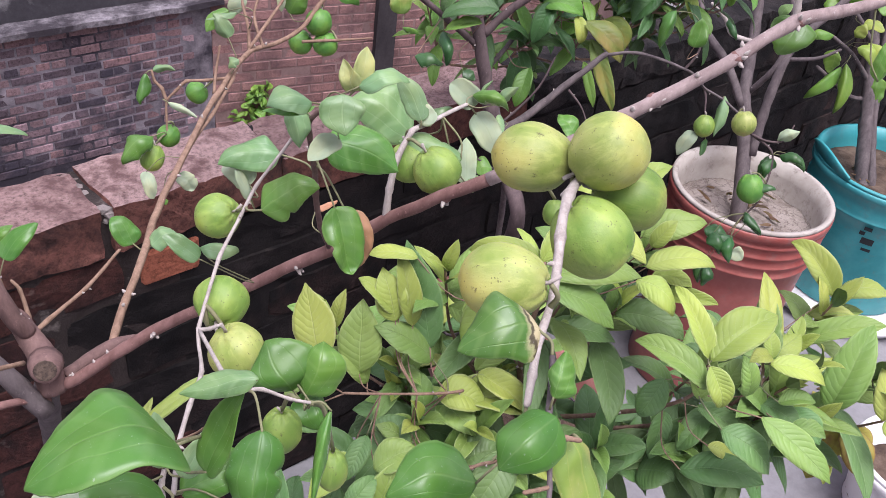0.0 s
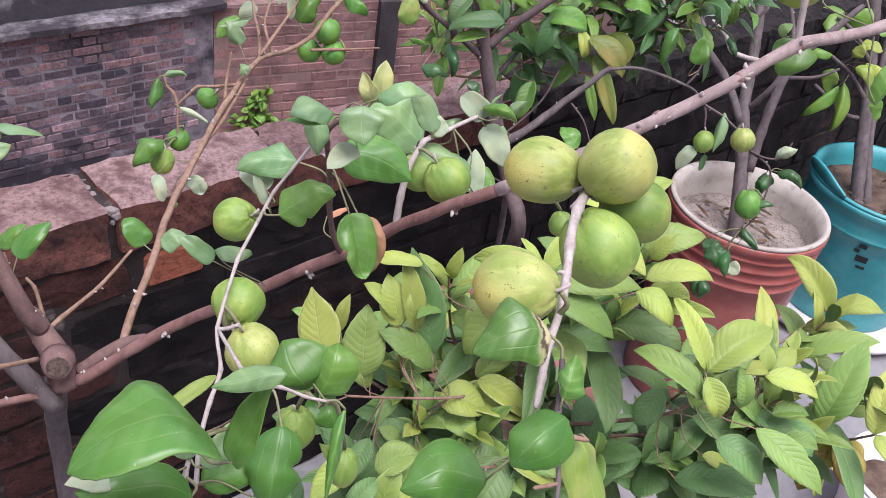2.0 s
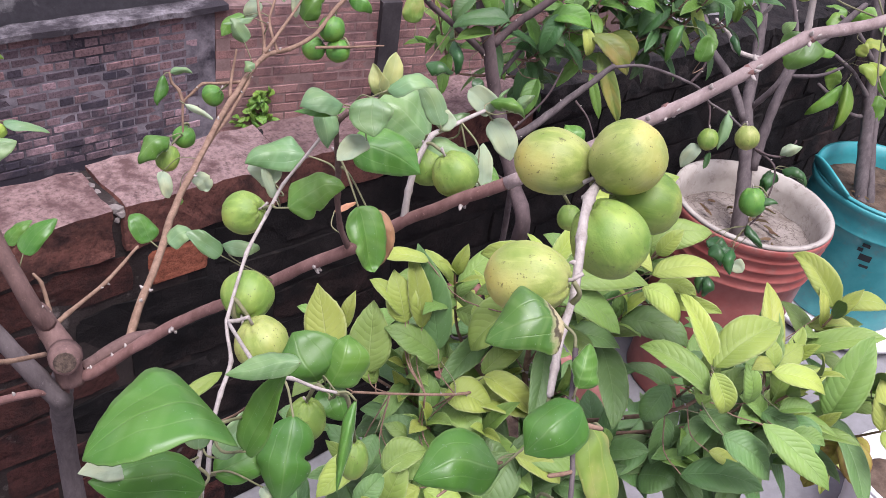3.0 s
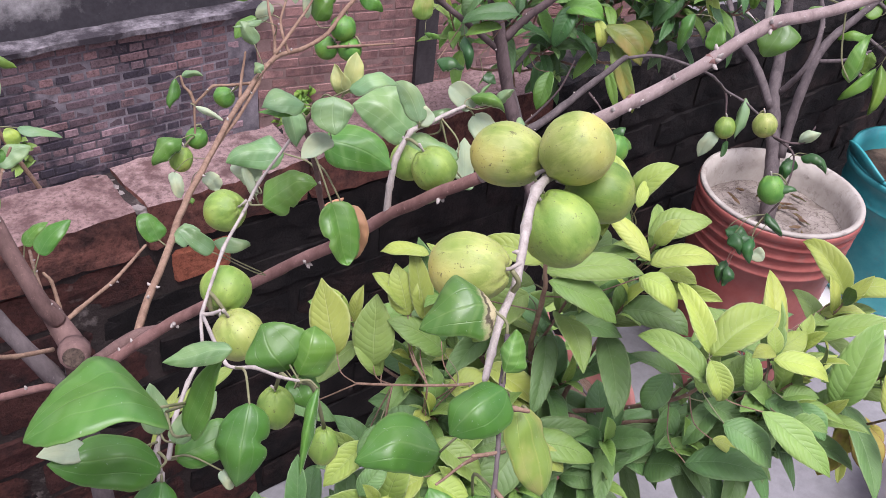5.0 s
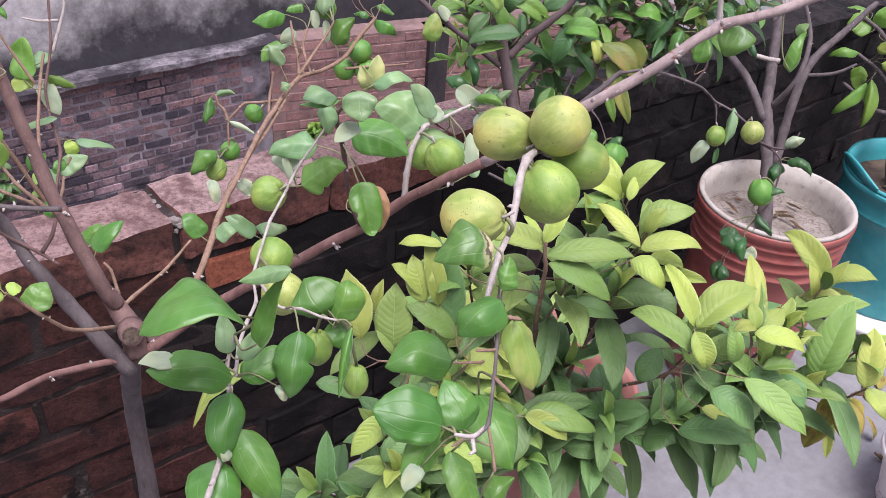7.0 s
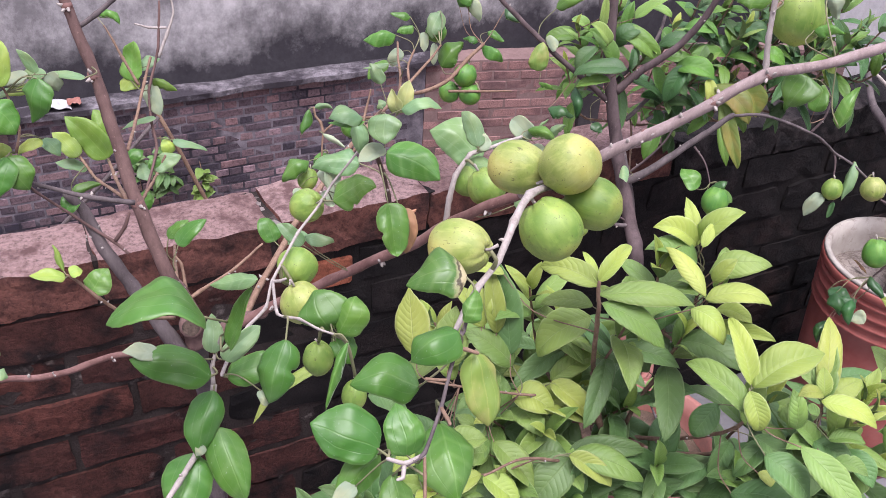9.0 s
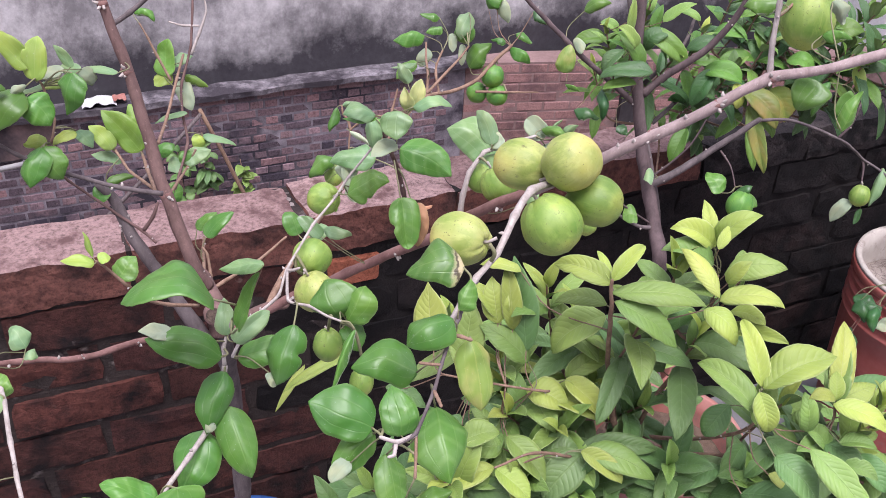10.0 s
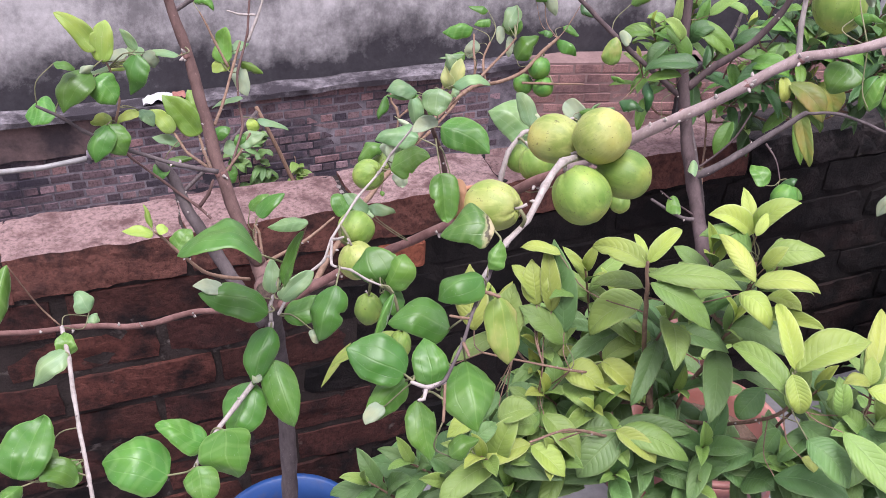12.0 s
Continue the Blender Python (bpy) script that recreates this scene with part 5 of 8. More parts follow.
leaf(jujube, "jujube", "fold", (-0.165, -0.716, 0.916), (-0.161, -0.730, 0.901), 0.024, (-0.329, -0.613, 0.718), form=(60, -38, -2, -24, 0))
leaf(jujube, "jujube", "arch", (-0.165, -0.839, 0.973), (-0.199, -0.825, 0.976), 0.031, (-0.247, -0.421, 0.873), form=(80, -20, -10, -27, 0))
leaf(jujube, "jujube", "arch", (-0.156, -0.860, 1.025), (-0.182, -0.860, 1.014), 0.024, (-0.407, -0.305, 0.861), form=(70, -8, -22, -25, 0))
leaf(jujube, "spotted", "arch", (-0.136, -0.830, 1.033), (-0.164, -0.816, 1.026), 0.030, (-0.383, -0.272, 0.883), form=(95, -12, -10, -32, 0))
leaf(jujube, "jujube", "flat", (-0.149, -0.852, 1.023), (-0.140, -0.846, 1.036), 0.017, (-0.310, -0.749, 0.585))
leaf(jujube, "yellowing", "arch", (-0.146, -0.861, 1.009), (-0.146, -0.881, 0.975), 0.025, (0.027, -0.551, 0.834), form=(80, -20, -20, -24, 0))
leaf(jujube, "jujube", "arch", (-0.209, -0.885, 0.989), (-0.236, -0.865, 1.000), 0.027, (-0.282, -0.502, 0.818), form=(50, 0, 0, -24, 0))
leaf(jujube, "jujube", "fold", (-0.206, -0.879, 0.979), (-0.231, -0.887, 0.964), 0.021, (-0.472, -0.441, 0.763), form=(60, -38, -2, -24, 0))
leaf(jujube, "under", "fold", (-0.221, -0.886, 0.970), (-0.233, -0.890, 0.964), 0.009, (-0.249, -0.547, 0.799))
leaf(jujube, "jujube", "fold", (-0.192, -0.881, 0.973), (-0.190, -0.863, 0.991), 0.020, (-0.089, -0.695, 0.713))
leaf(jujube, "jujube", "arch", (-0.162, -0.858, 0.963), (-0.167, -0.897, 0.942), 0.037, (-0.299, -0.542, 0.786), form=(70, -36, 0, -24, 0))
leaf(jujube, "jujube", "arch", (-0.201, -0.884, 0.967), (-0.203, -0.910, 0.945), 0.021, (-0.299, -0.542, 0.786), form=(60, -36, 0, -24, 0))
leaf(jujube, "jujube", "arch", (-0.187, -0.900, 0.933), (-0.169, -0.899, 0.940), 0.022, (-0.328, -0.319, 0.889))
leaf(jujube, "jujube", "arch", (-0.171, -0.750, 0.938), (-0.194, -0.771, 0.907), 0.016, (-0.674, -0.268, 0.688))

# ---- jujube tree: leaves of the middle shoots ----
leaf(jujube, "skylit", "flat", (0.031, -0.557, 0.930), (-0.007, -0.527, 0.952), 0.042, (-0.353, -0.412, 0.840), form=(65, -20, -5, -22, 0))
leaf(jujube, "jujube", "arch", (-0.091, -0.623, 0.994), (-0.059, -0.650, 0.977), 0.031, (-0.430, -0.339, 0.837), form=(60, -5, -25, -20, 0))
leaf(jujube, "skylit", "fold", (-0.108, -0.660, 1.045), (-0.114, -0.670, 1.028), 0.023, (-0.303, -0.500, 0.811), form=(60, -10, -12, -22, 0))
leaf(jujube, "under", "fold", (-0.108, -0.659, 1.019), (-0.129, -0.662, 1.014), 0.012, (-0.303, -0.552, 0.777), form=(30, -5, 5, -5, 0))
leaf(jujube, "pale", "arch", (-0.117, -0.627, 1.027), (-0.118, -0.638, 1.004), 0.021, (-0.443, -0.633, 0.634))
leaf(jujube, "pale", "arch", (-0.123, -0.655, 1.042), (-0.145, -0.648, 1.042), 0.017, (-0.285, -0.139, 0.948), form=(120, -25, -10, -20, 0))
leaf(jujube, "jujube", "arch", (-0.122, -0.656, 1.040), (-0.142, -0.640, 1.034), 0.010, (-0.057, 0.146, 0.988), form=(50, -20, -10, -15, 0))
leaf(jujube, "tender", "arch", (-0.095, -0.653, 1.041), (-0.087, -0.648, 1.061), 0.012, (-0.215, -0.776, 0.593), form=(40, 25, 25, -10, 0))
leaf(jujube, "tender", "arch", (-0.096, -0.652, 1.040), (-0.099, -0.645, 1.055), 0.010, (-0.752, -0.284, 0.595), form=(30, 25, 15, -10, 0))
leaf(jujube, "pale", "arch", (-0.095, -0.655, 1.044), (-0.069, -0.664, 1.046), 0.019, (-0.269, -0.202, 0.942), form=(110, -22, 0, -20, 0))
leaf(jujube, "skylit", "arch", (-0.095, -0.582, 0.965), (-0.129, -0.568, 0.962), 0.026, (-0.348, -0.223, 0.911), form=(60, -30, -5, -22, 0))
leaf(jujube, "jujube", "arch", (-0.134, -0.625, 0.963), (-0.105, -0.640, 0.977), 0.025, (-0.349, -0.402, 0.846), form=(75, -8, -28, -20, 0))
leaf(jujube, "under", "fold", (-0.115, -0.580, 0.948), (-0.119, -0.556, 0.950), 0.017, (-0.440, -0.730, 0.523), form=(20, 0, 0, 0, 0))
leaf(jujube, "under", "fold", (-0.118, -0.585, 0.941), (-0.121, -0.573, 0.960), 0.007, (-0.026, -0.840, 0.543))
leaf(jujube, "jujube", "fold", (-0.098, -0.644, 0.964), (-0.099, -0.666, 0.931), 0.026, (-0.128, -0.818, 0.561))
leaf(jujube, "burnt", "fold", (-0.086, -0.639, 0.954), (-0.087, -0.658, 0.926), 0.023, (-0.372, -0.760, 0.534))
leaf(jujube, "pale", "arch", (-0.125, -0.530, 0.872), (-0.102, -0.542, 0.864), 0.024, (0.066, -0.447, 0.892))
leaf(jujube, "skylit", "fold", (-0.128, -0.533, 0.865), (-0.146, -0.516, 0.881), 0.015, (-0.330, -0.617, 0.714), form=(40, 15, -15, -10, 0))
leaf(jujube, "pale", "fold", (0.003, -0.597, 0.969), (-0.001, -0.572, 0.989), 0.016, (-0.531, -0.305, 0.791), form=(60, -20, 0, -20, 0))
leaf(jujube, "under", "arch", (0.009, -0.601, 0.967), (0.004, -0.585, 0.976), 0.014, (-0.543, -0.514, 0.664), form=(30, -10, 10, -5, 0))
leaf(jujube, "skylit", "roll", (0.030, -0.572, 0.953), (0.048, -0.577, 0.958), 0.013, (-0.407, -0.306, 0.861), form=(40, -20, -10, -20, 0))
leaf(jujube, "skylit", "arch", (0.065, -0.583, 0.963), (0.078, -0.584, 0.976), 0.007, (-0.484, -0.758, 0.437))
leaf(jujube, "pale", "arch", (0.066, -0.606, 0.971), (0.079, -0.608, 0.981), 0.014, (-0.560, -0.613, 0.558))
leaf(jujube, "skylit", "roll", (0.023, -0.619, 0.946), (-0.006, -0.586, 0.950), 0.022, (-0.348, -0.223, 0.911), form=(85, -15, -5, -25, 0))
leaf(jujube, "under", "arch", (0.057, -0.590, 0.963), (0.048, -0.572, 0.976), 0.020, (-0.543, -0.514, 0.664), form=(50, 18, 22, 8, 0))
leaf(jujube, "jujube", "roll", (0.054, -0.589, 0.972), (0.070, -0.611, 0.966), 0.023, (-0.514, -0.549, 0.659))
leaf(jujube, "under", "arch", (0.059, -0.590, 0.957), (0.063, -0.612, 0.934), 0.020, (-0.543, -0.514, 0.664), form=(40, -10, 5, -5, 0))
leaf(jujube, "under", "arch", (0.033, -0.616, 0.921), (0.042, -0.602, 0.947), 0.016, (-0.464, -0.574, 0.674), form=(30, -10, 5, -5, 0))
leaf(jujube, "pale", "flat", (0.031, -0.617, 0.918), (0.041, -0.619, 0.927), 0.014, (-0.680, -0.369, 0.633))
leaf(jujube, "burnt", "flat", (-0.044, -0.547, 0.884), (-0.029, -0.553, 0.891), 0.008, (-0.498, -0.692, 0.523))
leaf(jujube, "jujube", "fold", (-0.100, -0.347, 0.746), (-0.109, -0.327, 0.767), 0.024, (0.101, -0.697, 0.709))
leaf(jujube, "pale", "fold", (-0.087, -0.355, 0.744), (-0.063, -0.359, 0.752), 0.022, (-0.359, -0.589, 0.724))
leaf(jujube, "under", "fold", (-0.032, -0.227, 0.735), (-0.033, -0.244, 0.711), 0.015, (-0.342, -0.765, 0.545))
leaf(jujube, "under", "fold", (-0.008, -0.250, 0.737), (-0.001, -0.265, 0.721), 0.018, (-0.374, -0.750, 0.545))
leaf(jujube, "jujube", "arch", (-0.025, -0.246, 0.711), (-0.025, -0.252, 0.705), 0.011, (-0.176, -0.778, 0.602))
leaf(jujube, "under", "arch", (0.021, -0.174, 0.776), (0.043, -0.194, 0.762), 0.012, (-0.229, -0.725, 0.649))
leaf(jujube, "jujube", "roll", (0.001, -0.174, 0.740), (-0.034, -0.176, 0.715), 0.044, (-0.462, -0.589, 0.663))
leaf(jujube, "jujube", "roll", (0.019, -0.128, 0.790), (0.004, -0.139, 0.759), 0.025, (-0.702, -0.499, 0.508))
leaf(jujube, "pale", "arch", (0.026, -0.130, 0.792), (0.048, -0.140, 0.792), 0.013, (-0.373, -0.780, 0.502))
leaf(jujube, "pale", "arch", (0.119, -0.152, 0.795), (0.108, -0.151, 0.785), 0.028, (-0.651, -0.245, 0.719))
leaf(jujube, "pale", "arch", (0.128, -0.113, 0.803), (0.118, -0.096, 0.827), 0.023, (-0.491, -0.420, 0.764), form=(40, -40, 10, -20, 0))
leaf(jujube, "pale", "arch", (0.142, -0.108, 0.830), (0.109, -0.093, 0.821), 0.014, (-0.195, -0.267, 0.944), form=(60, -30, -30, -20, 0))

# ---- jujube tree: leaves round the far fruit ----
leaf(jujube, "jujube", "roll", (0.205, 0.011, 0.820), (0.159, 0.026, 0.814), 0.044, (-0.303, -0.500, 0.811), form=(60, -15, -35, -50, 0))
leaf(jujube, "jujube", "roll", (0.229, 0.011, 0.845), (0.201, 0.024, 0.850), 0.027, (-0.228, -0.338, 0.913), form=(40, -10, -40, -40, 0))
leaf(jujube, "jujube", "roll", (0.231, 0.005, 0.833), (0.206, 0.010, 0.822), 0.025, (-0.280, -0.451, 0.847), form=(50, -20, -30, -50, 0))
leaf(jujube, "pale", "fold", (0.273, 0.003, 0.853), (0.249, -0.022, 0.821), 0.032, (-0.409, -0.238, 0.881), form=(70, -30, -10, -25, 0))
leaf(jujube, "jujube", "fold", (0.182, -0.017, 0.790), (0.150, -0.016, 0.766), 0.022, (-0.280, -0.451, 0.847), form=(60, -30, -10, -20, 0))
leaf(jujube, "under", "fold", (0.202, -0.021, 0.807), (0.184, -0.018, 0.784), 0.022, (-0.377, -0.670, 0.639), form=(30, -10, 10, 0, 0))
leaf(jujube, "under", "fold", (0.246, -0.004, 0.824), (0.240, -0.015, 0.798), 0.015, (-0.377, -0.670, 0.639), form=(30, -10, 10, 0, 0))
leaf(jujube, "under", "fold", (0.257, -0.018, 0.811), (0.251, -0.028, 0.782), 0.014, (-0.407, -0.834, 0.373))
leaf(jujube, "jujube", "arch", (0.270, -0.018, 0.771), (0.304, -0.020, 0.807), 0.057, (-0.620, -0.539, 0.570))
leaf(jujube, "jujube", "arch", (0.329, -0.035, 0.805), (0.356, -0.059, 0.785), 0.042, (-0.277, -0.768, 0.577))
leaf(jujube, "jujube", "arch", (0.325, -0.030, 0.810), (0.305, -0.017, 0.813), 0.043, (-0.020, -0.263, 0.965))
leaf(jujube, "under", "fold", (0.326, 0.015, 0.861), (0.339, -0.004, 0.831), 0.022, (-0.450, -0.830, 0.329))
leaf(jujube, "jujube", "roll", (0.313, 0.017, 0.850), (0.334, 0.014, 0.871), 0.048, (-0.594, -0.638, 0.490))
leaf(jujube, "deep", "roll", (0.380, -0.008, 0.848), (0.404, -0.032, 0.825), 0.045, (-0.227, -0.781, 0.581))
leaf(jujube, "jujube", "arch", (0.353, -0.007, 0.814), (0.375, -0.024, 0.803), 0.021, (-0.360, -0.774, 0.521))

# ---- jujube tree: leaves of the far-left limb ----
leaf(jujube, "young", "arch", (-0.342, -0.374, 0.988), (-0.370, -0.362, 1.023), 0.020, (-0.073, -0.624, 0.778), form=(60, 10, 10, -20, 0))
leaf(jujube, "young", "fold", (-0.337, -0.378, 0.979), (-0.327, -0.365, 1.014), 0.023, (-0.332, -0.762, 0.556), form=(40, 12, 12, -15, 0))
leaf(jujube, "pale", "arch", (-0.306, -0.375, 0.986), (-0.317, -0.369, 1.006), 0.010, (-0.148, -0.676, 0.722), form=(40, -25, 10, -10, 0))
leaf(jujube, "jujube", "arch", (-0.306, -0.393, 0.989), (-0.316, -0.395, 0.951), 0.040, (-0.264, -0.415, 0.870), form=(75, -20, -25, -30, 0))
leaf(jujube, "jujube", "arch", (-0.349, -0.398, 0.980), (-0.379, -0.417, 0.951), 0.039, (-0.235, -0.480, 0.845), form=(90, -12, -12, -25, 0))
leaf(jujube, "jujube", "arch", (-0.348, -0.399, 0.972), (-0.331, -0.408, 0.949), 0.031, (-0.235, -0.480, 0.845), form=(80, -12, -12, -25, 0))
leaf(jujube, "jujube", "arch", (-0.377, -0.412, 0.996), (-0.360, -0.409, 0.987), 0.020, (-0.090, -0.097, 0.991), form=(90, -10, -10, -25, 0))
leaf(jujube, "under", "arch", (-0.361, -0.403, 0.976), (-0.344, -0.398, 0.984), 0.016, (0.042, -0.918, 0.394))
leaf(jujube, "pale", "arch", (-0.268, -0.375, 0.976), (-0.298, -0.344, 0.970), 0.009, (-0.135, -0.144, 0.980), form=(80, -20, 10, -15, 0))
leaf(jujube, "under", "arch", (-0.297, -0.358, 0.977), (-0.290, -0.357, 0.959), 0.015, (-0.286, -0.711, 0.642), form=(30, -10, 10, -5, 0))
leaf(jujube, "pale", "arch", (-0.299, -0.359, 0.975), (-0.318, -0.334, 0.969), 0.012, (-0.280, -0.451, 0.847), form=(60, -15, 5, -15, 0))
leaf(jujube, "under", "arch", (-0.314, -0.352, 0.972), (-0.338, -0.329, 0.961), 0.015, (-0.195, -0.267, 0.944), form=(60, -15, 5, -15, 0))
leaf(jujube, "yellowing", "arch", (-0.311, -0.361, 0.964), (-0.342, -0.335, 0.950), 0.013, (-0.195, -0.267, 0.944), form=(100, -15, 5, -15, 0))
leaf(jujube, "pale", "fold", (-0.329, -0.358, 0.967), (-0.363, -0.349, 0.949), 0.017, (-0.090, -0.097, 0.991), form=(60, -5, -5, -20, 0))
leaf(jujube, "lime", "fold", (-0.242, -0.163, 0.784), (-0.278, -0.136, 0.832), 0.035, (-0.488, -0.436, 0.756), form=(30, 6, 10, -22, 0))
leaf(jujube, "lime", "fold", (-0.238, -0.151, 0.806), (-0.247, -0.133, 0.834), 0.017, (-0.286, -0.711, 0.642), form=(30, 10, -10, -10, 0))
leaf(jujube, "young", "fold", (-0.274, -0.160, 0.790), (-0.295, -0.143, 0.817), 0.021, (-0.235, -0.480, 0.845), form=(50, 5, 5, -20, 0))
leaf(jujube, "young", "arch", (-0.312, -0.379, 0.926), (-0.334, -0.384, 0.918), 0.018, (-0.090, -0.097, 0.991), form=(90, -5, -5, -20, 0))
leaf(jujube, "pale", "arch", (-0.311, -0.379, 0.927), (-0.300, -0.388, 0.912), 0.016, (-0.090, -0.097, 0.991), form=(90, -5, -5, -20, 0))
leaf(jujube, "jujube", "arch", (-0.344, -0.403, 0.927), (-0.360, -0.421, 0.898), 0.033, (-0.235, -0.480, 0.845), form=(80, -15, -15, -30, 0))
leaf(jujube, "jujube", "arch", (-0.342, -0.403, 0.927), (-0.333, -0.417, 0.899), 0.033, (-0.235, -0.480, 0.845), form=(80, -15, -15, -30, 0))
leaf(jujube, "young", "flat", (-0.338, -0.393, 0.924), (-0.357, -0.392, 0.927), 0.016, (0.099, -0.558, 0.824))
leaf(jujube, "pale", "arch", (-0.264, -0.156, 0.771), (-0.298, -0.151, 0.782), 0.015, (-0.195, -0.267, 0.944), form=(70, -20, 0, -15, 0))
leaf(jujube, "jujube", "arch", (-0.288, -0.164, 0.746), (-0.251, -0.162, 0.753), 0.017, (-0.067, -0.788, 0.612))
leaf(jujube, "jujube", "fold", (-0.305, -0.389, 0.856), (-0.293, -0.383, 0.867), 0.018, (-0.209, -0.743, 0.636))
leaf(jujube, "lime", "fold", (-0.205, -0.175, 0.882), (-0.193, -0.160, 0.922), 0.027, (-0.463, -0.623, 0.631), form=(20, 14, 16, -15, 0))
leaf(jujube, "pale", "fold", (-0.195, -0.171, 0.893), (-0.170, -0.172, 0.903), 0.017, (-0.318, -0.535, 0.783), form=(30, -10, 10, -15, 0))
leaf(jujube, "lime", "roll", (-0.181, -0.180, 0.883), (-0.158, -0.188, 0.867), 0.028, (-0.147, -0.404, 0.903), form=(30, -25, -35, -70, 0))
leaf(jujube, "under", "arch", (-0.187, -0.178, 0.876), (-0.181, -0.196, 0.843), 0.021, (-0.377, -0.670, 0.639), form=(30, -15, 10, -5, 0))
leaf(jujube, "young", "arch", (-0.195, -0.174, 0.882), (-0.218, -0.176, 0.873), 0.019, (-0.313, -0.523, 0.793), form=(40, -20, 10, -20, 0))
leaf(jujube, "pale", "arch", (-0.189, -0.215, 0.851), (-0.226, -0.190, 0.832), 0.013, (-0.073, -0.017, 0.997), form=(110, -20, 0, -15, 0))
leaf(jujube, "pale", "arch", (-0.173, -0.210, 0.819), (-0.139, -0.223, 0.805), 0.017, (-0.135, -0.144, 0.980), form=(90, -15, 0, -15, 0))
leaf(jujube, "young", "fold", (-0.179, -0.216, 0.805), (-0.184, -0.208, 0.819), 0.017, (0.028, -0.863, 0.504))
leaf(jujube, "pale", "arch", (-0.201, -0.229, 0.796), (-0.169, -0.228, 0.806), 0.021, (-0.186, -0.712, 0.677), form=(50, -20, 5, -15, 0))
leaf(jujube, "pale", "arch", (-0.203, -0.230, 0.795), (-0.221, -0.230, 0.791), 0.026, (-0.207, -0.291, 0.934), form=(60, -20, 0, -15, 0))
leaf(jujube, "jujube", "fold", (-0.201, -0.230, 0.794), (-0.193, -0.223, 0.808), 0.015, (-0.032, -0.897, 0.440))
leaf(jujube, "jujube", "arch", (-0.228, -0.222, 0.804), (-0.208, -0.218, 0.816), 0.024, (-0.261, -0.688, 0.677))
leaf(jujube, "jujube", "flat", (-0.222, -0.240, 0.753), (-0.213, -0.230, 0.772), 0.023, (-0.211, -0.817, 0.536))
leaf(jujube, "jujube", "roll", (-0.227, -0.160, 0.958), (-0.208, -0.176, 0.947), 0.025, (-0.235, -0.480, 0.845))
leaf(jujube, "jujube", "arch", (-0.194, -0.284, 0.725), (-0.157, -0.277, 0.746), 0.023, (-0.235, -0.480, 0.845), form=(60, 5, 5, -20, 0))
leaf(jujube, "pale", "arch", (-0.386, -0.520, 0.801), (-0.395, -0.508, 0.818), 0.028, (0.233, -0.739, 0.633))
leaf(jujube, "pale", "arch", (-0.387, -0.522, 0.798), (-0.379, -0.526, 0.792), 0.020, (0.291, -0.610, 0.737))
leaf(jujube, "young", "fold", (-0.320, -0.491, 0.853), (-0.346, -0.487, 0.860), 0.013, (0.148, -0.505, 0.850))
leaf(jujube, "young", "fold", (-0.316, -0.490, 0.855), (-0.306, -0.489, 0.856), 0.012, (-0.039, -0.685, 0.728))
leaf(jujube, "young", "arch", (-0.320, -0.488, 0.858), (-0.324, -0.475, 0.879), 0.010, (0.089, -0.833, 0.546))
leaf(jujube, "jujube", "fold", (-0.303, -0.484, 0.828), (-0.285, -0.474, 0.843), 0.024, (-0.201, -0.699, 0.686))
leaf(jujube, "jujube", "fold", (-0.403, -0.590, 0.812), (-0.405, -0.578, 0.827), 0.018, (0.112, -0.767, 0.632))
leaf(jujube, "pale", "arch", (-0.404, -0.597, 0.822), (-0.434, -0.605, 0.800), 0.026, (-0.283, -0.357, 0.890), form=(80, -15, -5, -25, 0))
leaf(jujube, "jujube", "arch", (-0.431, -0.648, 0.766), (-0.427, -0.666, 0.761), 0.013, (-0.252, -0.570, 0.782), form=(50, 0, 0, -20, 0))
leaf(jujube, "jujube", "arch", (-0.405, -0.675, 0.764), (-0.435, -0.663, 0.743), 0.023, (-0.222, -0.484, 0.847), form=(80, -10, 0, -25, 0))
leaf(jujube, "jujube", "fold", (-0.200, -0.257, 0.720), (-0.173, -0.253, 0.735), 0.017, (-0.269, -0.684, 0.678))

# ---- jujube tree: leaves at the end of the long limb ----
leaf(jujube, "jujube", "arch", (0.144, -0.730, 1.122), (0.126, -0.715, 1.115), 0.044, (-0.461, -0.133, 0.877))
leaf(jujube, "under", "arch", (0.168, -0.752, 1.128), (0.172, -0.762, 1.115), 0.019, (-0.715, -0.636, 0.290))
leaf(jujube, "jujube", "fold", (0.216, -0.718, 1.050), (0.205, -0.720, 1.026), 0.028, (-0.748, -0.537, 0.389))
leaf(jujube, "jujube", "arch", (0.152, -0.805, 1.058), (0.164, -0.802, 1.084), 0.017, (-0.719, -0.585, 0.376))
leaf(jujube, "jujube", "arch", (0.191, -0.731, 1.094), (0.205, -0.746, 1.096), 0.022, (-0.603, -0.477, 0.640))
leaf(jujube, "jujube", "arch", (-0.431, -0.580, 0.903), (-0.448, -0.611, 0.863), 0.030, (-0.058, -0.781, 0.621))
leaf(jujube, "jujube", "fold", (-0.448, -0.691, 0.785), (-0.424, -0.659, 0.814), 0.039, (-0.017, -0.665, 0.747))
leaf(jujube, "jujube", "fold", (-0.432, -0.688, 0.785), (-0.406, -0.695, 0.773), 0.025, (0.226, -0.515, 0.827))
leaf(jujube, "jujube", "arch", (-0.445, -0.695, 0.781), (-0.470, -0.714, 0.769), 0.036, (-0.052, -0.488, 0.871))

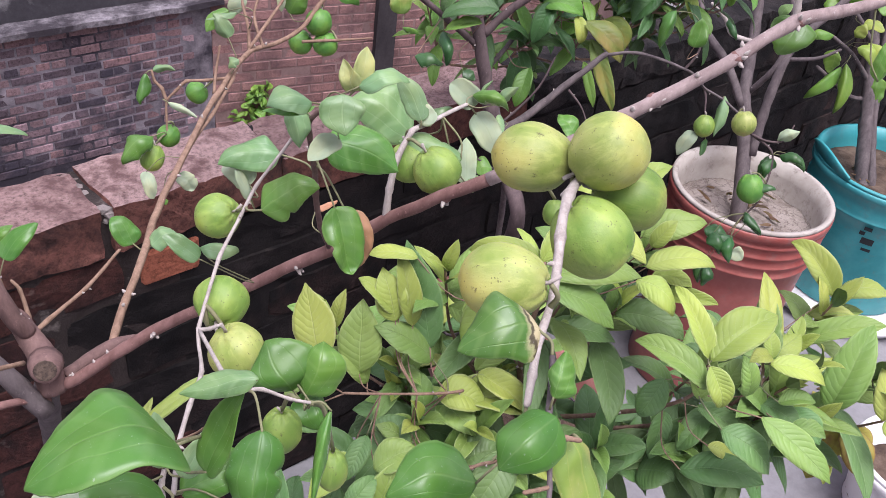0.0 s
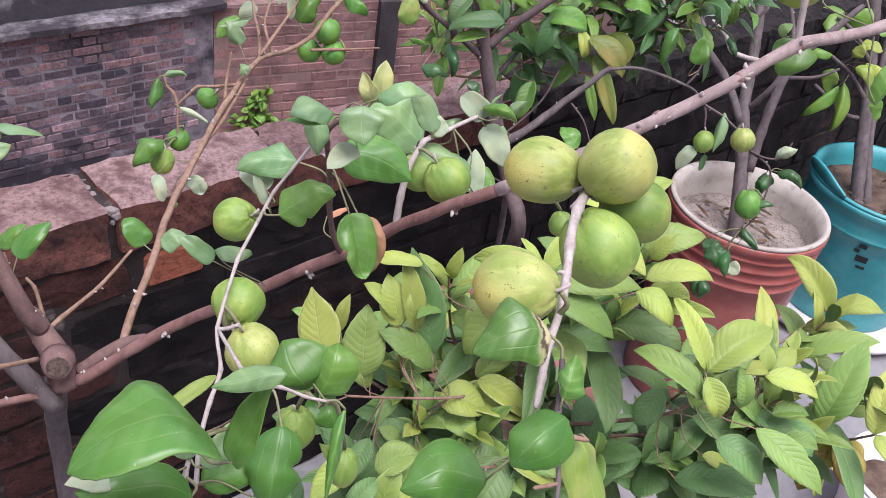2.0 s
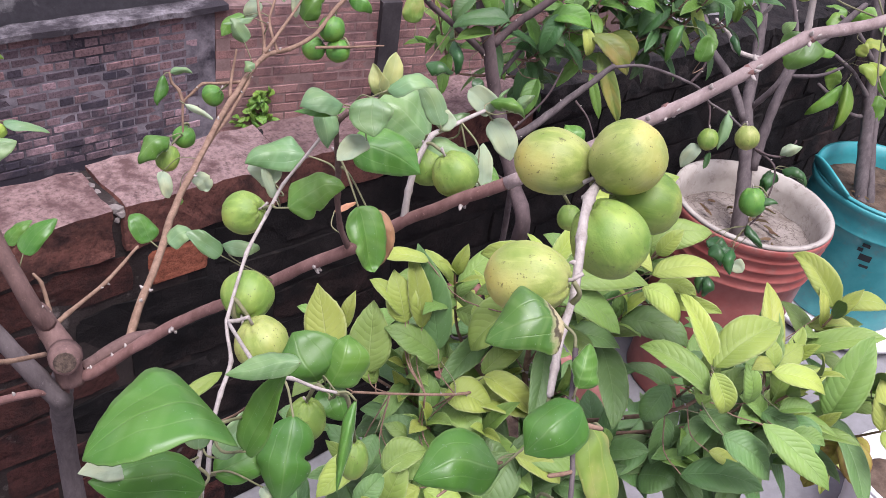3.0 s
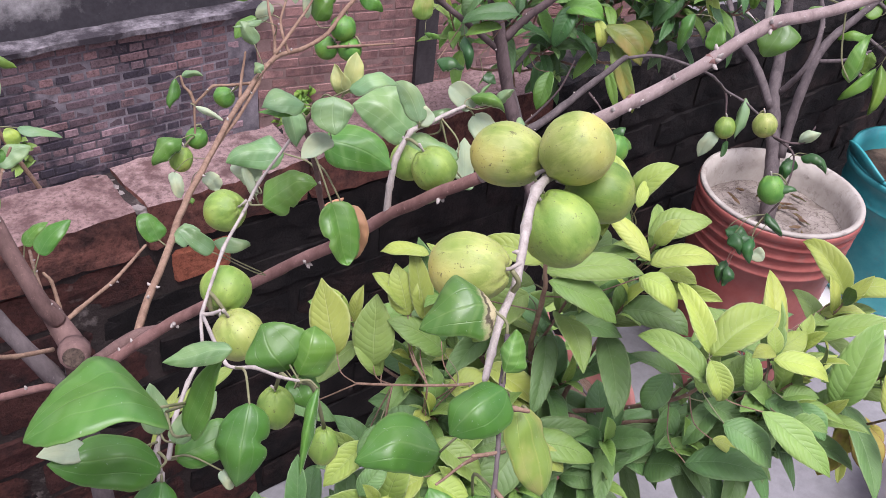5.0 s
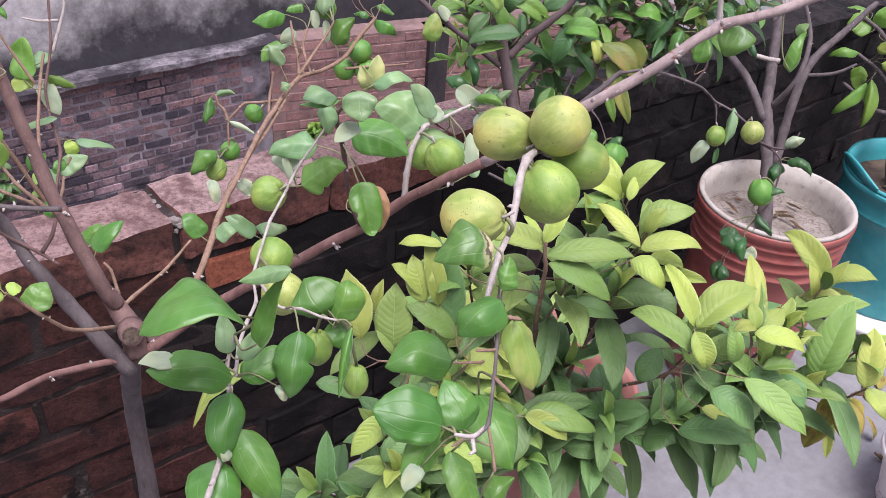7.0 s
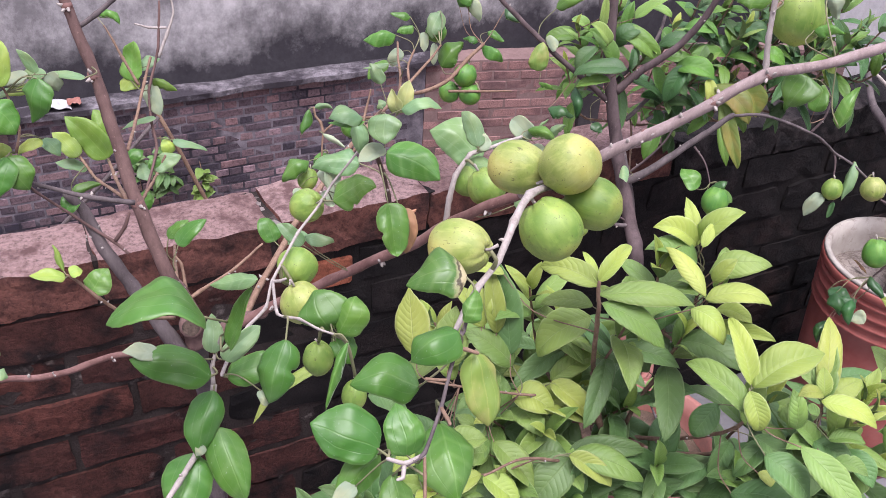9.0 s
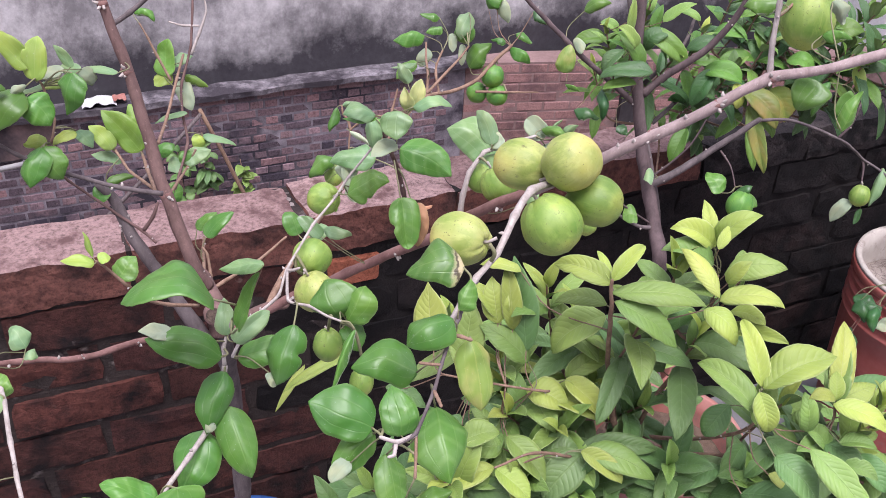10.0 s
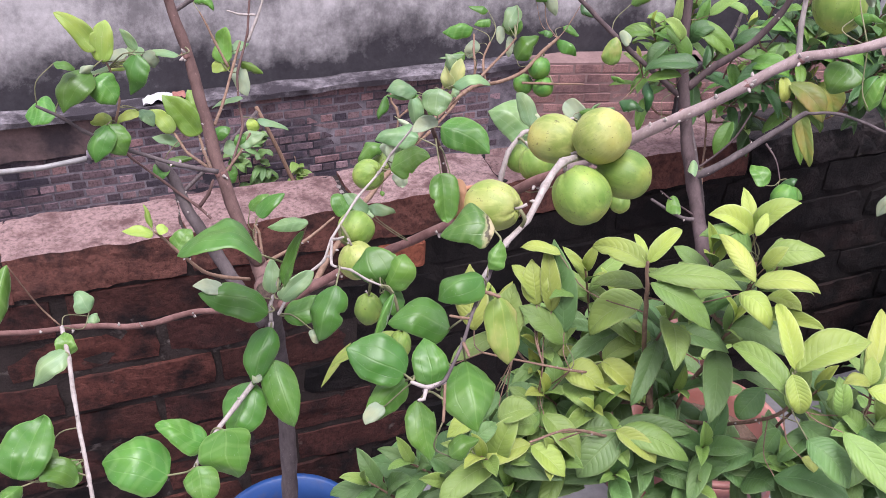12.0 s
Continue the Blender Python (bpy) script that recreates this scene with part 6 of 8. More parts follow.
# ---- guava shrub: stems ----
twig(guava, "trunk", "bark_tan", 0.0052, 0.0017, (0.505, -0.380, 0.140), (0.480, -0.400, 0.270), (0.225, -0.579, 0.537), (0.214, -0.568, 0.583), (0.181, -0.585, 0.665), (0.145, -0.618, 0.764), (0.135, -0.622, 0.812))
twig(guava, "stem", "bark_tan", 0.0029, 0.0020, (0.234, -0.593, 0.519), (0.241, -0.601, 0.591), (0.270, -0.606, 0.656), (0.298, -0.597, 0.708), (0.322, -0.572, 0.740))
twig(guava, "stem", "bark_tan", 0.0029, 0.0015, (0.232, -0.581, 0.527), (0.275, -0.646, 0.567), (0.269, -0.720, 0.658), (0.245, -0.738, 0.731))
twig(guava, "stem", "bark_tan", 0.0022, 0.0012, (0.231, -0.580, 0.527), (0.183, -0.564, 0.594), (0.094, -0.577, 0.643), (0.002, -0.537, 0.661))
twig(guava, "stem", "bark_tan", 0.0024, 0.0012, (0.244, -0.608, 0.501), (0.130, -0.632, 0.578), (0.057, -0.650, 0.632), (0.006, -0.659, 0.640))
twig(guava, "stem", "bark_tan", 0.0024, 0.0013, (0.248, -0.599, 0.510), (0.325, -0.715, 0.591), (0.351, -0.747, 0.656), (0.358, -0.740, 0.684))

# ---- guava shrub: leaves ----
leaf(guava, "guava_young", "arch", (0.142, -0.613, 0.800), (0.109, -0.561, 0.798), 0.032, (-0.649, -0.374, 0.663))
leaf(guava, "guava_young", "arch", (0.143, -0.611, 0.803), (0.148, -0.575, 0.814), 0.013, (-0.227, -0.251, 0.941))
leaf(guava, "guava_young", "fold", (0.143, -0.613, 0.805), (0.186, -0.599, 0.827), 0.025, (-0.287, -0.435, 0.853))
leaf(guava, "guava_mid", "arch", (0.144, -0.614, 0.790), (0.227, -0.662, 0.784), 0.037, (-0.103, -0.296, 0.950))
leaf(guava, "guava_mid", "arch", (0.144, -0.622, 0.785), (0.192, -0.668, 0.748), 0.041, (-0.104, -0.686, 0.720))
leaf(guava, "guava_mid", "arch", (0.156, -0.595, 0.758), (0.121, -0.554, 0.741), 0.027, (-0.482, -0.040, 0.875))
leaf(guava, "guava_mid", "arch", (0.173, -0.575, 0.724), (0.125, -0.560, 0.671), 0.056, (-0.733, -0.393, 0.555))
leaf(guava, "guava_mid", "fold", (0.229, -0.522, 0.634), (0.257, -0.548, 0.664), 0.030, (-0.813, -0.266, 0.517))
leaf(guava, "guava_old", "flat", (0.244, -0.502, 0.595), (0.256, -0.564, 0.580), 0.047, (-0.378, -0.293, 0.878))
leaf(guava, "guava_young", "fold", (0.314, -0.565, 0.775), (0.321, -0.524, 0.812), 0.023, (-0.463, -0.547, 0.698))
leaf(guava, "guava_young", "arch", (0.313, -0.564, 0.775), (0.268, -0.539, 0.793), 0.035, (-0.113, -0.692, 0.713))
leaf(guava, "guava_young", "arch", (0.318, -0.564, 0.776), (0.349, -0.587, 0.823), 0.034, (-0.853, -0.288, 0.436))
leaf(guava, "guava_young", "fold", (0.300, -0.585, 0.788), (0.330, -0.569, 0.805), 0.017, (-0.293, -0.359, 0.886))
leaf(guava, "guava_mid", "arch", (0.303, -0.580, 0.765), (0.250, -0.553, 0.776), 0.044, (-0.098, -0.531, 0.842))
leaf(guava, "guava_yellow", "arch", (0.261, -0.641, 0.773), (0.251, -0.580, 0.797), 0.028, (-0.432, -0.394, 0.811))
leaf(guava, "guava_young", "arch", (0.275, -0.633, 0.782), (0.293, -0.641, 0.810), 0.022, (-0.827, -0.348, 0.443))
leaf(guava, "guava_mid", "arch", (0.290, -0.612, 0.775), (0.341, -0.645, 0.792), 0.039, (-0.530, -0.475, 0.703))
leaf(guava, "guava_yellow", "arch", (0.260, -0.643, 0.771), (0.309, -0.684, 0.777), 0.037, (-0.367, -0.327, 0.871))
leaf(guava, "guava_young", "fold", (0.290, -0.634, 0.742), (0.305, -0.670, 0.746), 0.026, (-0.572, -0.138, 0.809))
leaf(guava, "guava_young", "arch", (0.232, -0.653, 0.774), (0.249, -0.690, 0.750), 0.037, (-0.338, -0.619, 0.709))
leaf(guava, "guava_young", "fold", (0.285, -0.639, 0.720), (0.316, -0.696, 0.737), 0.026, (-0.754, -0.237, 0.613))
leaf(guava, "guava_old", "arch", (0.255, -0.630, 0.705), (0.280, -0.692, 0.708), 0.042, (-0.516, -0.168, 0.840))
leaf(guava, "guava_old", "flat", (0.247, -0.604, 0.644), (0.227, -0.573, 0.688), 0.041, (-0.223, -0.843, 0.490))
leaf(guava, "guava_old", "flat", (0.243, -0.613, 0.715), (0.232, -0.607, 0.744), 0.049, (-0.225, -0.969, 0.107))
leaf(guava, "guava_young", "fold", (0.248, -0.735, 0.736), (0.263, -0.675, 0.769), 0.031, (-0.430, -0.352, 0.831))
leaf(guava, "guava_young", "fold", (0.247, -0.739, 0.737), (0.316, -0.752, 0.766), 0.050, (-0.422, -0.454, 0.784))
leaf(guava, "guava_mid", "arch", (0.232, -0.750, 0.720), (0.215, -0.680, 0.731), 0.036, (-0.444, -0.228, 0.866))
leaf(guava, "guava_young", "arch", (0.235, -0.745, 0.741), (0.237, -0.765, 0.707), 0.029, (-0.473, -0.775, 0.419))
leaf(guava, "guava_mid", "flat", (0.260, -0.736, 0.678), (0.283, -0.710, 0.732), 0.032, (-0.540, -0.645, 0.541))
leaf(guava, "guava_young", "fold", (0.348, -0.749, 0.696), (0.387, -0.696, 0.749), 0.034, (-0.427, -0.458, 0.780))
leaf(guava, "guava_mid", "fold", (0.341, -0.752, 0.693), (0.378, -0.708, 0.735), 0.033, (-0.490, -0.342, 0.802))
leaf(guava, "guava_young", "arch", (0.327, -0.760, 0.707), (0.367, -0.801, 0.691), 0.032, (-0.257, -0.561, 0.787))
leaf(guava, "guava_young", "fold", (0.332, -0.757, 0.709), (0.348, -0.736, 0.725), 0.020, (-0.456, -0.298, 0.839))
leaf(guava, "guava_young", "fold", (0.331, -0.755, 0.712), (0.301, -0.751, 0.716), 0.024, (0.072, -0.326, 0.942))
leaf(guava, "guava_mid", "arch", (0.302, -0.760, 0.678), (0.302, -0.743, 0.717), 0.025, (-0.490, -0.802, 0.341))
leaf(guava, "guava_young", "arch", (0.348, -0.751, 0.693), (0.391, -0.754, 0.706), 0.032, (-0.287, -0.327, 0.900))
leaf(guava, "guava_young", "fold", (0.097, -0.515, 0.680), (0.102, -0.478, 0.748), 0.030, (-0.364, -0.807, 0.465))
leaf(guava, "guava_old", "fold", (0.107, -0.532, 0.659), (0.110, -0.477, 0.752), 0.045, (-0.578, -0.390, 0.716), form=(30, 10, 12, -15, 0))
leaf(guava, "guava_mid", "arch", (0.109, -0.537, 0.646), (0.064, -0.497, 0.681), 0.042, (0.021, -0.633, 0.773))
leaf(guava, "guava_yellow", "flat", (0.088, -0.503, 0.692), (0.072, -0.475, 0.715), 0.022, (-0.077, -0.669, 0.740))
leaf(guava, "guava_young", "arch", (0.085, -0.501, 0.691), (0.065, -0.466, 0.719), 0.029, (-0.076, -0.650, 0.756))
leaf(guava, "guava_young", "arch", (0.111, -0.494, 0.743), (0.076, -0.461, 0.738), 0.027, (-0.322, -0.210, 0.923))
leaf(guava, "guava_young", "flat", (0.082, -0.506, 0.686), (0.086, -0.476, 0.730), 0.039, (-0.429, -0.513, 0.743), form=(60, 12, 10, -20, 0))
leaf(guava, "guava_young", "flat", (0.016, -0.481, 0.646), (0.026, -0.436, 0.711), 0.050, (-0.578, -0.390, 0.716), form=(35, 12, 14, -18, 0))
leaf(guava, "guava_mid", "flat", (0.052, -0.509, 0.622), (0.039, -0.471, 0.663), 0.037, (-0.178, -0.746, 0.641))
leaf(guava, "guava_mid", "arch", (0.146, -0.562, 0.632), (0.207, -0.561, 0.646), 0.030, (-0.184, -0.532, 0.827))
leaf(guava, "guava_yellow", "fold", (0.140, -0.570, 0.638), (0.165, -0.621, 0.614), 0.038, (-0.272, -0.510, 0.816))
leaf(guava, "guava_young", "fold", (0.095, -0.562, 0.629), (0.130, -0.599, 0.620), 0.044, (-0.261, -0.454, 0.852))
leaf(guava, "guava_old", "fold", (0.083, -0.546, 0.596), (0.119, -0.576, 0.594), 0.037, (-0.352, -0.489, 0.798))
leaf(guava, "guava_old", "flat", (0.258, -0.542, 0.602), (0.215, -0.562, 0.583), 0.043, (-0.237, -0.354, 0.905))
leaf(guava, "guava_old", "arch", (0.235, -0.568, 0.590), (0.200, -0.534, 0.599), 0.038, (-0.264, -0.484, 0.834))
leaf(guava, "guava_mid", "arch", (0.125, -0.640, 0.601), (0.189, -0.690, 0.579), 0.042, (-0.126, -0.535, 0.835))
leaf(guava, "guava_yellow", "fold", (0.119, -0.646, 0.606), (0.152, -0.681, 0.579), 0.033, (-0.084, -0.661, 0.746))
leaf(guava, "guava_old", "fold", (0.135, -0.627, 0.589), (0.211, -0.661, 0.587), 0.032, (-0.213, -0.539, 0.815))
leaf(guava, "guava_old", "flat", (0.131, -0.637, 0.591), (0.078, -0.649, 0.549), 0.050, (-0.503, -0.431, 0.749))
leaf(guava, "guava_young", "fold", (0.036, -0.608, 0.576), (-0.032, -0.602, 0.553), 0.037, (-0.327, -0.277, 0.903))
leaf(guava, "guava_young", "fold", (0.034, -0.616, 0.582), (0.058, -0.654, 0.563), 0.041, (-0.160, -0.532, 0.831))
leaf(guava, "guava_mid", "fold", (0.058, -0.592, 0.600), (0.081, -0.643, 0.571), 0.039, (-0.195, -0.562, 0.804))
leaf(guava, "guava_mid", "arch", (0.054, -0.593, 0.584), (0.019, -0.581, 0.577), 0.036, (-0.273, -0.283, 0.920))
leaf(guava, "guava_old", "flat", (0.244, -0.616, 0.621), (0.273, -0.653, 0.647), 0.035, (-0.702, -0.073, 0.708))
leaf(guava, "guava_old", "arch", (0.250, -0.703, 0.682), (0.233, -0.700, 0.639), 0.034, (-0.858, -0.404, 0.316))
leaf(guava, "guava_old", "flat", (0.085, -0.611, 0.573), (0.130, -0.630, 0.585), 0.056, (-0.362, -0.354, 0.863))
leaf(guava, "guava_old", "flat", (0.031, -0.560, 0.588), (0.066, -0.556, 0.607), 0.049, (-0.398, -0.450, 0.800))
leaf(guava, "guava_mid", "fold", (0.003, -0.588, 0.607), (0.045, -0.599, 0.616), 0.041, (-0.295, -0.404, 0.866))
leaf(guava, "guava_young", "arch", (0.544, -0.719, 0.663), (0.542, -0.652, 0.696), 0.039, (-0.602, -0.360, 0.713))
leaf(guava, "guava_young", "arch", (0.561, -0.716, 0.653), (0.586, -0.763, 0.674), 0.037, (-0.601, 0.034, 0.799))
leaf(guava, "guava_yellow", "arch", (0.524, -0.710, 0.638), (0.546, -0.756, 0.651), 0.028, (-0.704, -0.135, 0.698))
leaf(guava, "guava_mid", "fold", (0.477, -0.729, 0.635), (0.524, -0.789, 0.680), 0.038, (-0.755, -0.103, 0.647))
leaf(guava, "guava_mid", "fold", (0.416, -0.802, 0.630), (0.468, -0.790, 0.707), 0.054, (-0.795, -0.185, 0.578))
leaf(guava, "guava_old", "flat", (0.256, -0.747, 0.591), (0.294, -0.813, 0.608), 0.046, (-0.522, -0.073, 0.850))
leaf(guava, "guava_old", "flat", (0.266, -0.702, 0.537), (0.272, -0.741, 0.556), 0.062, (-0.579, 0.281, 0.766))
leaf(guava, "guava_old", "flat", (0.259, -0.767, 0.666), (0.277, -0.816, 0.640), 0.044, (-0.403, -0.543, 0.737))
leaf(guava, "guava_mid", "flat", (0.274, -0.790, 0.694), (0.292, -0.863, 0.663), 0.036, (-0.572, -0.430, 0.698))
leaf(guava, "guava_mid", "fold", (0.306, -0.807, 0.676), (0.325, -0.833, 0.674), 0.025, (-0.397, -0.343, 0.852))
leaf(guava, "guava_yellow", "flat", (0.275, -0.756, 0.622), (0.299, -0.783, 0.607), 0.020, (-0.197, -0.594, 0.780))
leaf(guava, "guava_mid", "flat", (0.043, -0.505, 0.637), (0.066, -0.474, 0.699), 0.052, (-0.429, -0.513, 0.743), form=(40, 10, 12, -18, 0))
leaf(guava, "guava_young", "fold", (0.118, -0.562, 0.614), (0.163, -0.621, 0.610), 0.049, (-0.439, -0.402, 0.804))
leaf(guava, "guava_mid", "fold", (0.109, -0.554, 0.604), (0.110, -0.607, 0.599), 0.044, (-0.376, -0.084, 0.923))
leaf(guava, "guava_old", "flat", (0.077, -0.556, 0.587), (0.007, -0.558, 0.545), 0.049, (-0.478, -0.333, 0.813))
leaf(guava, "guava_mid", "flat", (0.061, -0.580, 0.591), (0.008, -0.584, 0.555), 0.042, (-0.521, -0.332, 0.786))
leaf(guava, "guava_young", "fold", (0.010, -0.548, 0.583), (-0.041, -0.551, 0.554), 0.037, (-0.467, -0.233, 0.853))

# ---- guava shrub: leafy shoot ends ----
whorl(guava, "lime", (0.142, -0.502, 0.722), (-0.226, -0.014, 0.990), 0.075, 4)
whorl(guava, "green", (0.170, -0.532, 0.692), (-0.360, -0.067, 0.985), 0.08, 4)
whorl(guava, "green", (0.199, -0.609, 0.743), (0.101, -0.259, 1.010), 0.08, 5)
whorl(guava, "lime", (0.264, -0.566, 0.764), (-0.134, -0.053, 0.995), 0.07, 4)
whorl(guava, "green", (0.323, -0.606, 0.756), (0.235, -0.206, 1.015), 0.075, 5)
whorl(guava, "green", (0.261, -0.626, 0.708), (-0.032, -0.311, 1.005), 0.08, 4)
whorl(guava, "green", (0.088, -0.507, 0.627), (-0.493, -0.119, 0.980), 0.075, 4)
whorl(guava, "green", (0.187, -0.557, 0.595), (-0.157, -0.584, 0.805), 0.08, 5)
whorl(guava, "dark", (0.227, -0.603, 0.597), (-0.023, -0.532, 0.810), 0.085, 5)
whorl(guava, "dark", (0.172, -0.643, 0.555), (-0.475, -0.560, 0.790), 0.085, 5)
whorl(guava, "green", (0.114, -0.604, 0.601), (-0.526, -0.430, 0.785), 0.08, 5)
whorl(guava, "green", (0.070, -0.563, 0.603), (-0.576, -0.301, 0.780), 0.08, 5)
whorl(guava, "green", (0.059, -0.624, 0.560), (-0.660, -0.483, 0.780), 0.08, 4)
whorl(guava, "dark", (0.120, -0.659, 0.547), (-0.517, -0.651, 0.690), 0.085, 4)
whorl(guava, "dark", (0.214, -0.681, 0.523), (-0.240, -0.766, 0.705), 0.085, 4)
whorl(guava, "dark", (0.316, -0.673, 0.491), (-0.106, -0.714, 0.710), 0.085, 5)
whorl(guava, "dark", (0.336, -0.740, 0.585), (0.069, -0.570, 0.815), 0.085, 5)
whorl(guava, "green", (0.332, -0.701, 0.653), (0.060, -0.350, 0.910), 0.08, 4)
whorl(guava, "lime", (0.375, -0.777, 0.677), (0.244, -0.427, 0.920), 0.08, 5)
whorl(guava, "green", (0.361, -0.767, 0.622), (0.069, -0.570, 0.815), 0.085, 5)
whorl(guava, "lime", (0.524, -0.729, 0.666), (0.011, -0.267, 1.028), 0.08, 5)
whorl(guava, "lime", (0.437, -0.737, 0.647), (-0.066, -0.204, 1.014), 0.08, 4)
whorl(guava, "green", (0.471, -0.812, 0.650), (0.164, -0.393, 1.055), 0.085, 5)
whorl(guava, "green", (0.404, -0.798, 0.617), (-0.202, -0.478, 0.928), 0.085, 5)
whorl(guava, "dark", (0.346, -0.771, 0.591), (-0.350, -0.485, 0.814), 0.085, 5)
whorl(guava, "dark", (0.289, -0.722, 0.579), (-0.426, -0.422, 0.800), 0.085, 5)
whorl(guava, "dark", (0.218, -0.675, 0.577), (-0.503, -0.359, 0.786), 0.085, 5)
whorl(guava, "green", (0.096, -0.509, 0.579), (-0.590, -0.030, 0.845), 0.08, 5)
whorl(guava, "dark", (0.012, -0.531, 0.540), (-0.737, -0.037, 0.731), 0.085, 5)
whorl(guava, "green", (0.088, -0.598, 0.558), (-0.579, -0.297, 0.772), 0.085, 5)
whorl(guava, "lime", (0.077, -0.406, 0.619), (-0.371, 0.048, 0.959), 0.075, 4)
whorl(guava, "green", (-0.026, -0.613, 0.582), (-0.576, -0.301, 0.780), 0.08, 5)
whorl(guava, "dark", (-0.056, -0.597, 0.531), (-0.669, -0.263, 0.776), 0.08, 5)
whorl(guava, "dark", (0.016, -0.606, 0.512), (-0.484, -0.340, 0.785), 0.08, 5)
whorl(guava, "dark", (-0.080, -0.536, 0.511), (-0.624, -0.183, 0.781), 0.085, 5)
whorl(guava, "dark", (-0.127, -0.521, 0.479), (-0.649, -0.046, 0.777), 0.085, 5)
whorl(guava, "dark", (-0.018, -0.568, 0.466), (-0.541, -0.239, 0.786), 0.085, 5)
leaf(guava, "guava_yellow", "arch", (0.454, -0.843, 0.627), (0.487, -0.815, 0.679), 0.040, (-0.754, -0.245, 0.609))
leaf(guava, "guava_yellow", "arch", (0.455, -0.845, 0.627), (0.446, -0.879, 0.610), 0.033, (-0.597, -0.239, 0.766))
leaf(guava, "dry", "arch", (0.496, -0.808, 0.559), (0.475, -0.848, 0.525), 0.044, (-0.571, -0.330, 0.752))
leaf(guava, "dry", "fold", (0.495, -0.806, 0.558), (0.471, -0.812, 0.528), 0.031, (-0.745, -0.173, 0.644))
leaf(guava, "dry", "arch", (0.512, -0.809, 0.545), (0.508, -0.836, 0.535), 0.029, (-0.554, -0.231, 0.800))
leaf(guava, "dry", "fold", (0.489, -0.807, 0.520), (0.462, -0.805, 0.490), 0.030, (-0.724, 0.140, 0.675))
twig(guava, "stem", "bark_tan", 0.0020, 0.0013, (0.458, -0.769, 0.588), (0.475, -0.795, 0.569), (0.496, -0.809, 0.558), (0.462, -0.842, 0.620))

# ---- slender jujube behind, against the parapet ----
twig(back_jujube, "trunk", "bark_dusk", 0.0129, 0.0076, (0.600, -0.150, 0.100), (0.600, -0.160, 0.250), (0.496, -0.285, 0.511), (0.504, -0.243, 0.569), (0.506, -0.191, 0.643), (0.504, -0.153, 0.724), (0.502, -0.126, 0.798), (0.508, -0.104, 0.887), (0.505, -0.089, 0.959))
twig(back_jujube, "limb", "bark_dusk", 0.0046, 0.0032, (0.503, -0.147, 0.731), (0.465, -0.128, 0.765), (0.421, -0.105, 0.803), (0.383, -0.075, 0.841), (0.344, -0.047, 0.882), (0.316, -0.031, 0.917))
twig(back_jujube, "limb", "bark_dusk", 0.0063, 0.0045, (0.510, -0.144, 0.748), (0.537, -0.160, 0.784), (0.575, -0.186, 0.827), (0.601, -0.202, 0.874), (0.613, -0.210, 0.913), (0.618, -0.214, 0.951))
twig(back_jujube, "limb", "bark_grey", 0.0074, 0.0042, (0.506, -0.206, 0.620), (0.540, -0.220, 0.642), (0.601, -0.232, 0.684), (0.655, -0.254, 0.735))
twig(back_jujube, "twig", "bark_grey", 0.0026, 0.0018, (0.654, -0.253, 0.734), (0.690, -0.286, 0.743), (0.731, -0.341, 0.733), (0.765, -0.345, 0.712), (0.799, -0.344, 0.687), (0.811, -0.369, 0.679), (0.819, -0.397, 0.667))
twig(back_jujube, "twig", "bark_dusk", 0.0020, 0.0014, (0.730, -0.340, 0.732), (0.746, -0.344, 0.756), (0.756, -0.339, 0.784))
twig(back_jujube, "twig", "bark_dusk", 0.0020, 0.0013, (0.507, -0.202, 0.628), (0.533, -0.216, 0.661), (0.554, -0.227, 0.694), (0.571, -0.231, 0.737))
twig(back_jujube, "twig", "bark_dusk", 0.0017, 0.0010, (0.607, -0.239, 0.682), (0.609, -0.268, 0.666), (0.603, -0.292, 0.646))
twig(back_jujube, "twig", "bark_grey", 0.0037, 0.0022, (0.504, -0.246, 0.565), (0.471, -0.242, 0.574), (0.429, -0.218, 0.600))
twig(back_jujube, "twig", "bark_dusk", 0.0017, 0.0013, (0.502, -0.242, 0.568), (0.462, -0.232, 0.597), (0.442, -0.219, 0.613))
twig(back_jujube, "twig", "bark_dusk", 0.0020, 0.0013, (0.799, -0.342, 0.686), (0.798, -0.350, 0.673), (0.793, -0.359, 0.654))
twig(back_jujube, "twig", "bark_dusk", 0.0020, 0.0013, (0.822, -0.427, 0.645), (0.839, -0.445, 0.638), (0.851, -0.465, 0.645), (0.863, -0.467, 0.668))
twig(back_jujube, "twig", "bark_dusk", 0.0020, 0.0013, (0.819, -0.397, 0.667), (0.831, -0.423, 0.641), (0.839, -0.463, 0.623), (0.815, -0.480, 0.567), (0.798, -0.477, 0.539))
fruit(back_jujube, "green", (0.788, -0.367, 0.638), 0.0312, 0.0349, (0.314, 0.306, 0.899))
fruit(back_jujube, "ripe", (0.820, -0.411, 0.656), 0.0367, 0.0386, (0.187, 0.422, 0.887))
fruit(back_jujube, "deep", (0.802, -0.466, 0.576), 0.0404, 0.0459, (0.187, 0.422, 0.887))
fruit(back_jujube, "deep", (0.597, -0.316, 0.629), 0.0401, 0.0456, (0.417, 0.237, 0.877))
leaf(back_jujube, "deep", "roll", (0.836, -0.475, 0.630), (0.848, -0.510, 0.626), 0.050, (-0.594, -0.294, 0.749))
leaf(back_jujube, "deep", "roll", (0.838, -0.466, 0.619), (0.822, -0.467, 0.588), 0.043, (-0.841, -0.291, 0.456))
leaf(back_jujube, "deep", "roll", (0.803, -0.462, 0.581), (0.820, -0.499, 0.583), 0.055, (-0.594, -0.236, 0.769))
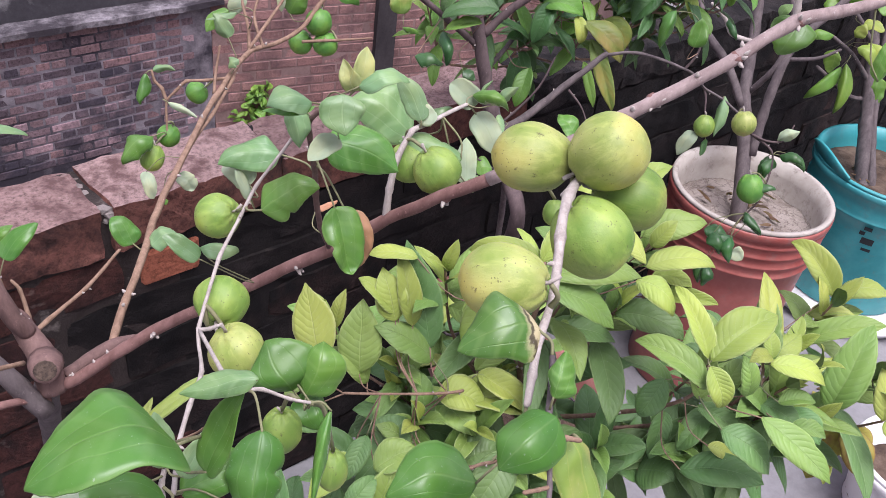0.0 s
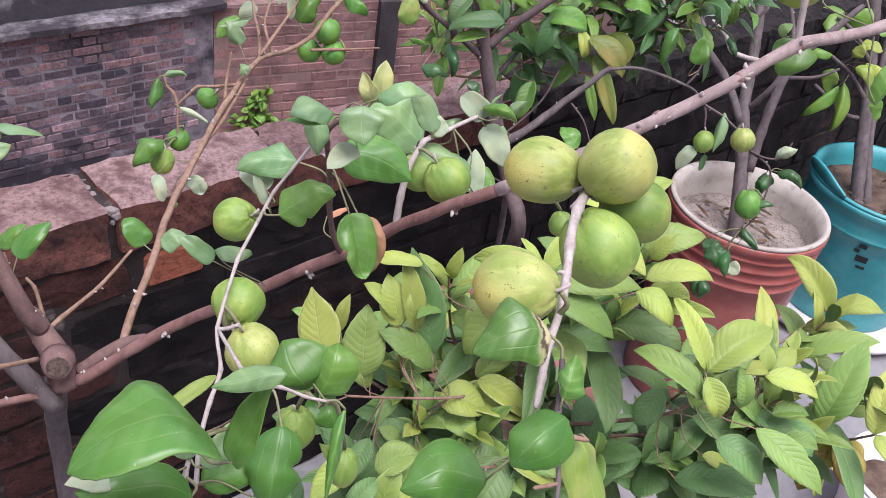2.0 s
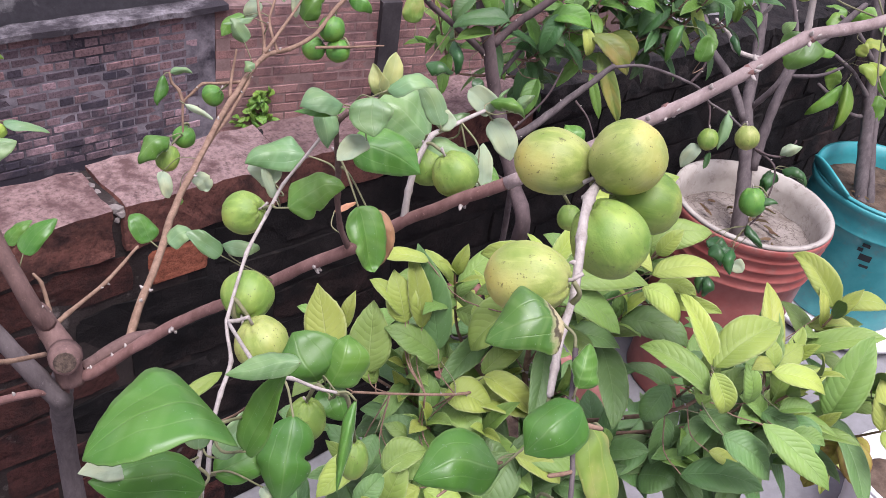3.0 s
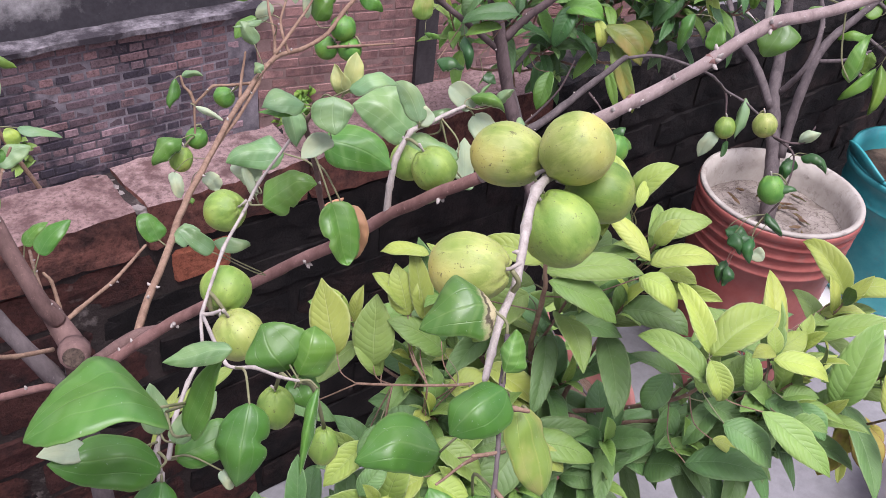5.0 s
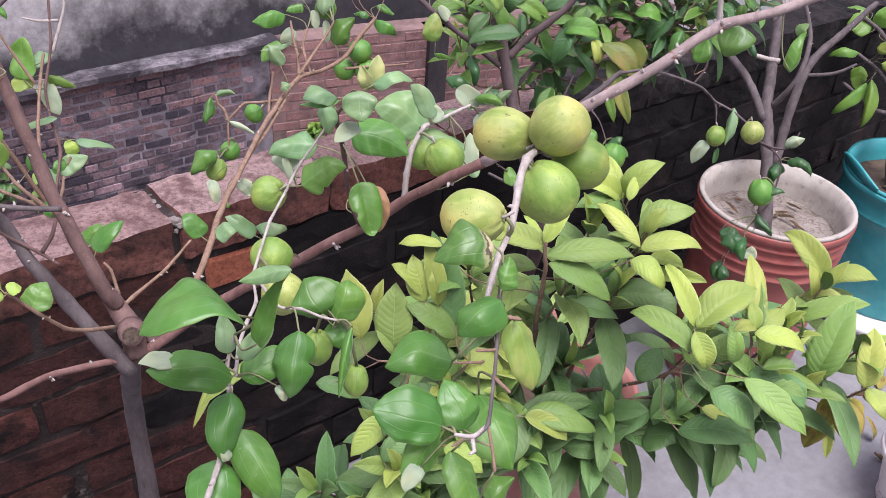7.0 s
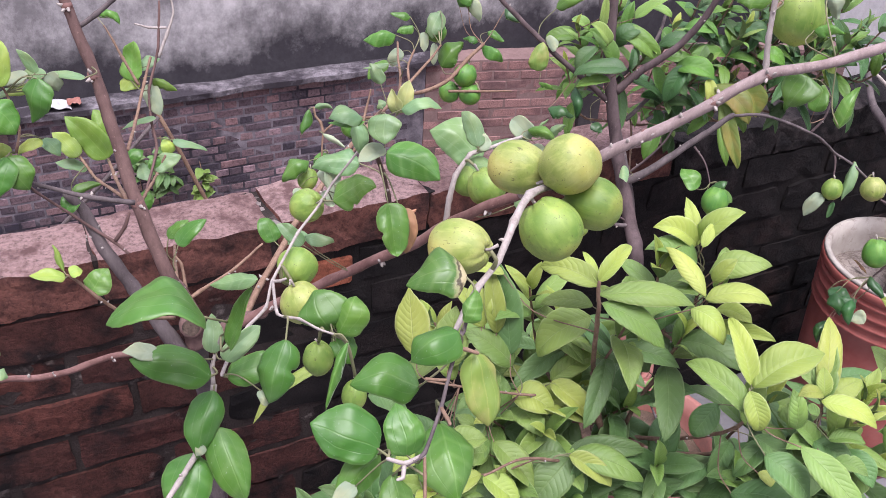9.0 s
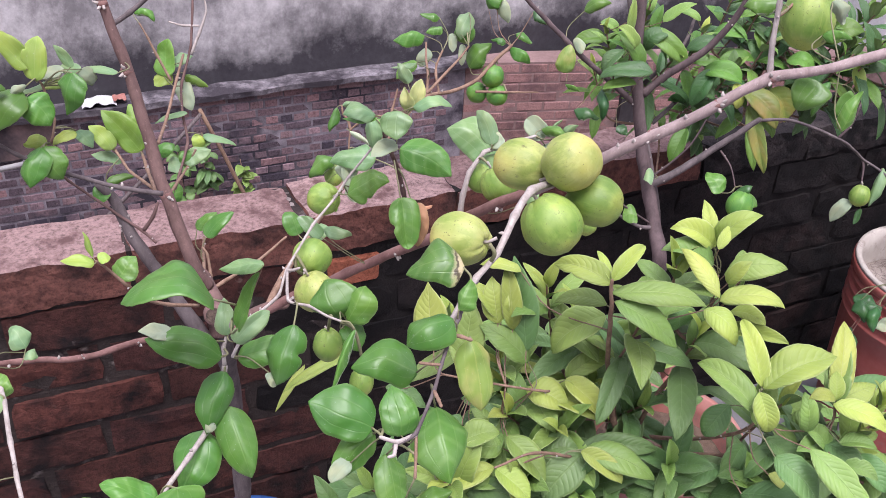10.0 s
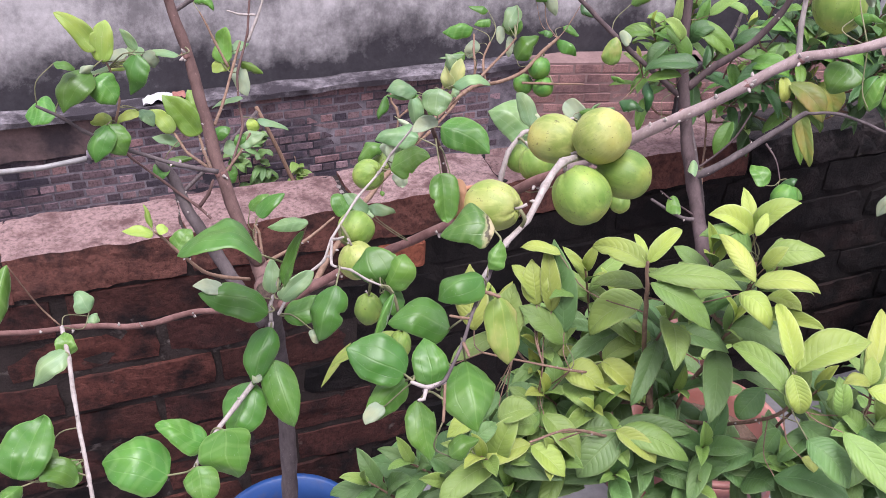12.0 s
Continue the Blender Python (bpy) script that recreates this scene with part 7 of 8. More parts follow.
leaf(back_jujube, "under", "arch", (0.847, -0.458, 0.643), (0.866, -0.478, 0.663), 0.033, (-0.792, -0.594, 0.143))
leaf(back_jujube, "pale", "arch", (0.814, -0.370, 0.684), (0.791, -0.386, 0.625), 0.031, (-0.889, -0.231, 0.396))
leaf(back_jujube, "under", "fold", (0.778, -0.359, 0.627), (0.756, -0.356, 0.591), 0.025, (-0.819, -0.320, 0.477))
leaf(back_jujube, "deep", "fold", (0.785, -0.378, 0.621), (0.775, -0.384, 0.597), 0.010, (-0.786, -0.426, 0.447))
leaf(back_jujube, "deep", "roll", (0.803, -0.470, 0.533), (0.805, -0.505, 0.511), 0.036, (-0.578, -0.445, 0.684))
leaf(back_jujube, "deep", "roll", (0.764, -0.436, 0.497), (0.780, -0.469, 0.497), 0.043, (-0.549, -0.261, 0.794))
leaf(back_jujube, "deep", "roll", (0.750, -0.462, 0.458), (0.731, -0.472, 0.427), 0.040, (-0.751, -0.359, 0.554))
leaf(back_jujube, "deep", "roll", (0.784, -0.476, 0.499), (0.763, -0.455, 0.482), 0.036, (-0.698, -0.124, 0.706))
leaf(back_jujube, "jujube", "fold", (0.681, -0.374, 0.791), (0.692, -0.367, 0.827), 0.027, (-0.734, -0.585, 0.345))
leaf(back_jujube, "jujube", "arch", (0.714, -0.311, 0.813), (0.694, -0.314, 0.762), 0.050, (-0.836, -0.416, 0.358))
leaf(back_jujube, "jujube", "fold", (0.579, -0.290, 0.639), (0.568, -0.262, 0.662), 0.031, (-0.381, -0.676, 0.631))
leaf(back_jujube, "deep", "roll", (0.595, -0.303, 0.643), (0.615, -0.312, 0.659), 0.035, (-0.675, -0.373, 0.636))
leaf(back_jujube, "jujube", "fold", (0.598, -0.296, 0.634), (0.621, -0.326, 0.627), 0.033, (-0.413, -0.500, 0.761))
leaf(back_jujube, "deep", "roll", (0.395, -0.135, 0.735), (0.426, -0.160, 0.728), 0.048, (-0.325, -0.593, 0.737))
leaf(back_jujube, "deep", "roll", (0.434, -0.144, 0.767), (0.429, -0.164, 0.725), 0.038, (-0.470, -0.777, 0.420))
leaf(back_jujube, "deep", "roll", (0.446, -0.179, 0.720), (0.458, -0.194, 0.712), 0.031, (-0.299, -0.662, 0.687))
leaf(back_jujube, "pale", "fold", (0.497, -0.227, 0.644), (0.485, -0.218, 0.643), 0.028, (-0.430, -0.470, 0.771))
leaf(back_jujube, "jujube", "fold", (0.463, -0.248, 0.596), (0.444, -0.239, 0.589), 0.038, (-0.483, -0.317, 0.816))
leaf(back_jujube, "jujube", "roll", (0.388, -0.112, 0.768), (0.405, -0.128, 0.759), 0.019, (-0.270, -0.676, 0.685))
leaf(back_jujube, "yellowing", "fold", (0.387, -0.104, 0.784), (0.400, -0.094, 0.823), 0.029, (-0.548, -0.749, 0.373))
leaf(back_jujube, "under", "fold", (0.406, -0.101, 0.817), (0.419, -0.105, 0.826), 0.024, (-0.521, -0.776, 0.356))
leaf(back_jujube, "jujube", "roll", (0.431, -0.071, 0.865), (0.467, -0.090, 0.877), 0.045, (-0.523, -0.537, 0.662))
leaf(back_jujube, "deep", "roll", (0.751, -0.459, 0.510), (0.745, -0.483, 0.485), 0.040, (-0.624, -0.485, 0.613))
leaf(back_jujube, "deep", "roll", (0.762, -0.482, 0.510), (0.748, -0.500, 0.478), 0.042, (-0.711, -0.432, 0.555))
leaf(back_jujube, "deep", "roll", (0.737, -0.475, 0.461), (0.721, -0.483, 0.434), 0.033, (-0.749, -0.351, 0.562))
leaf(back_jujube, "deep", "roll", (0.793, -0.476, 0.542), (0.793, -0.513, 0.517), 0.040, (-0.578, -0.453, 0.678))
leaf(back_jujube, "under", "fold", (0.771, -0.487, 0.482), (0.776, -0.506, 0.476), 0.024, (-0.773, -0.339, 0.536))
leaf(back_jujube, "deep", "roll", (0.862, -0.471, 0.624), (0.868, -0.508, 0.607), 0.045, (-0.587, -0.415, 0.695))
leaf(back_jujube, "deep", "roll", (0.848, -0.453, 0.613), (0.831, -0.456, 0.580), 0.037, (-0.829, -0.325, 0.455))

# ---- leafy guava crown behind ----
twig(back_guava, "trunk", "bark_grey", 0.0060, 0.0034, (0.625, -0.135, 0.100), (0.640, -0.130, 0.350), (0.530, -0.200, 0.595), (0.522, -0.110, 0.745), (0.523, -0.076, 0.822), (0.516, -0.063, 0.873))
twig(back_guava, "stem", "bark_grey", 0.0038, 0.0025, (0.560, -0.123, 0.682), (0.646, -0.110, 0.735), (0.715, -0.125, 0.773), (0.781, -0.150, 0.795))
twig(back_guava, "stem", "bark_grey", 0.0038, 0.0024, (0.543, -0.103, 0.745), (0.592, -0.114, 0.801), (0.627, -0.095, 0.847))
leaf(back_guava, "guava_dark", "fold", (0.486, -0.190, 0.807), (0.421, -0.150, 0.790), 0.040, (-0.475, -0.430, 0.768))
leaf(back_guava, "guava_fresh", "fold", (0.465, -0.183, 0.789), (0.423, -0.159, 0.775), 0.026, (-0.520, -0.509, 0.686))
leaf(back_guava, "guava_dark", "arch", (0.466, -0.139, 0.825), (0.436, -0.134, 0.790), 0.032, (-0.700, -0.468, 0.539))
leaf(back_guava, "guava_mid", "arch", (0.480, -0.147, 0.831), (0.461, -0.122, 0.854), 0.024, (-0.320, -0.771, 0.550))
leaf(back_guava, "guava_fresh", "fold", (0.496, -0.148, 0.798), (0.472, -0.110, 0.840), 0.031, (-0.334, -0.786, 0.520))
leaf(back_guava, "guava_mid", "fold", (0.485, -0.119, 0.842), (0.494, -0.106, 0.889), 0.018, (-0.562, -0.763, 0.320))
leaf(back_guava, "guava_dark", "arch", (0.518, -0.118, 0.811), (0.553, -0.133, 0.840), 0.038, (-0.665, -0.505, 0.549))
leaf(back_guava, "guava_fresh", "arch", (0.523, -0.111, 0.835), (0.567, -0.165, 0.797), 0.039, (-0.442, -0.728, 0.524))
leaf(back_guava, "guava_dark", "fold", (0.587, -0.134, 0.810), (0.632, -0.168, 0.823), 0.038, (-0.559, -0.489, 0.669))
leaf(back_guava, "guava_mid", "fold", (0.562, -0.097, 0.844), (0.603, -0.118, 0.875), 0.026, (-0.669, -0.494, 0.555))
leaf(back_guava, "guava_fresh", "arch", (0.617, -0.149, 0.775), (0.661, -0.193, 0.769), 0.043, (-0.461, -0.548, 0.698))
leaf(back_guava, "guava_dark", "fold", (0.630, -0.158, 0.781), (0.600, -0.161, 0.724), 0.038, (-0.698, -0.586, 0.413))
leaf(back_guava, "guava_fresh", "fold", (0.589, -0.172, 0.691), (0.562, -0.182, 0.639), 0.035, (-0.653, -0.606, 0.454))
leaf(back_guava, "guava_dark", "arch", (0.608, -0.155, 0.749), (0.627, -0.178, 0.738), 0.034, (-0.391, -0.638, 0.664))
leaf(back_guava, "guava_fading", "arch", (0.660, -0.197, 0.761), (0.692, -0.257, 0.716), 0.055, (-0.424, -0.677, 0.601))
leaf(back_guava, "guava_fading", "fold", (0.665, -0.214, 0.739), (0.669, -0.277, 0.651), 0.032, (-0.704, -0.595, 0.389))
leaf(back_guava, "guava_young", "arch", (0.655, -0.188, 0.767), (0.652, -0.205, 0.732), 0.025, (-0.563, -0.722, 0.401))
leaf(back_guava, "guava_fresh", "fold", (0.528, -0.004, 0.785), (0.481, 0.021, 0.771), 0.036, (-0.505, -0.548, 0.667))
leaf(back_guava, "guava_mid", "fold", (0.522, 0.011, 0.810), (0.544, -0.011, 0.796), 0.027, (-0.316, -0.716, 0.623))
leaf(back_guava, "guava_dark", "fold", (0.567, -0.016, 0.825), (0.604, -0.039, 0.839), 0.044, (-0.565, -0.523, 0.638))
leaf(back_guava, "guava_fresh", "fold", (0.559, -0.079, 0.820), (0.575, -0.073, 0.862), 0.024, (-0.647, -0.686, 0.333))
leaf(back_guava, "guava_mid", "arch", (0.595, -0.091, 0.857), (0.618, -0.116, 0.846), 0.018, (-0.392, -0.670, 0.631))
leaf(back_guava, "guava_dark", "arch", (0.743, -0.129, 0.820), (0.779, -0.174, 0.804), 0.046, (-0.466, -0.598, 0.652))
leaf(back_guava, "guava_fresh", "arch", (0.766, -0.170, 0.785), (0.795, -0.206, 0.777), 0.046, (-0.492, -0.547, 0.677))
leaf(back_guava, "guava_dark", "fold", (0.827, -0.207, 0.783), (0.789, -0.192, 0.732), 0.049, (-0.777, -0.426, 0.463))
leaf(back_guava, "guava_fresh", "arch", (0.823, -0.186, 0.814), (0.862, -0.219, 0.841), 0.046, (-0.716, -0.376, 0.588))
leaf(back_guava, "guava_young", "arch", (0.852, -0.233, 0.791), (0.852, -0.255, 0.752), 0.026, (-0.605, -0.689, 0.400))
leaf(back_guava, "guava_dark", "arch", (0.741, -0.147, 0.779), (0.723, -0.119, 0.799), 0.044, (-0.421, -0.693, 0.585))
leaf(back_guava, "guava_fresh", "fold", (0.665, -0.100, 0.817), (0.704, -0.136, 0.817), 0.036, (-0.502, -0.537, 0.679))
leaf(back_guava, "guava_dark", "arch", (0.615, 0.009, 0.713), (0.558, 0.029, 0.654), 0.041, (-0.713, -0.458, 0.531))
leaf(back_guava, "guava_fresh", "fold", (0.751, -0.141, 0.723), (0.712, -0.113, 0.689), 0.050, (-0.746, -0.332, 0.577))
leaf(back_guava, "guava_fading", "fold", (0.763, -0.154, 0.727), (0.773, -0.197, 0.685), 0.058, (-0.556, -0.646, 0.522))
leaf(back_guava, "guava_fresh", "fold", (0.734, -0.157, 0.664), (0.730, -0.200, 0.603), 0.021, (-0.698, -0.569, 0.435))
leaf(back_guava, "guava_dark", "arch", (0.698, -0.049, 0.632), (0.678, -0.063, 0.580), 0.033, (-0.692, -0.587, 0.421))
leaf(back_guava, "guava_fresh", "arch", (0.693, -0.069, 0.722), (0.734, -0.121, 0.718), 0.038, (-0.537, -0.478, 0.696))
leaf(back_guava, "guava_dark", "fold", (0.717, -0.047, 0.669), (0.721, -0.072, 0.638), 0.030, (-0.526, -0.693, 0.492))
leaf(back_guava, "guava_fresh", "arch", (0.814, -0.133, 0.730), (0.851, -0.189, 0.727), 0.054, (-0.589, -0.425, 0.687))
leaf(back_guava, "guava_dark", "arch", (0.865, -0.189, 0.759), (0.911, -0.250, 0.781), 0.044, (-0.706, -0.295, 0.644))
leaf(back_guava, "guava_fresh", "arch", (0.968, -0.240, 0.789), (0.960, -0.248, 0.754), 0.026, (-0.811, -0.498, 0.307))

# ---- leafy guava behind: shoot ends ----
whorl(back_guava, "fresh", (0.458, -0.078, 0.774), (-0.452, -0.028, 0.980), 0.056, 5)
whorl(back_guava, "fresh", (0.501, -0.039, 0.811), (-0.318, 0.024, 0.985), 0.056, 5)
whorl(back_guava, "fresh", (0.526, -0.079, 0.823), (-0.083, -0.182, 1.000), 0.056, 5)
whorl(back_guava, "fresh", (0.633, -0.111, 0.824), (0.101, -0.259, 1.010), 0.056, 5)
whorl(back_guava, "fresh", (0.735, -0.160, 0.832), (0.193, -0.297, 1.015), 0.056, 5)
whorl(back_guava, "crown", (0.836, -0.234, 0.812), (0.244, -0.427, 0.820), 0.056, 5)
whorl(back_guava, "fresh", (0.625, -0.014, 0.691), (-0.442, -0.022, 0.859), 0.056, 5)
whorl(back_guava, "crown", (0.708, -0.019, 0.700), (-0.219, -0.078, 0.986), 0.056, 5)
whorl(back_guava, "fresh", (0.767, -0.126, 0.724), (-0.060, -0.337, 0.928), 0.056, 5)
whorl(back_guava, "crown", (0.867, -0.148, 0.737), (-0.060, -0.337, 0.928), 0.056, 5)
whorl(back_guava, "fresh", (0.757, -0.084, 0.821), (0.101, -0.259, 1.010), 0.056, 5)
whorl(back_guava, "crown", (0.860, -0.135, 0.810), (0.060, -0.350, 0.910), 0.056, 5)
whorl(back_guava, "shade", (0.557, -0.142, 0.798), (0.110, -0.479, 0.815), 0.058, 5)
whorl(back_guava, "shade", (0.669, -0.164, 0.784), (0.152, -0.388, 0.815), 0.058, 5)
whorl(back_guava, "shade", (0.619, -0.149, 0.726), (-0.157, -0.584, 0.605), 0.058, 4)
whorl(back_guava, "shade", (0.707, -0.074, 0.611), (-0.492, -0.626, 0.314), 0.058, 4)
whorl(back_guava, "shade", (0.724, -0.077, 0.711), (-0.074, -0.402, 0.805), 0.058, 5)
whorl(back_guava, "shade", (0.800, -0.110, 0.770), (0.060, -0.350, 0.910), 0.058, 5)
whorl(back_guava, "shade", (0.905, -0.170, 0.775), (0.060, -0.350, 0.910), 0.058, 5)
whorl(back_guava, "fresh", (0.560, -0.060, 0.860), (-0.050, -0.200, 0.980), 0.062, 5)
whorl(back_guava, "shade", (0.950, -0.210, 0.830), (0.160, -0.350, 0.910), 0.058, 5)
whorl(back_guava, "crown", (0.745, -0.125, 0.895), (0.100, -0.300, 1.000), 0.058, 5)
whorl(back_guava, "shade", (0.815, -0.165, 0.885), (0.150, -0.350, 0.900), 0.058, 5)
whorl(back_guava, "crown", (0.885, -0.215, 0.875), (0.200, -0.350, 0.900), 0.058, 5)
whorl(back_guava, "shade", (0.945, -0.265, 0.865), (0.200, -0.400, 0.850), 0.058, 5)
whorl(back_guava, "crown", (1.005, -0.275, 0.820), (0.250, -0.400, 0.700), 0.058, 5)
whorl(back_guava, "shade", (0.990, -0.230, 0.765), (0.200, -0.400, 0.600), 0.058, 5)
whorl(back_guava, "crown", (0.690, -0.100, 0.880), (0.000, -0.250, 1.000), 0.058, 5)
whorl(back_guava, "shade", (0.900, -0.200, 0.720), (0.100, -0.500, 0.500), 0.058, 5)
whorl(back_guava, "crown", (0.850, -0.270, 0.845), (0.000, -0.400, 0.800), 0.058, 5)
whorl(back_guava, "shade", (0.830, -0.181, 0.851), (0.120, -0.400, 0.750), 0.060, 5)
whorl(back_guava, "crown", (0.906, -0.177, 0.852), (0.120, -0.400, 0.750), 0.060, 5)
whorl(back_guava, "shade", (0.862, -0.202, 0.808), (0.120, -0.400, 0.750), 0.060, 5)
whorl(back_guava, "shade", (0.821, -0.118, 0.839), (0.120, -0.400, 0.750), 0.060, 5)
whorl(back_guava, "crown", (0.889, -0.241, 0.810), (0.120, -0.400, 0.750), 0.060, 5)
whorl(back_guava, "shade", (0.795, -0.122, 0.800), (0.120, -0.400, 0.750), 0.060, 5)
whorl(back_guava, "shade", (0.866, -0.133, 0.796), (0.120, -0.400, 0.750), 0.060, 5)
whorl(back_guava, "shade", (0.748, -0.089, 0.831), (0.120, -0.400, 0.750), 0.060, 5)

# ---- old jujube in the red bucket ----
twig(bucket_jujube, "trunk", "bark_grey", 0.0176, 0.0098, (1.262, -0.262, 0.140), (1.241, -0.262, 0.252), (1.264, -0.225, 0.340), (1.288, -0.183, 0.423), (1.307, -0.150, 0.470), (1.344, -0.115, 0.539), (1.380, -0.077, 0.620), (1.398, -0.036, 0.701))
twig(bucket_jujube, "limb", "bark_grey", 0.0100, 0.0059, (1.291, -0.165, 0.447), (1.306, -0.091, 0.509), (1.311, -0.027, 0.546), (1.326, 0.010, 0.574), (1.343, 0.049, 0.614))
twig(bucket_jujube, "limb", "bark_grey", 0.0110, 0.0063, (1.278, -0.226, 0.365), (1.305, -0.207, 0.485), (1.333, -0.198, 0.560), (1.373, -0.196, 0.602), (1.417, -0.211, 0.644), (1.468, -0.232, 0.705))
twig(bucket_jujube, "limb", "bark_grey", 0.0070, 0.0043, (1.312, -0.158, 0.473), (1.320, -0.189, 0.539), (1.341, -0.187, 0.591), (1.369, -0.165, 0.633), (1.381, -0.126, 0.689))
twig(bucket_jujube, "twig", "twig_pale", 0.0055, 0.0033, (1.355, -0.121, 0.559), (1.312, -0.078, 0.568), (1.301, -0.056, 0.599), (1.282, -0.028, 0.622))
twig(bucket_jujube, "twig", "twig_pale", 0.0045, 0.0028, (1.362, -0.078, 0.636), (1.333, -0.108, 0.676), (1.341, -0.103, 0.709))
twig(bucket_jujube, "twig", "bark_grey", 0.0044, 0.0028, (1.336, -0.203, 0.561), (1.362, -0.247, 0.577), (1.384, -0.275, 0.603))
leaf(bucket_jujube, "deep", "roll", (1.290, -0.074, 0.608), (1.291, -0.104, 0.570), 0.033, (-0.665, -0.596, 0.451))
leaf(bucket_jujube, "guava_old", "flat", (1.339, -0.151, 0.632), (1.354, -0.163, 0.659), 0.035, (-0.885, -0.209, 0.415))

# ---- sapling in the teal bucket ----
twig(teal_sapling, "trunk", "bark_grey", 0.0195, 0.0140, (1.834, -0.287, 0.118), (1.846, -0.267, 0.150), (1.875, -0.220, 0.245), (1.914, -0.163, 0.356), (1.947, -0.108, 0.468), (1.974, -0.041, 0.605))
twig(teal_sapling, "trunk", "bark_grey", 0.0115, 0.0080, (1.844, -0.307, 0.118), (1.856, -0.287, 0.159), (1.898, -0.219, 0.272), (1.942, -0.162, 0.399), (1.975, -0.114, 0.513))
twig(teal_sapling, "stem", "bark_grey", 0.0070, 0.0046, (1.914, -0.163, 0.356), (1.871, -0.110, 0.421), (1.841, -0.063, 0.453))
twig(teal_sapling, "stem", "bark_grey", 0.0070, 0.0046, (1.932, -0.121, 0.446), (1.889, -0.075, 0.510), (1.856, -0.030, 0.543))
twig(teal_sapling, "stem", "bark_grey", 0.0062, 0.0046, (1.908, -0.188, 0.321), (1.868, -0.140, 0.323), (1.830, -0.056, 0.372))
leaf(teal_sapling, "lime", "arch", (1.836, -0.109, 0.395), (1.783, -0.073, 0.301), 0.065, (-0.882, -0.175, 0.438))
leaf(teal_sapling, "lime", "arch", (1.825, -0.123, 0.412), (1.790, -0.156, 0.296), 0.063, (-0.844, -0.391, 0.368))
leaf(teal_sapling, "lime", "arch", (1.842, -0.060, 0.458), (1.806, -0.002, 0.432), 0.052, (-0.701, -0.098, 0.706))
leaf(teal_sapling, "young", "arch", (1.824, -0.134, 0.460), (1.833, -0.188, 0.433), 0.059, (-0.667, -0.431, 0.608))
leaf(teal_sapling, "young", "arch", (1.824, -0.117, 0.480), (1.839, -0.123, 0.516), 0.056, (-0.913, -0.237, 0.333))
leaf(teal_sapling, "young", "arch", (1.854, -0.143, 0.470), (1.864, -0.194, 0.445), 0.060, (-0.673, -0.428, 0.603))
leaf(teal_sapling, "young", "fold", (1.854, -0.113, 0.503), (1.873, -0.158, 0.510), 0.049, (-0.728, -0.202, 0.655))
leaf(teal_sapling, "lime", "fold", (1.859, -0.060, 0.509), (1.839, 0.003, 0.532), 0.058, (-0.656, -0.427, 0.622))
leaf(teal_sapling, "lime", "fold", (1.890, -0.069, 0.523), (1.909, -0.074, 0.574), 0.054, (-0.917, -0.266, 0.297))
leaf(teal_sapling, "lime", "flat", (1.916, -0.177, 0.379), (1.898, -0.201, 0.313), 0.055, (-0.838, -0.397, 0.374))
leaf(teal_sapling, "lime", "flat", (1.883, -0.058, 0.411), (1.868, -0.074, 0.356), 0.054, (-0.839, -0.418, 0.349))
leaf(teal_sapling, "lime", "flat", (1.910, -0.015, 0.544), (1.871, 0.041, 0.496), 0.058, (-0.833, -0.145, 0.535))
leaf(teal_sapling, "lime", "flat", (1.942, -0.095, 0.541), (1.955, -0.141, 0.528), 0.059, (-0.682, -0.375, 0.628))

# ---- guava shrub: dry leaves ----
twig(guava, "stem", "bark_tan", 0.0029, 0.0020, (0.474, -0.758, 0.507), (0.528, -0.781, 0.485), (0.575, -0.787, 0.461))
leaf(guava, "guava_yellow", "fold", (0.565, -0.785, 0.465), (0.537, -0.809, 0.428), 0.020, (-0.696, -0.241, 0.676))
leaf(guava, "guava_yellow", "fold", (0.551, -0.787, 0.479), (0.550, -0.826, 0.469), 0.020, (-0.536, -0.196, 0.821))
leaf(guava, "burnt", "fold", (0.551, -0.787, 0.479), (0.562, -0.798, 0.490), 0.025, (-0.687, 0.023, 0.726))
leaf(guava, "guava_yellow", "fold", (0.561, -0.784, 0.461), (0.533, -0.782, 0.430), 0.020, (-0.742, -0.109, 0.661))
leaf(guava, "burnt", "fold", (0.561, -0.779, 0.462), (0.543, -0.774, 0.442), 0.023, (-0.739, -0.067, 0.670))
leaf(guava, "guava_yellow", "flat", (-0.102, -0.356, 0.557), (-0.149, -0.383, 0.517), 0.017, (-0.360, -0.519, 0.775), False)
leaf(guava, "guava_young", "fold", (-0.051, -0.386, 0.586), (-0.141, -0.392, 0.553), 0.023, (-0.291, -0.407, 0.866), False)

# ---- guava shrub: dull lower leaves ----
twig(guava, "stem", "bark_tan", 0.0029, 0.0017, (0.259, -0.623, 0.500), (0.316, -0.685, 0.544), (0.341, -0.744, 0.587), (0.369, -0.795, 0.613))
leaf(guava, "guava_old", "arch", (0.319, -0.727, 0.623), (0.277, -0.728, 0.586), 0.034, (-0.618, -0.320, 0.718))
leaf(guava, "guava_old", "fold", (0.296, -0.723, 0.635), (0.313, -0.771, 0.619), 0.031, (-0.389, -0.409, 0.826))
leaf(guava, "guava_old", "flat", (0.342, -0.736, 0.623), (0.299, -0.751, 0.576), 0.034, (-0.625, -0.372, 0.686))
leaf(guava, "guava_mid", "fold", (0.331, -0.770, 0.652), (0.323, -0.742, 0.662), 0.030, (-0.304, -0.395, 0.867))
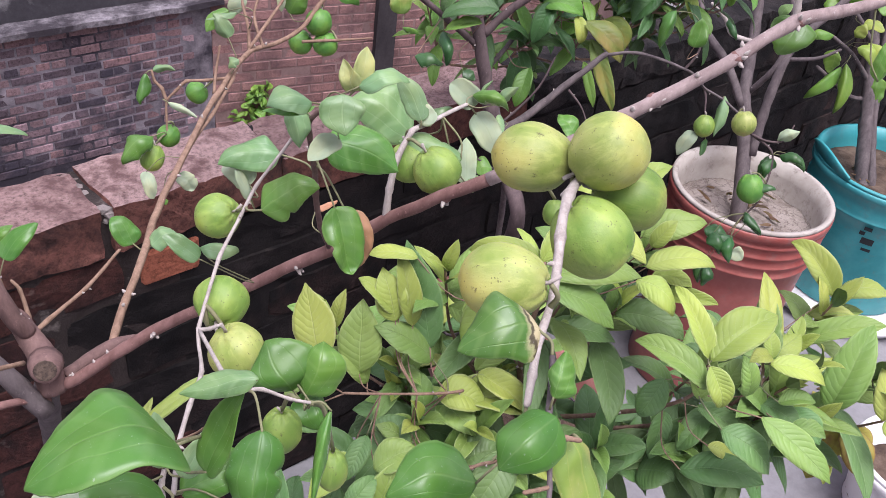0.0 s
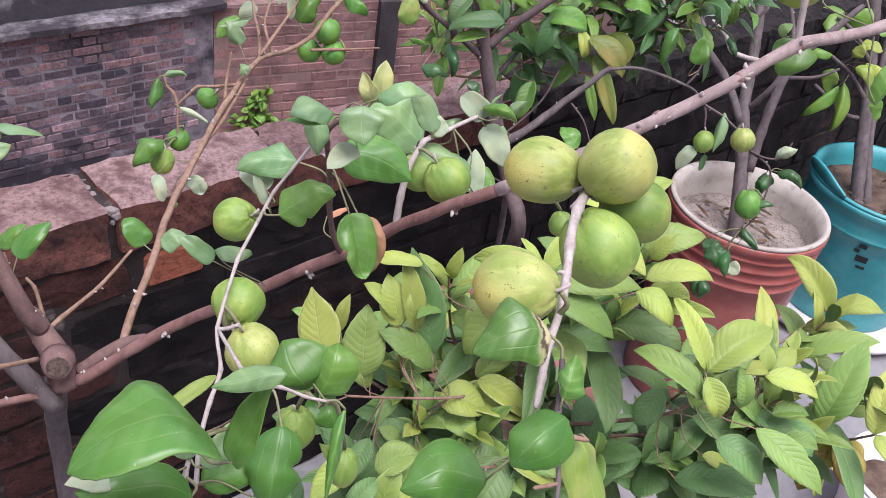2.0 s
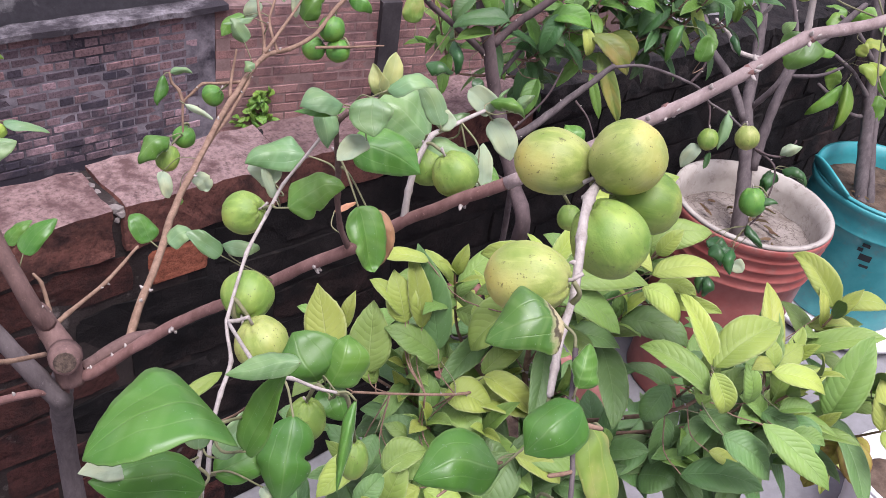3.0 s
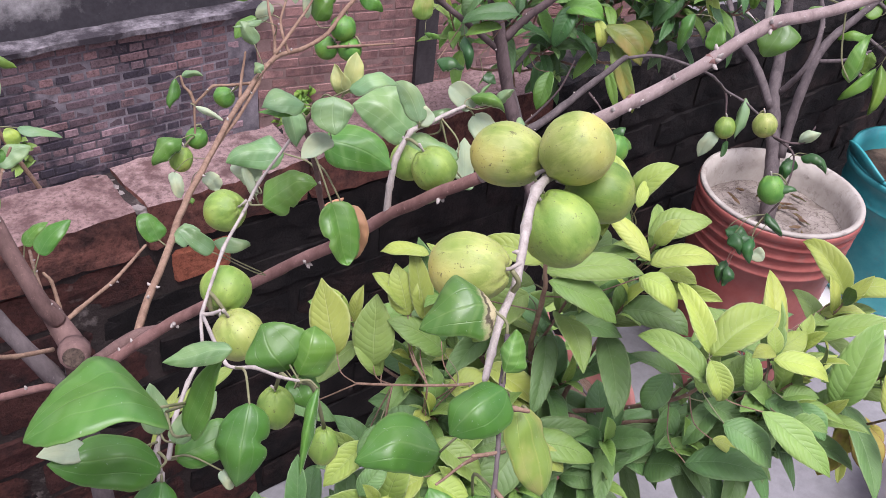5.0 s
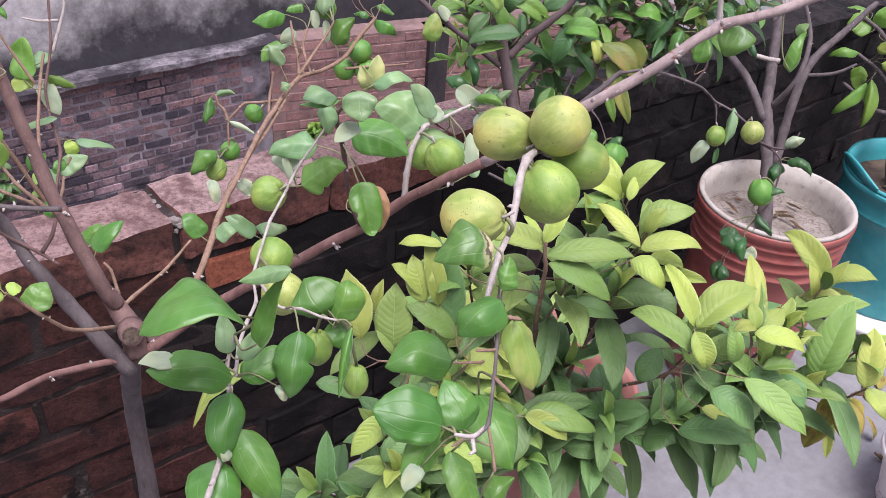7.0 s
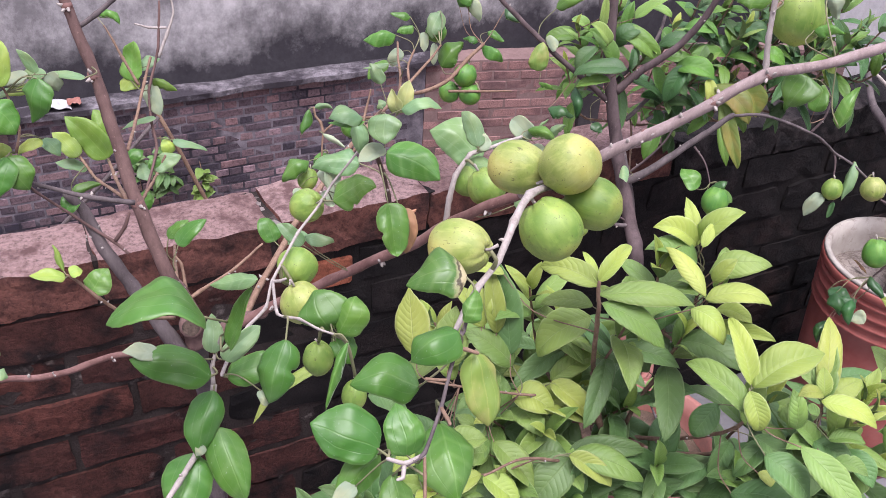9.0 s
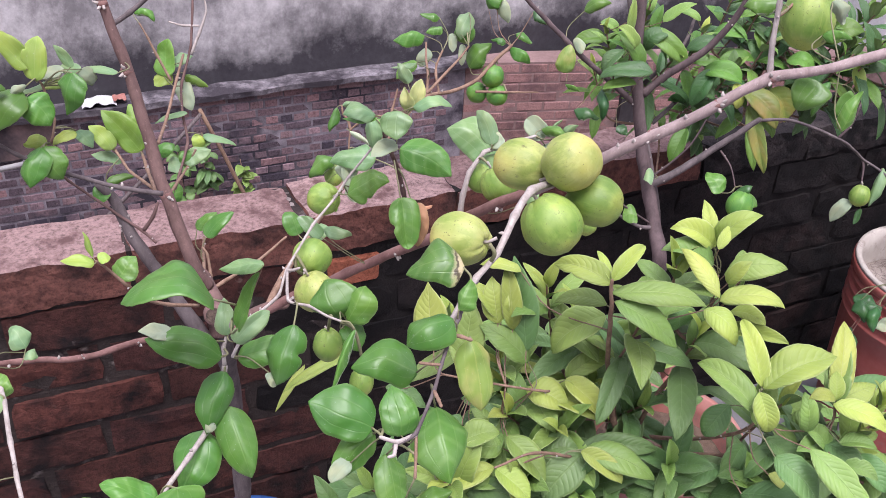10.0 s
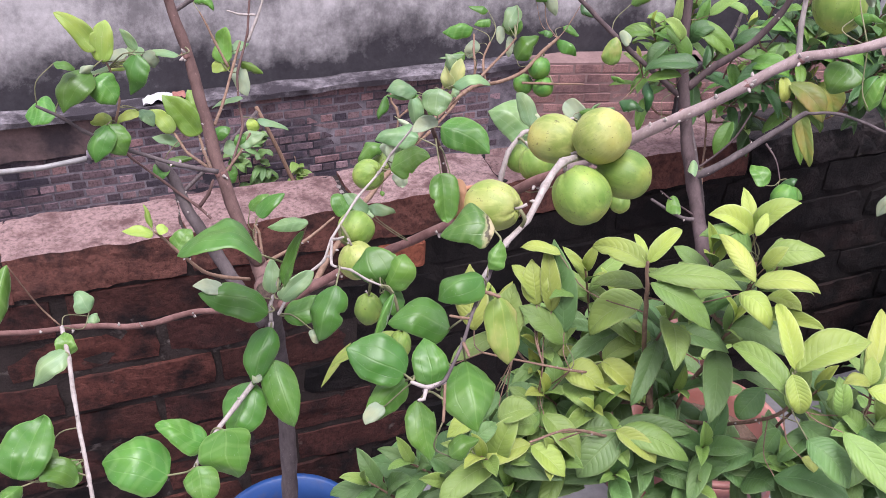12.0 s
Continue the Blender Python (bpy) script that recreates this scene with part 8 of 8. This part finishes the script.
leaf(guava, "guava_old", "arch", (0.329, -0.763, 0.655), (0.345, -0.806, 0.644), 0.034, (-0.422, -0.362, 0.831))
leaf(guava, "guava_mid", "fold", (0.328, -0.781, 0.673), (0.351, -0.805, 0.681), 0.026, (-0.526, -0.215, 0.822))
leaf(guava, "guava_old", "flat", (0.353, -0.775, 0.624), (0.311, -0.779, 0.584), 0.033, (-0.645, -0.304, 0.701))
leaf(guava, "guava_old", "flat", (0.365, -0.784, 0.646), (0.367, -0.822, 0.627), 0.032, (-0.462, -0.427, 0.777))
leaf(guava, "guava_mid", "arch", (0.338, -0.722, 0.628), (0.367, -0.720, 0.659), 0.029, (-0.666, -0.338, 0.665))
leaf(guava, "guava_old", "fold", (0.306, -0.691, 0.591), (0.273, -0.706, 0.554), 0.029, (-0.586, -0.413, 0.697))
leaf(guava, "guava_old", "flat", (0.279, -0.693, 0.567), (0.227, -0.681, 0.536), 0.035, (-0.533, -0.289, 0.795))
leaf(guava, "guava_mid", "fold", (0.269, -0.714, 0.574), (0.297, -0.755, 0.572), 0.030, (-0.382, -0.314, 0.869))
leaf(guava, "guava_old", "flat", (0.256, -0.672, 0.535), (0.271, -0.710, 0.522), 0.036, (-0.326, -0.417, 0.848))
leaf(guava, "guava_old", "flat", (0.185, -0.655, 0.525), (0.210, -0.687, 0.521), 0.035, (-0.304, -0.360, 0.882))
leaf(guava, "guava_old", "flat", (0.015, -0.559, 0.618), (-0.016, -0.574, 0.591), 0.027, (-0.396, -0.524, 0.754))
leaf(guava, "guava_mid", "flat", (0.057, -0.577, 0.594), (0.035, -0.547, 0.609), 0.029, (-0.170, -0.537, 0.826))
leaf(guava, "guava_old", "flat", (-0.034, -0.600, 0.589), (-0.000, -0.595, 0.607), 0.027, (-0.369, -0.443, 0.817))
leaf(guava, "guava_old", "flat", (-0.042, -0.481, 0.609), (-0.005, -0.514, 0.592), 0.029, (-0.109, -0.549, 0.829))



# ---- guava shrub: inner leaves in pairs along hidden shoots ----
fill_rng = random.Random(31)
wood = [p for p in WOOD[guava.name] if p.z > 0.3]
for shoot in range(8):
    a, h = fill_rng.uniform(0, 2 * math.pi), fill_rng.uniform(-0.9, 0.75)
    out = Vector((math.cos(a) * math.sqrt(1 - h * h) * 0.30, math.sin(a) * math.sqrt(1 - h * h) * 0.2, h * 0.22))
    end = Vector((0.34, -0.56, 0.47)) + out * fill_rng.uniform(0.75, 1.0)
    heart = min(fill_rng.sample(wood, 12), key=lambda p: (p - end).length)
    mid = heart.lerp(end, 0.5) + Vector((0, 0, -0.03))
    twig(guava, "stem", "bark_grey", 0.0022, 0.0012, heart, mid, end)
    way = (end - mid).normalized()
    for node in range(4):
        at = mid.lerp(end, 0.25 + 0.25 * node)
        cross = way.cross(Vector((fill_rng.uniform(-0.4, 0.4), fill_rng.uniform(-0.4, 0.4), 1))).normalized()
        for s in (-1, 1):
            long = fill_rng.uniform(0.055, 0.085) * (1.0 if node else 0.85)
            d = (cross * s + way * 0.55 + Vector((0, 0, fill_rng.uniform(-0.35, 0.15)))).normalized()
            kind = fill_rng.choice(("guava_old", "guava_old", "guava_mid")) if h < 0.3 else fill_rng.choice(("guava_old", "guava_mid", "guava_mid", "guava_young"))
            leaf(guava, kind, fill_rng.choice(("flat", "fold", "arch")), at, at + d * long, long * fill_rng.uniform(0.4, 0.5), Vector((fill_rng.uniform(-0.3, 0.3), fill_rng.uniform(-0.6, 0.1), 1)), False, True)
join_loose(guava, "crowded ribbed green inner leaves of the guava")
join_loose(back_guava, "dark green inner leaves of the guava behind")


# ---- small things behind the parapet ----
bm = bmesh.new()
tube(bm, [Vector((0, 0, 0)), Vector((0.6, 0, -0.02)), Vector((1.1, 0.01, 0.02))], [0.022, 0.022, 0.022], 12)
part("tube", bm, plastic("dusty_grey_plastic", (0.2, 0.195, 0.2), (0.34, 0.33, 0.335)), pipe, smooth=True)
for x in (0.15, 0.95):
    bm = bmesh.new()
    box(bm, x - 0.015, x + 0.015, -0.03, 0.1, -0.03, 0.03)
    part("clip", bm, MORTAR_FAR, pipe)

rag = thing("rag", (-0.04, FAR_Y + 0.05, LEDGE_Z + 0.012), "crumpled white rag with an orange scrap on the ledge", "cloth")
bm = bmesh.new()
bmesh.ops.create_grid(bm, x_segments=14, y_segments=8, size=0.5)
for v in bm.verts:
    v.co = Vector((v.co.x * 0.26, v.co.y * 0.16, 0.03 + 0.03 * noise.noise(v.co * 5) - 0.03 * abs(v.co.x) * 2))
bmesh.ops.solidify(bm, geom=list(bm.faces), thickness=0.004)
part("cloth", bm, plastic("dusty_cotton", (0.45, 0.45, 0.47), (0.58, 0.58, 0.6), 0.9), rag, smooth=True)
bm = bmesh.new()
bmesh.ops.create_grid(bm, x_segments=6, y_segments=6, size=0.5)
for v in bm.verts:
    v.co = Vector((0.16 + v.co.x * 0.1, v.co.y * 0.1, 0.03 + 0.03 * noise.noise(v.co * 4 + Vector((3, 1, 0)))))
bmesh.ops.solidify(bm, geom=list(bm.faces), thickness=0.004)
part("scrap", bm, TERRA, rag, "faded orange scrap", smooth=True)

# two poles propped against each other in the lower yard
for a, c, label in (((-1.902, 5.200, -4.200), (0.652, 5.200, -1.763), "thin grey pole propped in the yard below"), ((1.526, 5.200, -4.200), (0.652, 5.250, -1.743), "thin tan pole propped in the yard below")):
    pole = thing("pole", a, label, "pole", "poles in the yard")
    a, c = Vector(a), Vector(c)
    bm = bmesh.new()
    tube(bm, [(c - a) * k / 12 + noise.noise_vector(Vector((k, a.x, 0))) * 0.012 for k in range(13)], [0.02 - 0.0004 * k for k in range(13)], 8)
    part("stem", bm, BARKS["bark_tan" if a.x > c.x else "bark_grey"], pole, smooth=True)


def creeper(at, spread, drop, count, seed, kind):
    """A small self-sown plant hanging from a crack in the wall."""
    r = random.Random(seed)
    weed = thing("creeper", at, "bright green self-sown creeper on the old wall", "weed", "creepers on the wall")
    o = Vector(at)
    for s in range(count // 12):
        x = r.uniform(-spread, spread)
        pts = [o + Vector((x * k / 4, -0.02 * k, -drop * k / 4 + 0.02 * r.random())) for k in range(5)]
        twig(weed, "stem", "bark_tan", 0.004, 0.002, *pts)
    for k in range(count):
        f = r.random()
        b = o + Vector((r.uniform(-spread, spread) * (0.4 + f), -0.05 - 0.05 * r.random(), -drop * f))
        d = Vector((r.uniform(-1, 1), r.uniform(-0.8, 0.1), r.uniform(-0.7, 0.6))).normalized()
        leaf(weed, kind, r.choice(("flat", "arch")), b, b + d * r.uniform(0.08, 0.15), r.uniform(0.06, 0.1), Vector((r.uniform(-0.3, 0.3), -1, 0.9)))


creeper((3.54, FAR_Y - 0.02, -2.72), 0.24, 0.4, 60, 3, "lime")
creeper((0.72, FAR_Y - 0.02, -2.2), 0.05, 0.5, 26, 4, "guava_old")
creeper((0.50, FAR_Y - 0.02, -2.3), 0.05, 0.45, 20, 5, "guava_old")
creeper((1.02, FAR_Y - 0.02, -2.5), 0.04, 0.3, 14, 6, "guava_mid")

# litter on the soil of the red bucket
r = random.Random(8)
for k in range(14):
    a, q = r.uniform(0, 6.28), r.uniform(0.03, 0.13)
    at = Vector((1.278 + q * 0.85 * math.cos(a), -0.272 + q * 0.85 * math.sin(a), FLOOR + 0.443))
    scrap = thing("dry_leaf", at, "crisp brown dead leaf lying on dry soil", "dead leaf", "dead leaves on the soil")
    d = Vector((r.uniform(-1, 1), r.uniform(-1, 1), 0.08)).normalized() * r.uniform(0.02, 0.045)
    leaf(scrap, "dead", "arch", at, at + d, 0.016, Vector((r.uniform(-0.4, 0.4), r.uniform(-0.4, 0.4), 1)))

# straw and dead leaves on the soil of the teal bucket
for k in range(10):
    a, q = r.uniform(0, 6.28), r.uniform(0.04, 0.14)
    at = Vector((1.895 + q * math.cos(a), -0.315 + q * math.sin(a), FLOOR + 0.35))
    scrap = thing("dry_leaf", at, "tan dead leaf lying on brown soil", "dead leaf", "dead leaves on the soil")
    d = Vector((r.uniform(-1, 1), r.uniform(-1, 1), 0.06)).normalized() * r.uniform(0.03, 0.07)
    leaf(scrap, "dead", "arch", at, at + d, 0.014, Vector((r.uniform(-0.4, 0.4), r.uniform(-0.4, 0.4), 1)))

# dead leaves blown together on the terrace floor
for k in range(12):
    at = Vector((1.35 + r.uniform(-0.12, 0.25), -0.62 + r.uniform(-0.1, 0.12), FLOOR + 0.004))
    scrap = thing("dry_leaf", at, "curled brown dead leaf lying on the cement floor", "dead leaf", "dead leaves on the floor")
    d = Vector((r.uniform(-1, 1), r.uniform(-1, 1), 0.1)).normalized() * r.uniform(0.04, 0.07)
    leaf(scrap, r.choice(("dead", "dry")), "arch", at, at + d, 0.028, Vector((r.uniform(-0.4, 0.4), r.uniform(-0.4, 0.4), 1)))

# ---- bricks of the parapet ----
rng = random.Random(11)
brick_set("stub", (BRICK_ORANGE,), 0.1, DEEP, 0.07, 0.009, 6)
for i in range(-12, 18):
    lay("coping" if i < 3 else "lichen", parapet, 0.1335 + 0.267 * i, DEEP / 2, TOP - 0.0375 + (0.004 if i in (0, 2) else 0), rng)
JOINT = rough_mineral("pale_crumbling_mortar", (0.22, 0.19, 0.18), (0.42, 0.37, 0.355), 30, 0.01, (0.09, 0.07, 0.066), (0.5, 0.66), 30)
for i in range(-7, 5):
    # crumbs of old mortar in each open joint of the coping
    bm = bmesh.new()
    for k in range(22):
        at = Matrix.Translation((rng.uniform(-0.008, 0.008), DEEP * rng.uniform(0.02, 0.98), TOP - rng.uniform(0.006, 0.03)))
        bmesh.ops.create_icosphere(bm, subdivisions=1, radius=rng.uniform(0.006, 0.011), matrix=at @ Matrix.Rotation(rng.uniform(0, 3), 4, "Z") @ Matrix.Diagonal((0.8, 1.3, 0.9, 1)))
    for v in bm.verts:
        v.co += noise.noise_vector(v.co * 120 + Vector((i, 0, 0))) * 0.003
        v.co.x += 0.267 * i
    part("mortar_crumbs", bm, JOINT, parapet)
for row in range(1, 9):
    z = TOP - 0.0375 - 0.082 * row
    for i in range(-12, 20):
        x = 0.246 * i + (0.123 if row % 2 else 0.0) + 0.02 * (row % 3)
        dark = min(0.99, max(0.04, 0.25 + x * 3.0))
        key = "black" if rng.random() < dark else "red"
        if row == 1 and i == 0:
            lay("stub", parapet, 0.086, DEEP / 2 - 0.002, z, rng)
            lay("black", parapet, 0.263, DEEP / 2, z, rng)
            continue
        if z > FLOOR + 0.02:
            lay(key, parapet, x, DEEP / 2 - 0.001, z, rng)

# ---- bricks of the houses behind ----
rng = random.Random(12)
brick_set("far", (BRICK_FAR,), 0.23, 0.08, 0.068, 0.006, 7)
brick_set("header", (BRICK_FAR,), 0.112, 0.08, 0.068, 0.006, 17)
rest = []
for row in range(15):
    # courses of whole bricks and of brick ends by turns
    z = LEDGE_Z - 0.09 - 0.08 * row
    key, pitch = ("header", 0.124) if row % 2 else ("far", 0.243)
    for i in range(int(5.3 / pitch)):
        x = -2.2 + pitch * (i + 0.5)
        if x > -0.3:
            lay(key, far_wall, x, FAR_Y + 0.062, z, rng)
        else:
            rest.append((rng.choice(BRICK_MESHES[key]), Vector((x, FAR_Y + 0.062, z))))
verts, faces = [], []
for me, at in rest:
    faces += [[len(verts) + k for k in f.vertices] for f in me.polygons]
    verts += [v.co + at for v in me.vertices]
me = bpy.data.meshes.new("bricks")
me.from_pydata(verts, [], faces)
me.materials.append(BRICK_FAR)
far_bricks = new("bricks", me)
far_bricks.parent = far_wall
tagged(far_bricks, "sooty old bricks of the wall's farther stretch", kind="stuff")
brick_set("pale", (BRICK_PALE,), 0.25, 0.08, 0.085, 0.006, 8)
for row in range(14):
    z = LEDGE_Z - 0.09 - 0.098 * row
    for i in range(15):
        s = 0.14 + 0.265 * i + (0.13 if row % 2 else 0)
        lay("pale", pale_wall, CORNER_X + s * math.cos(PALE_TURN), FAR_Y + s * math.sin(PALE_TURN) + 0.066, z, rng, PALE_TURN)
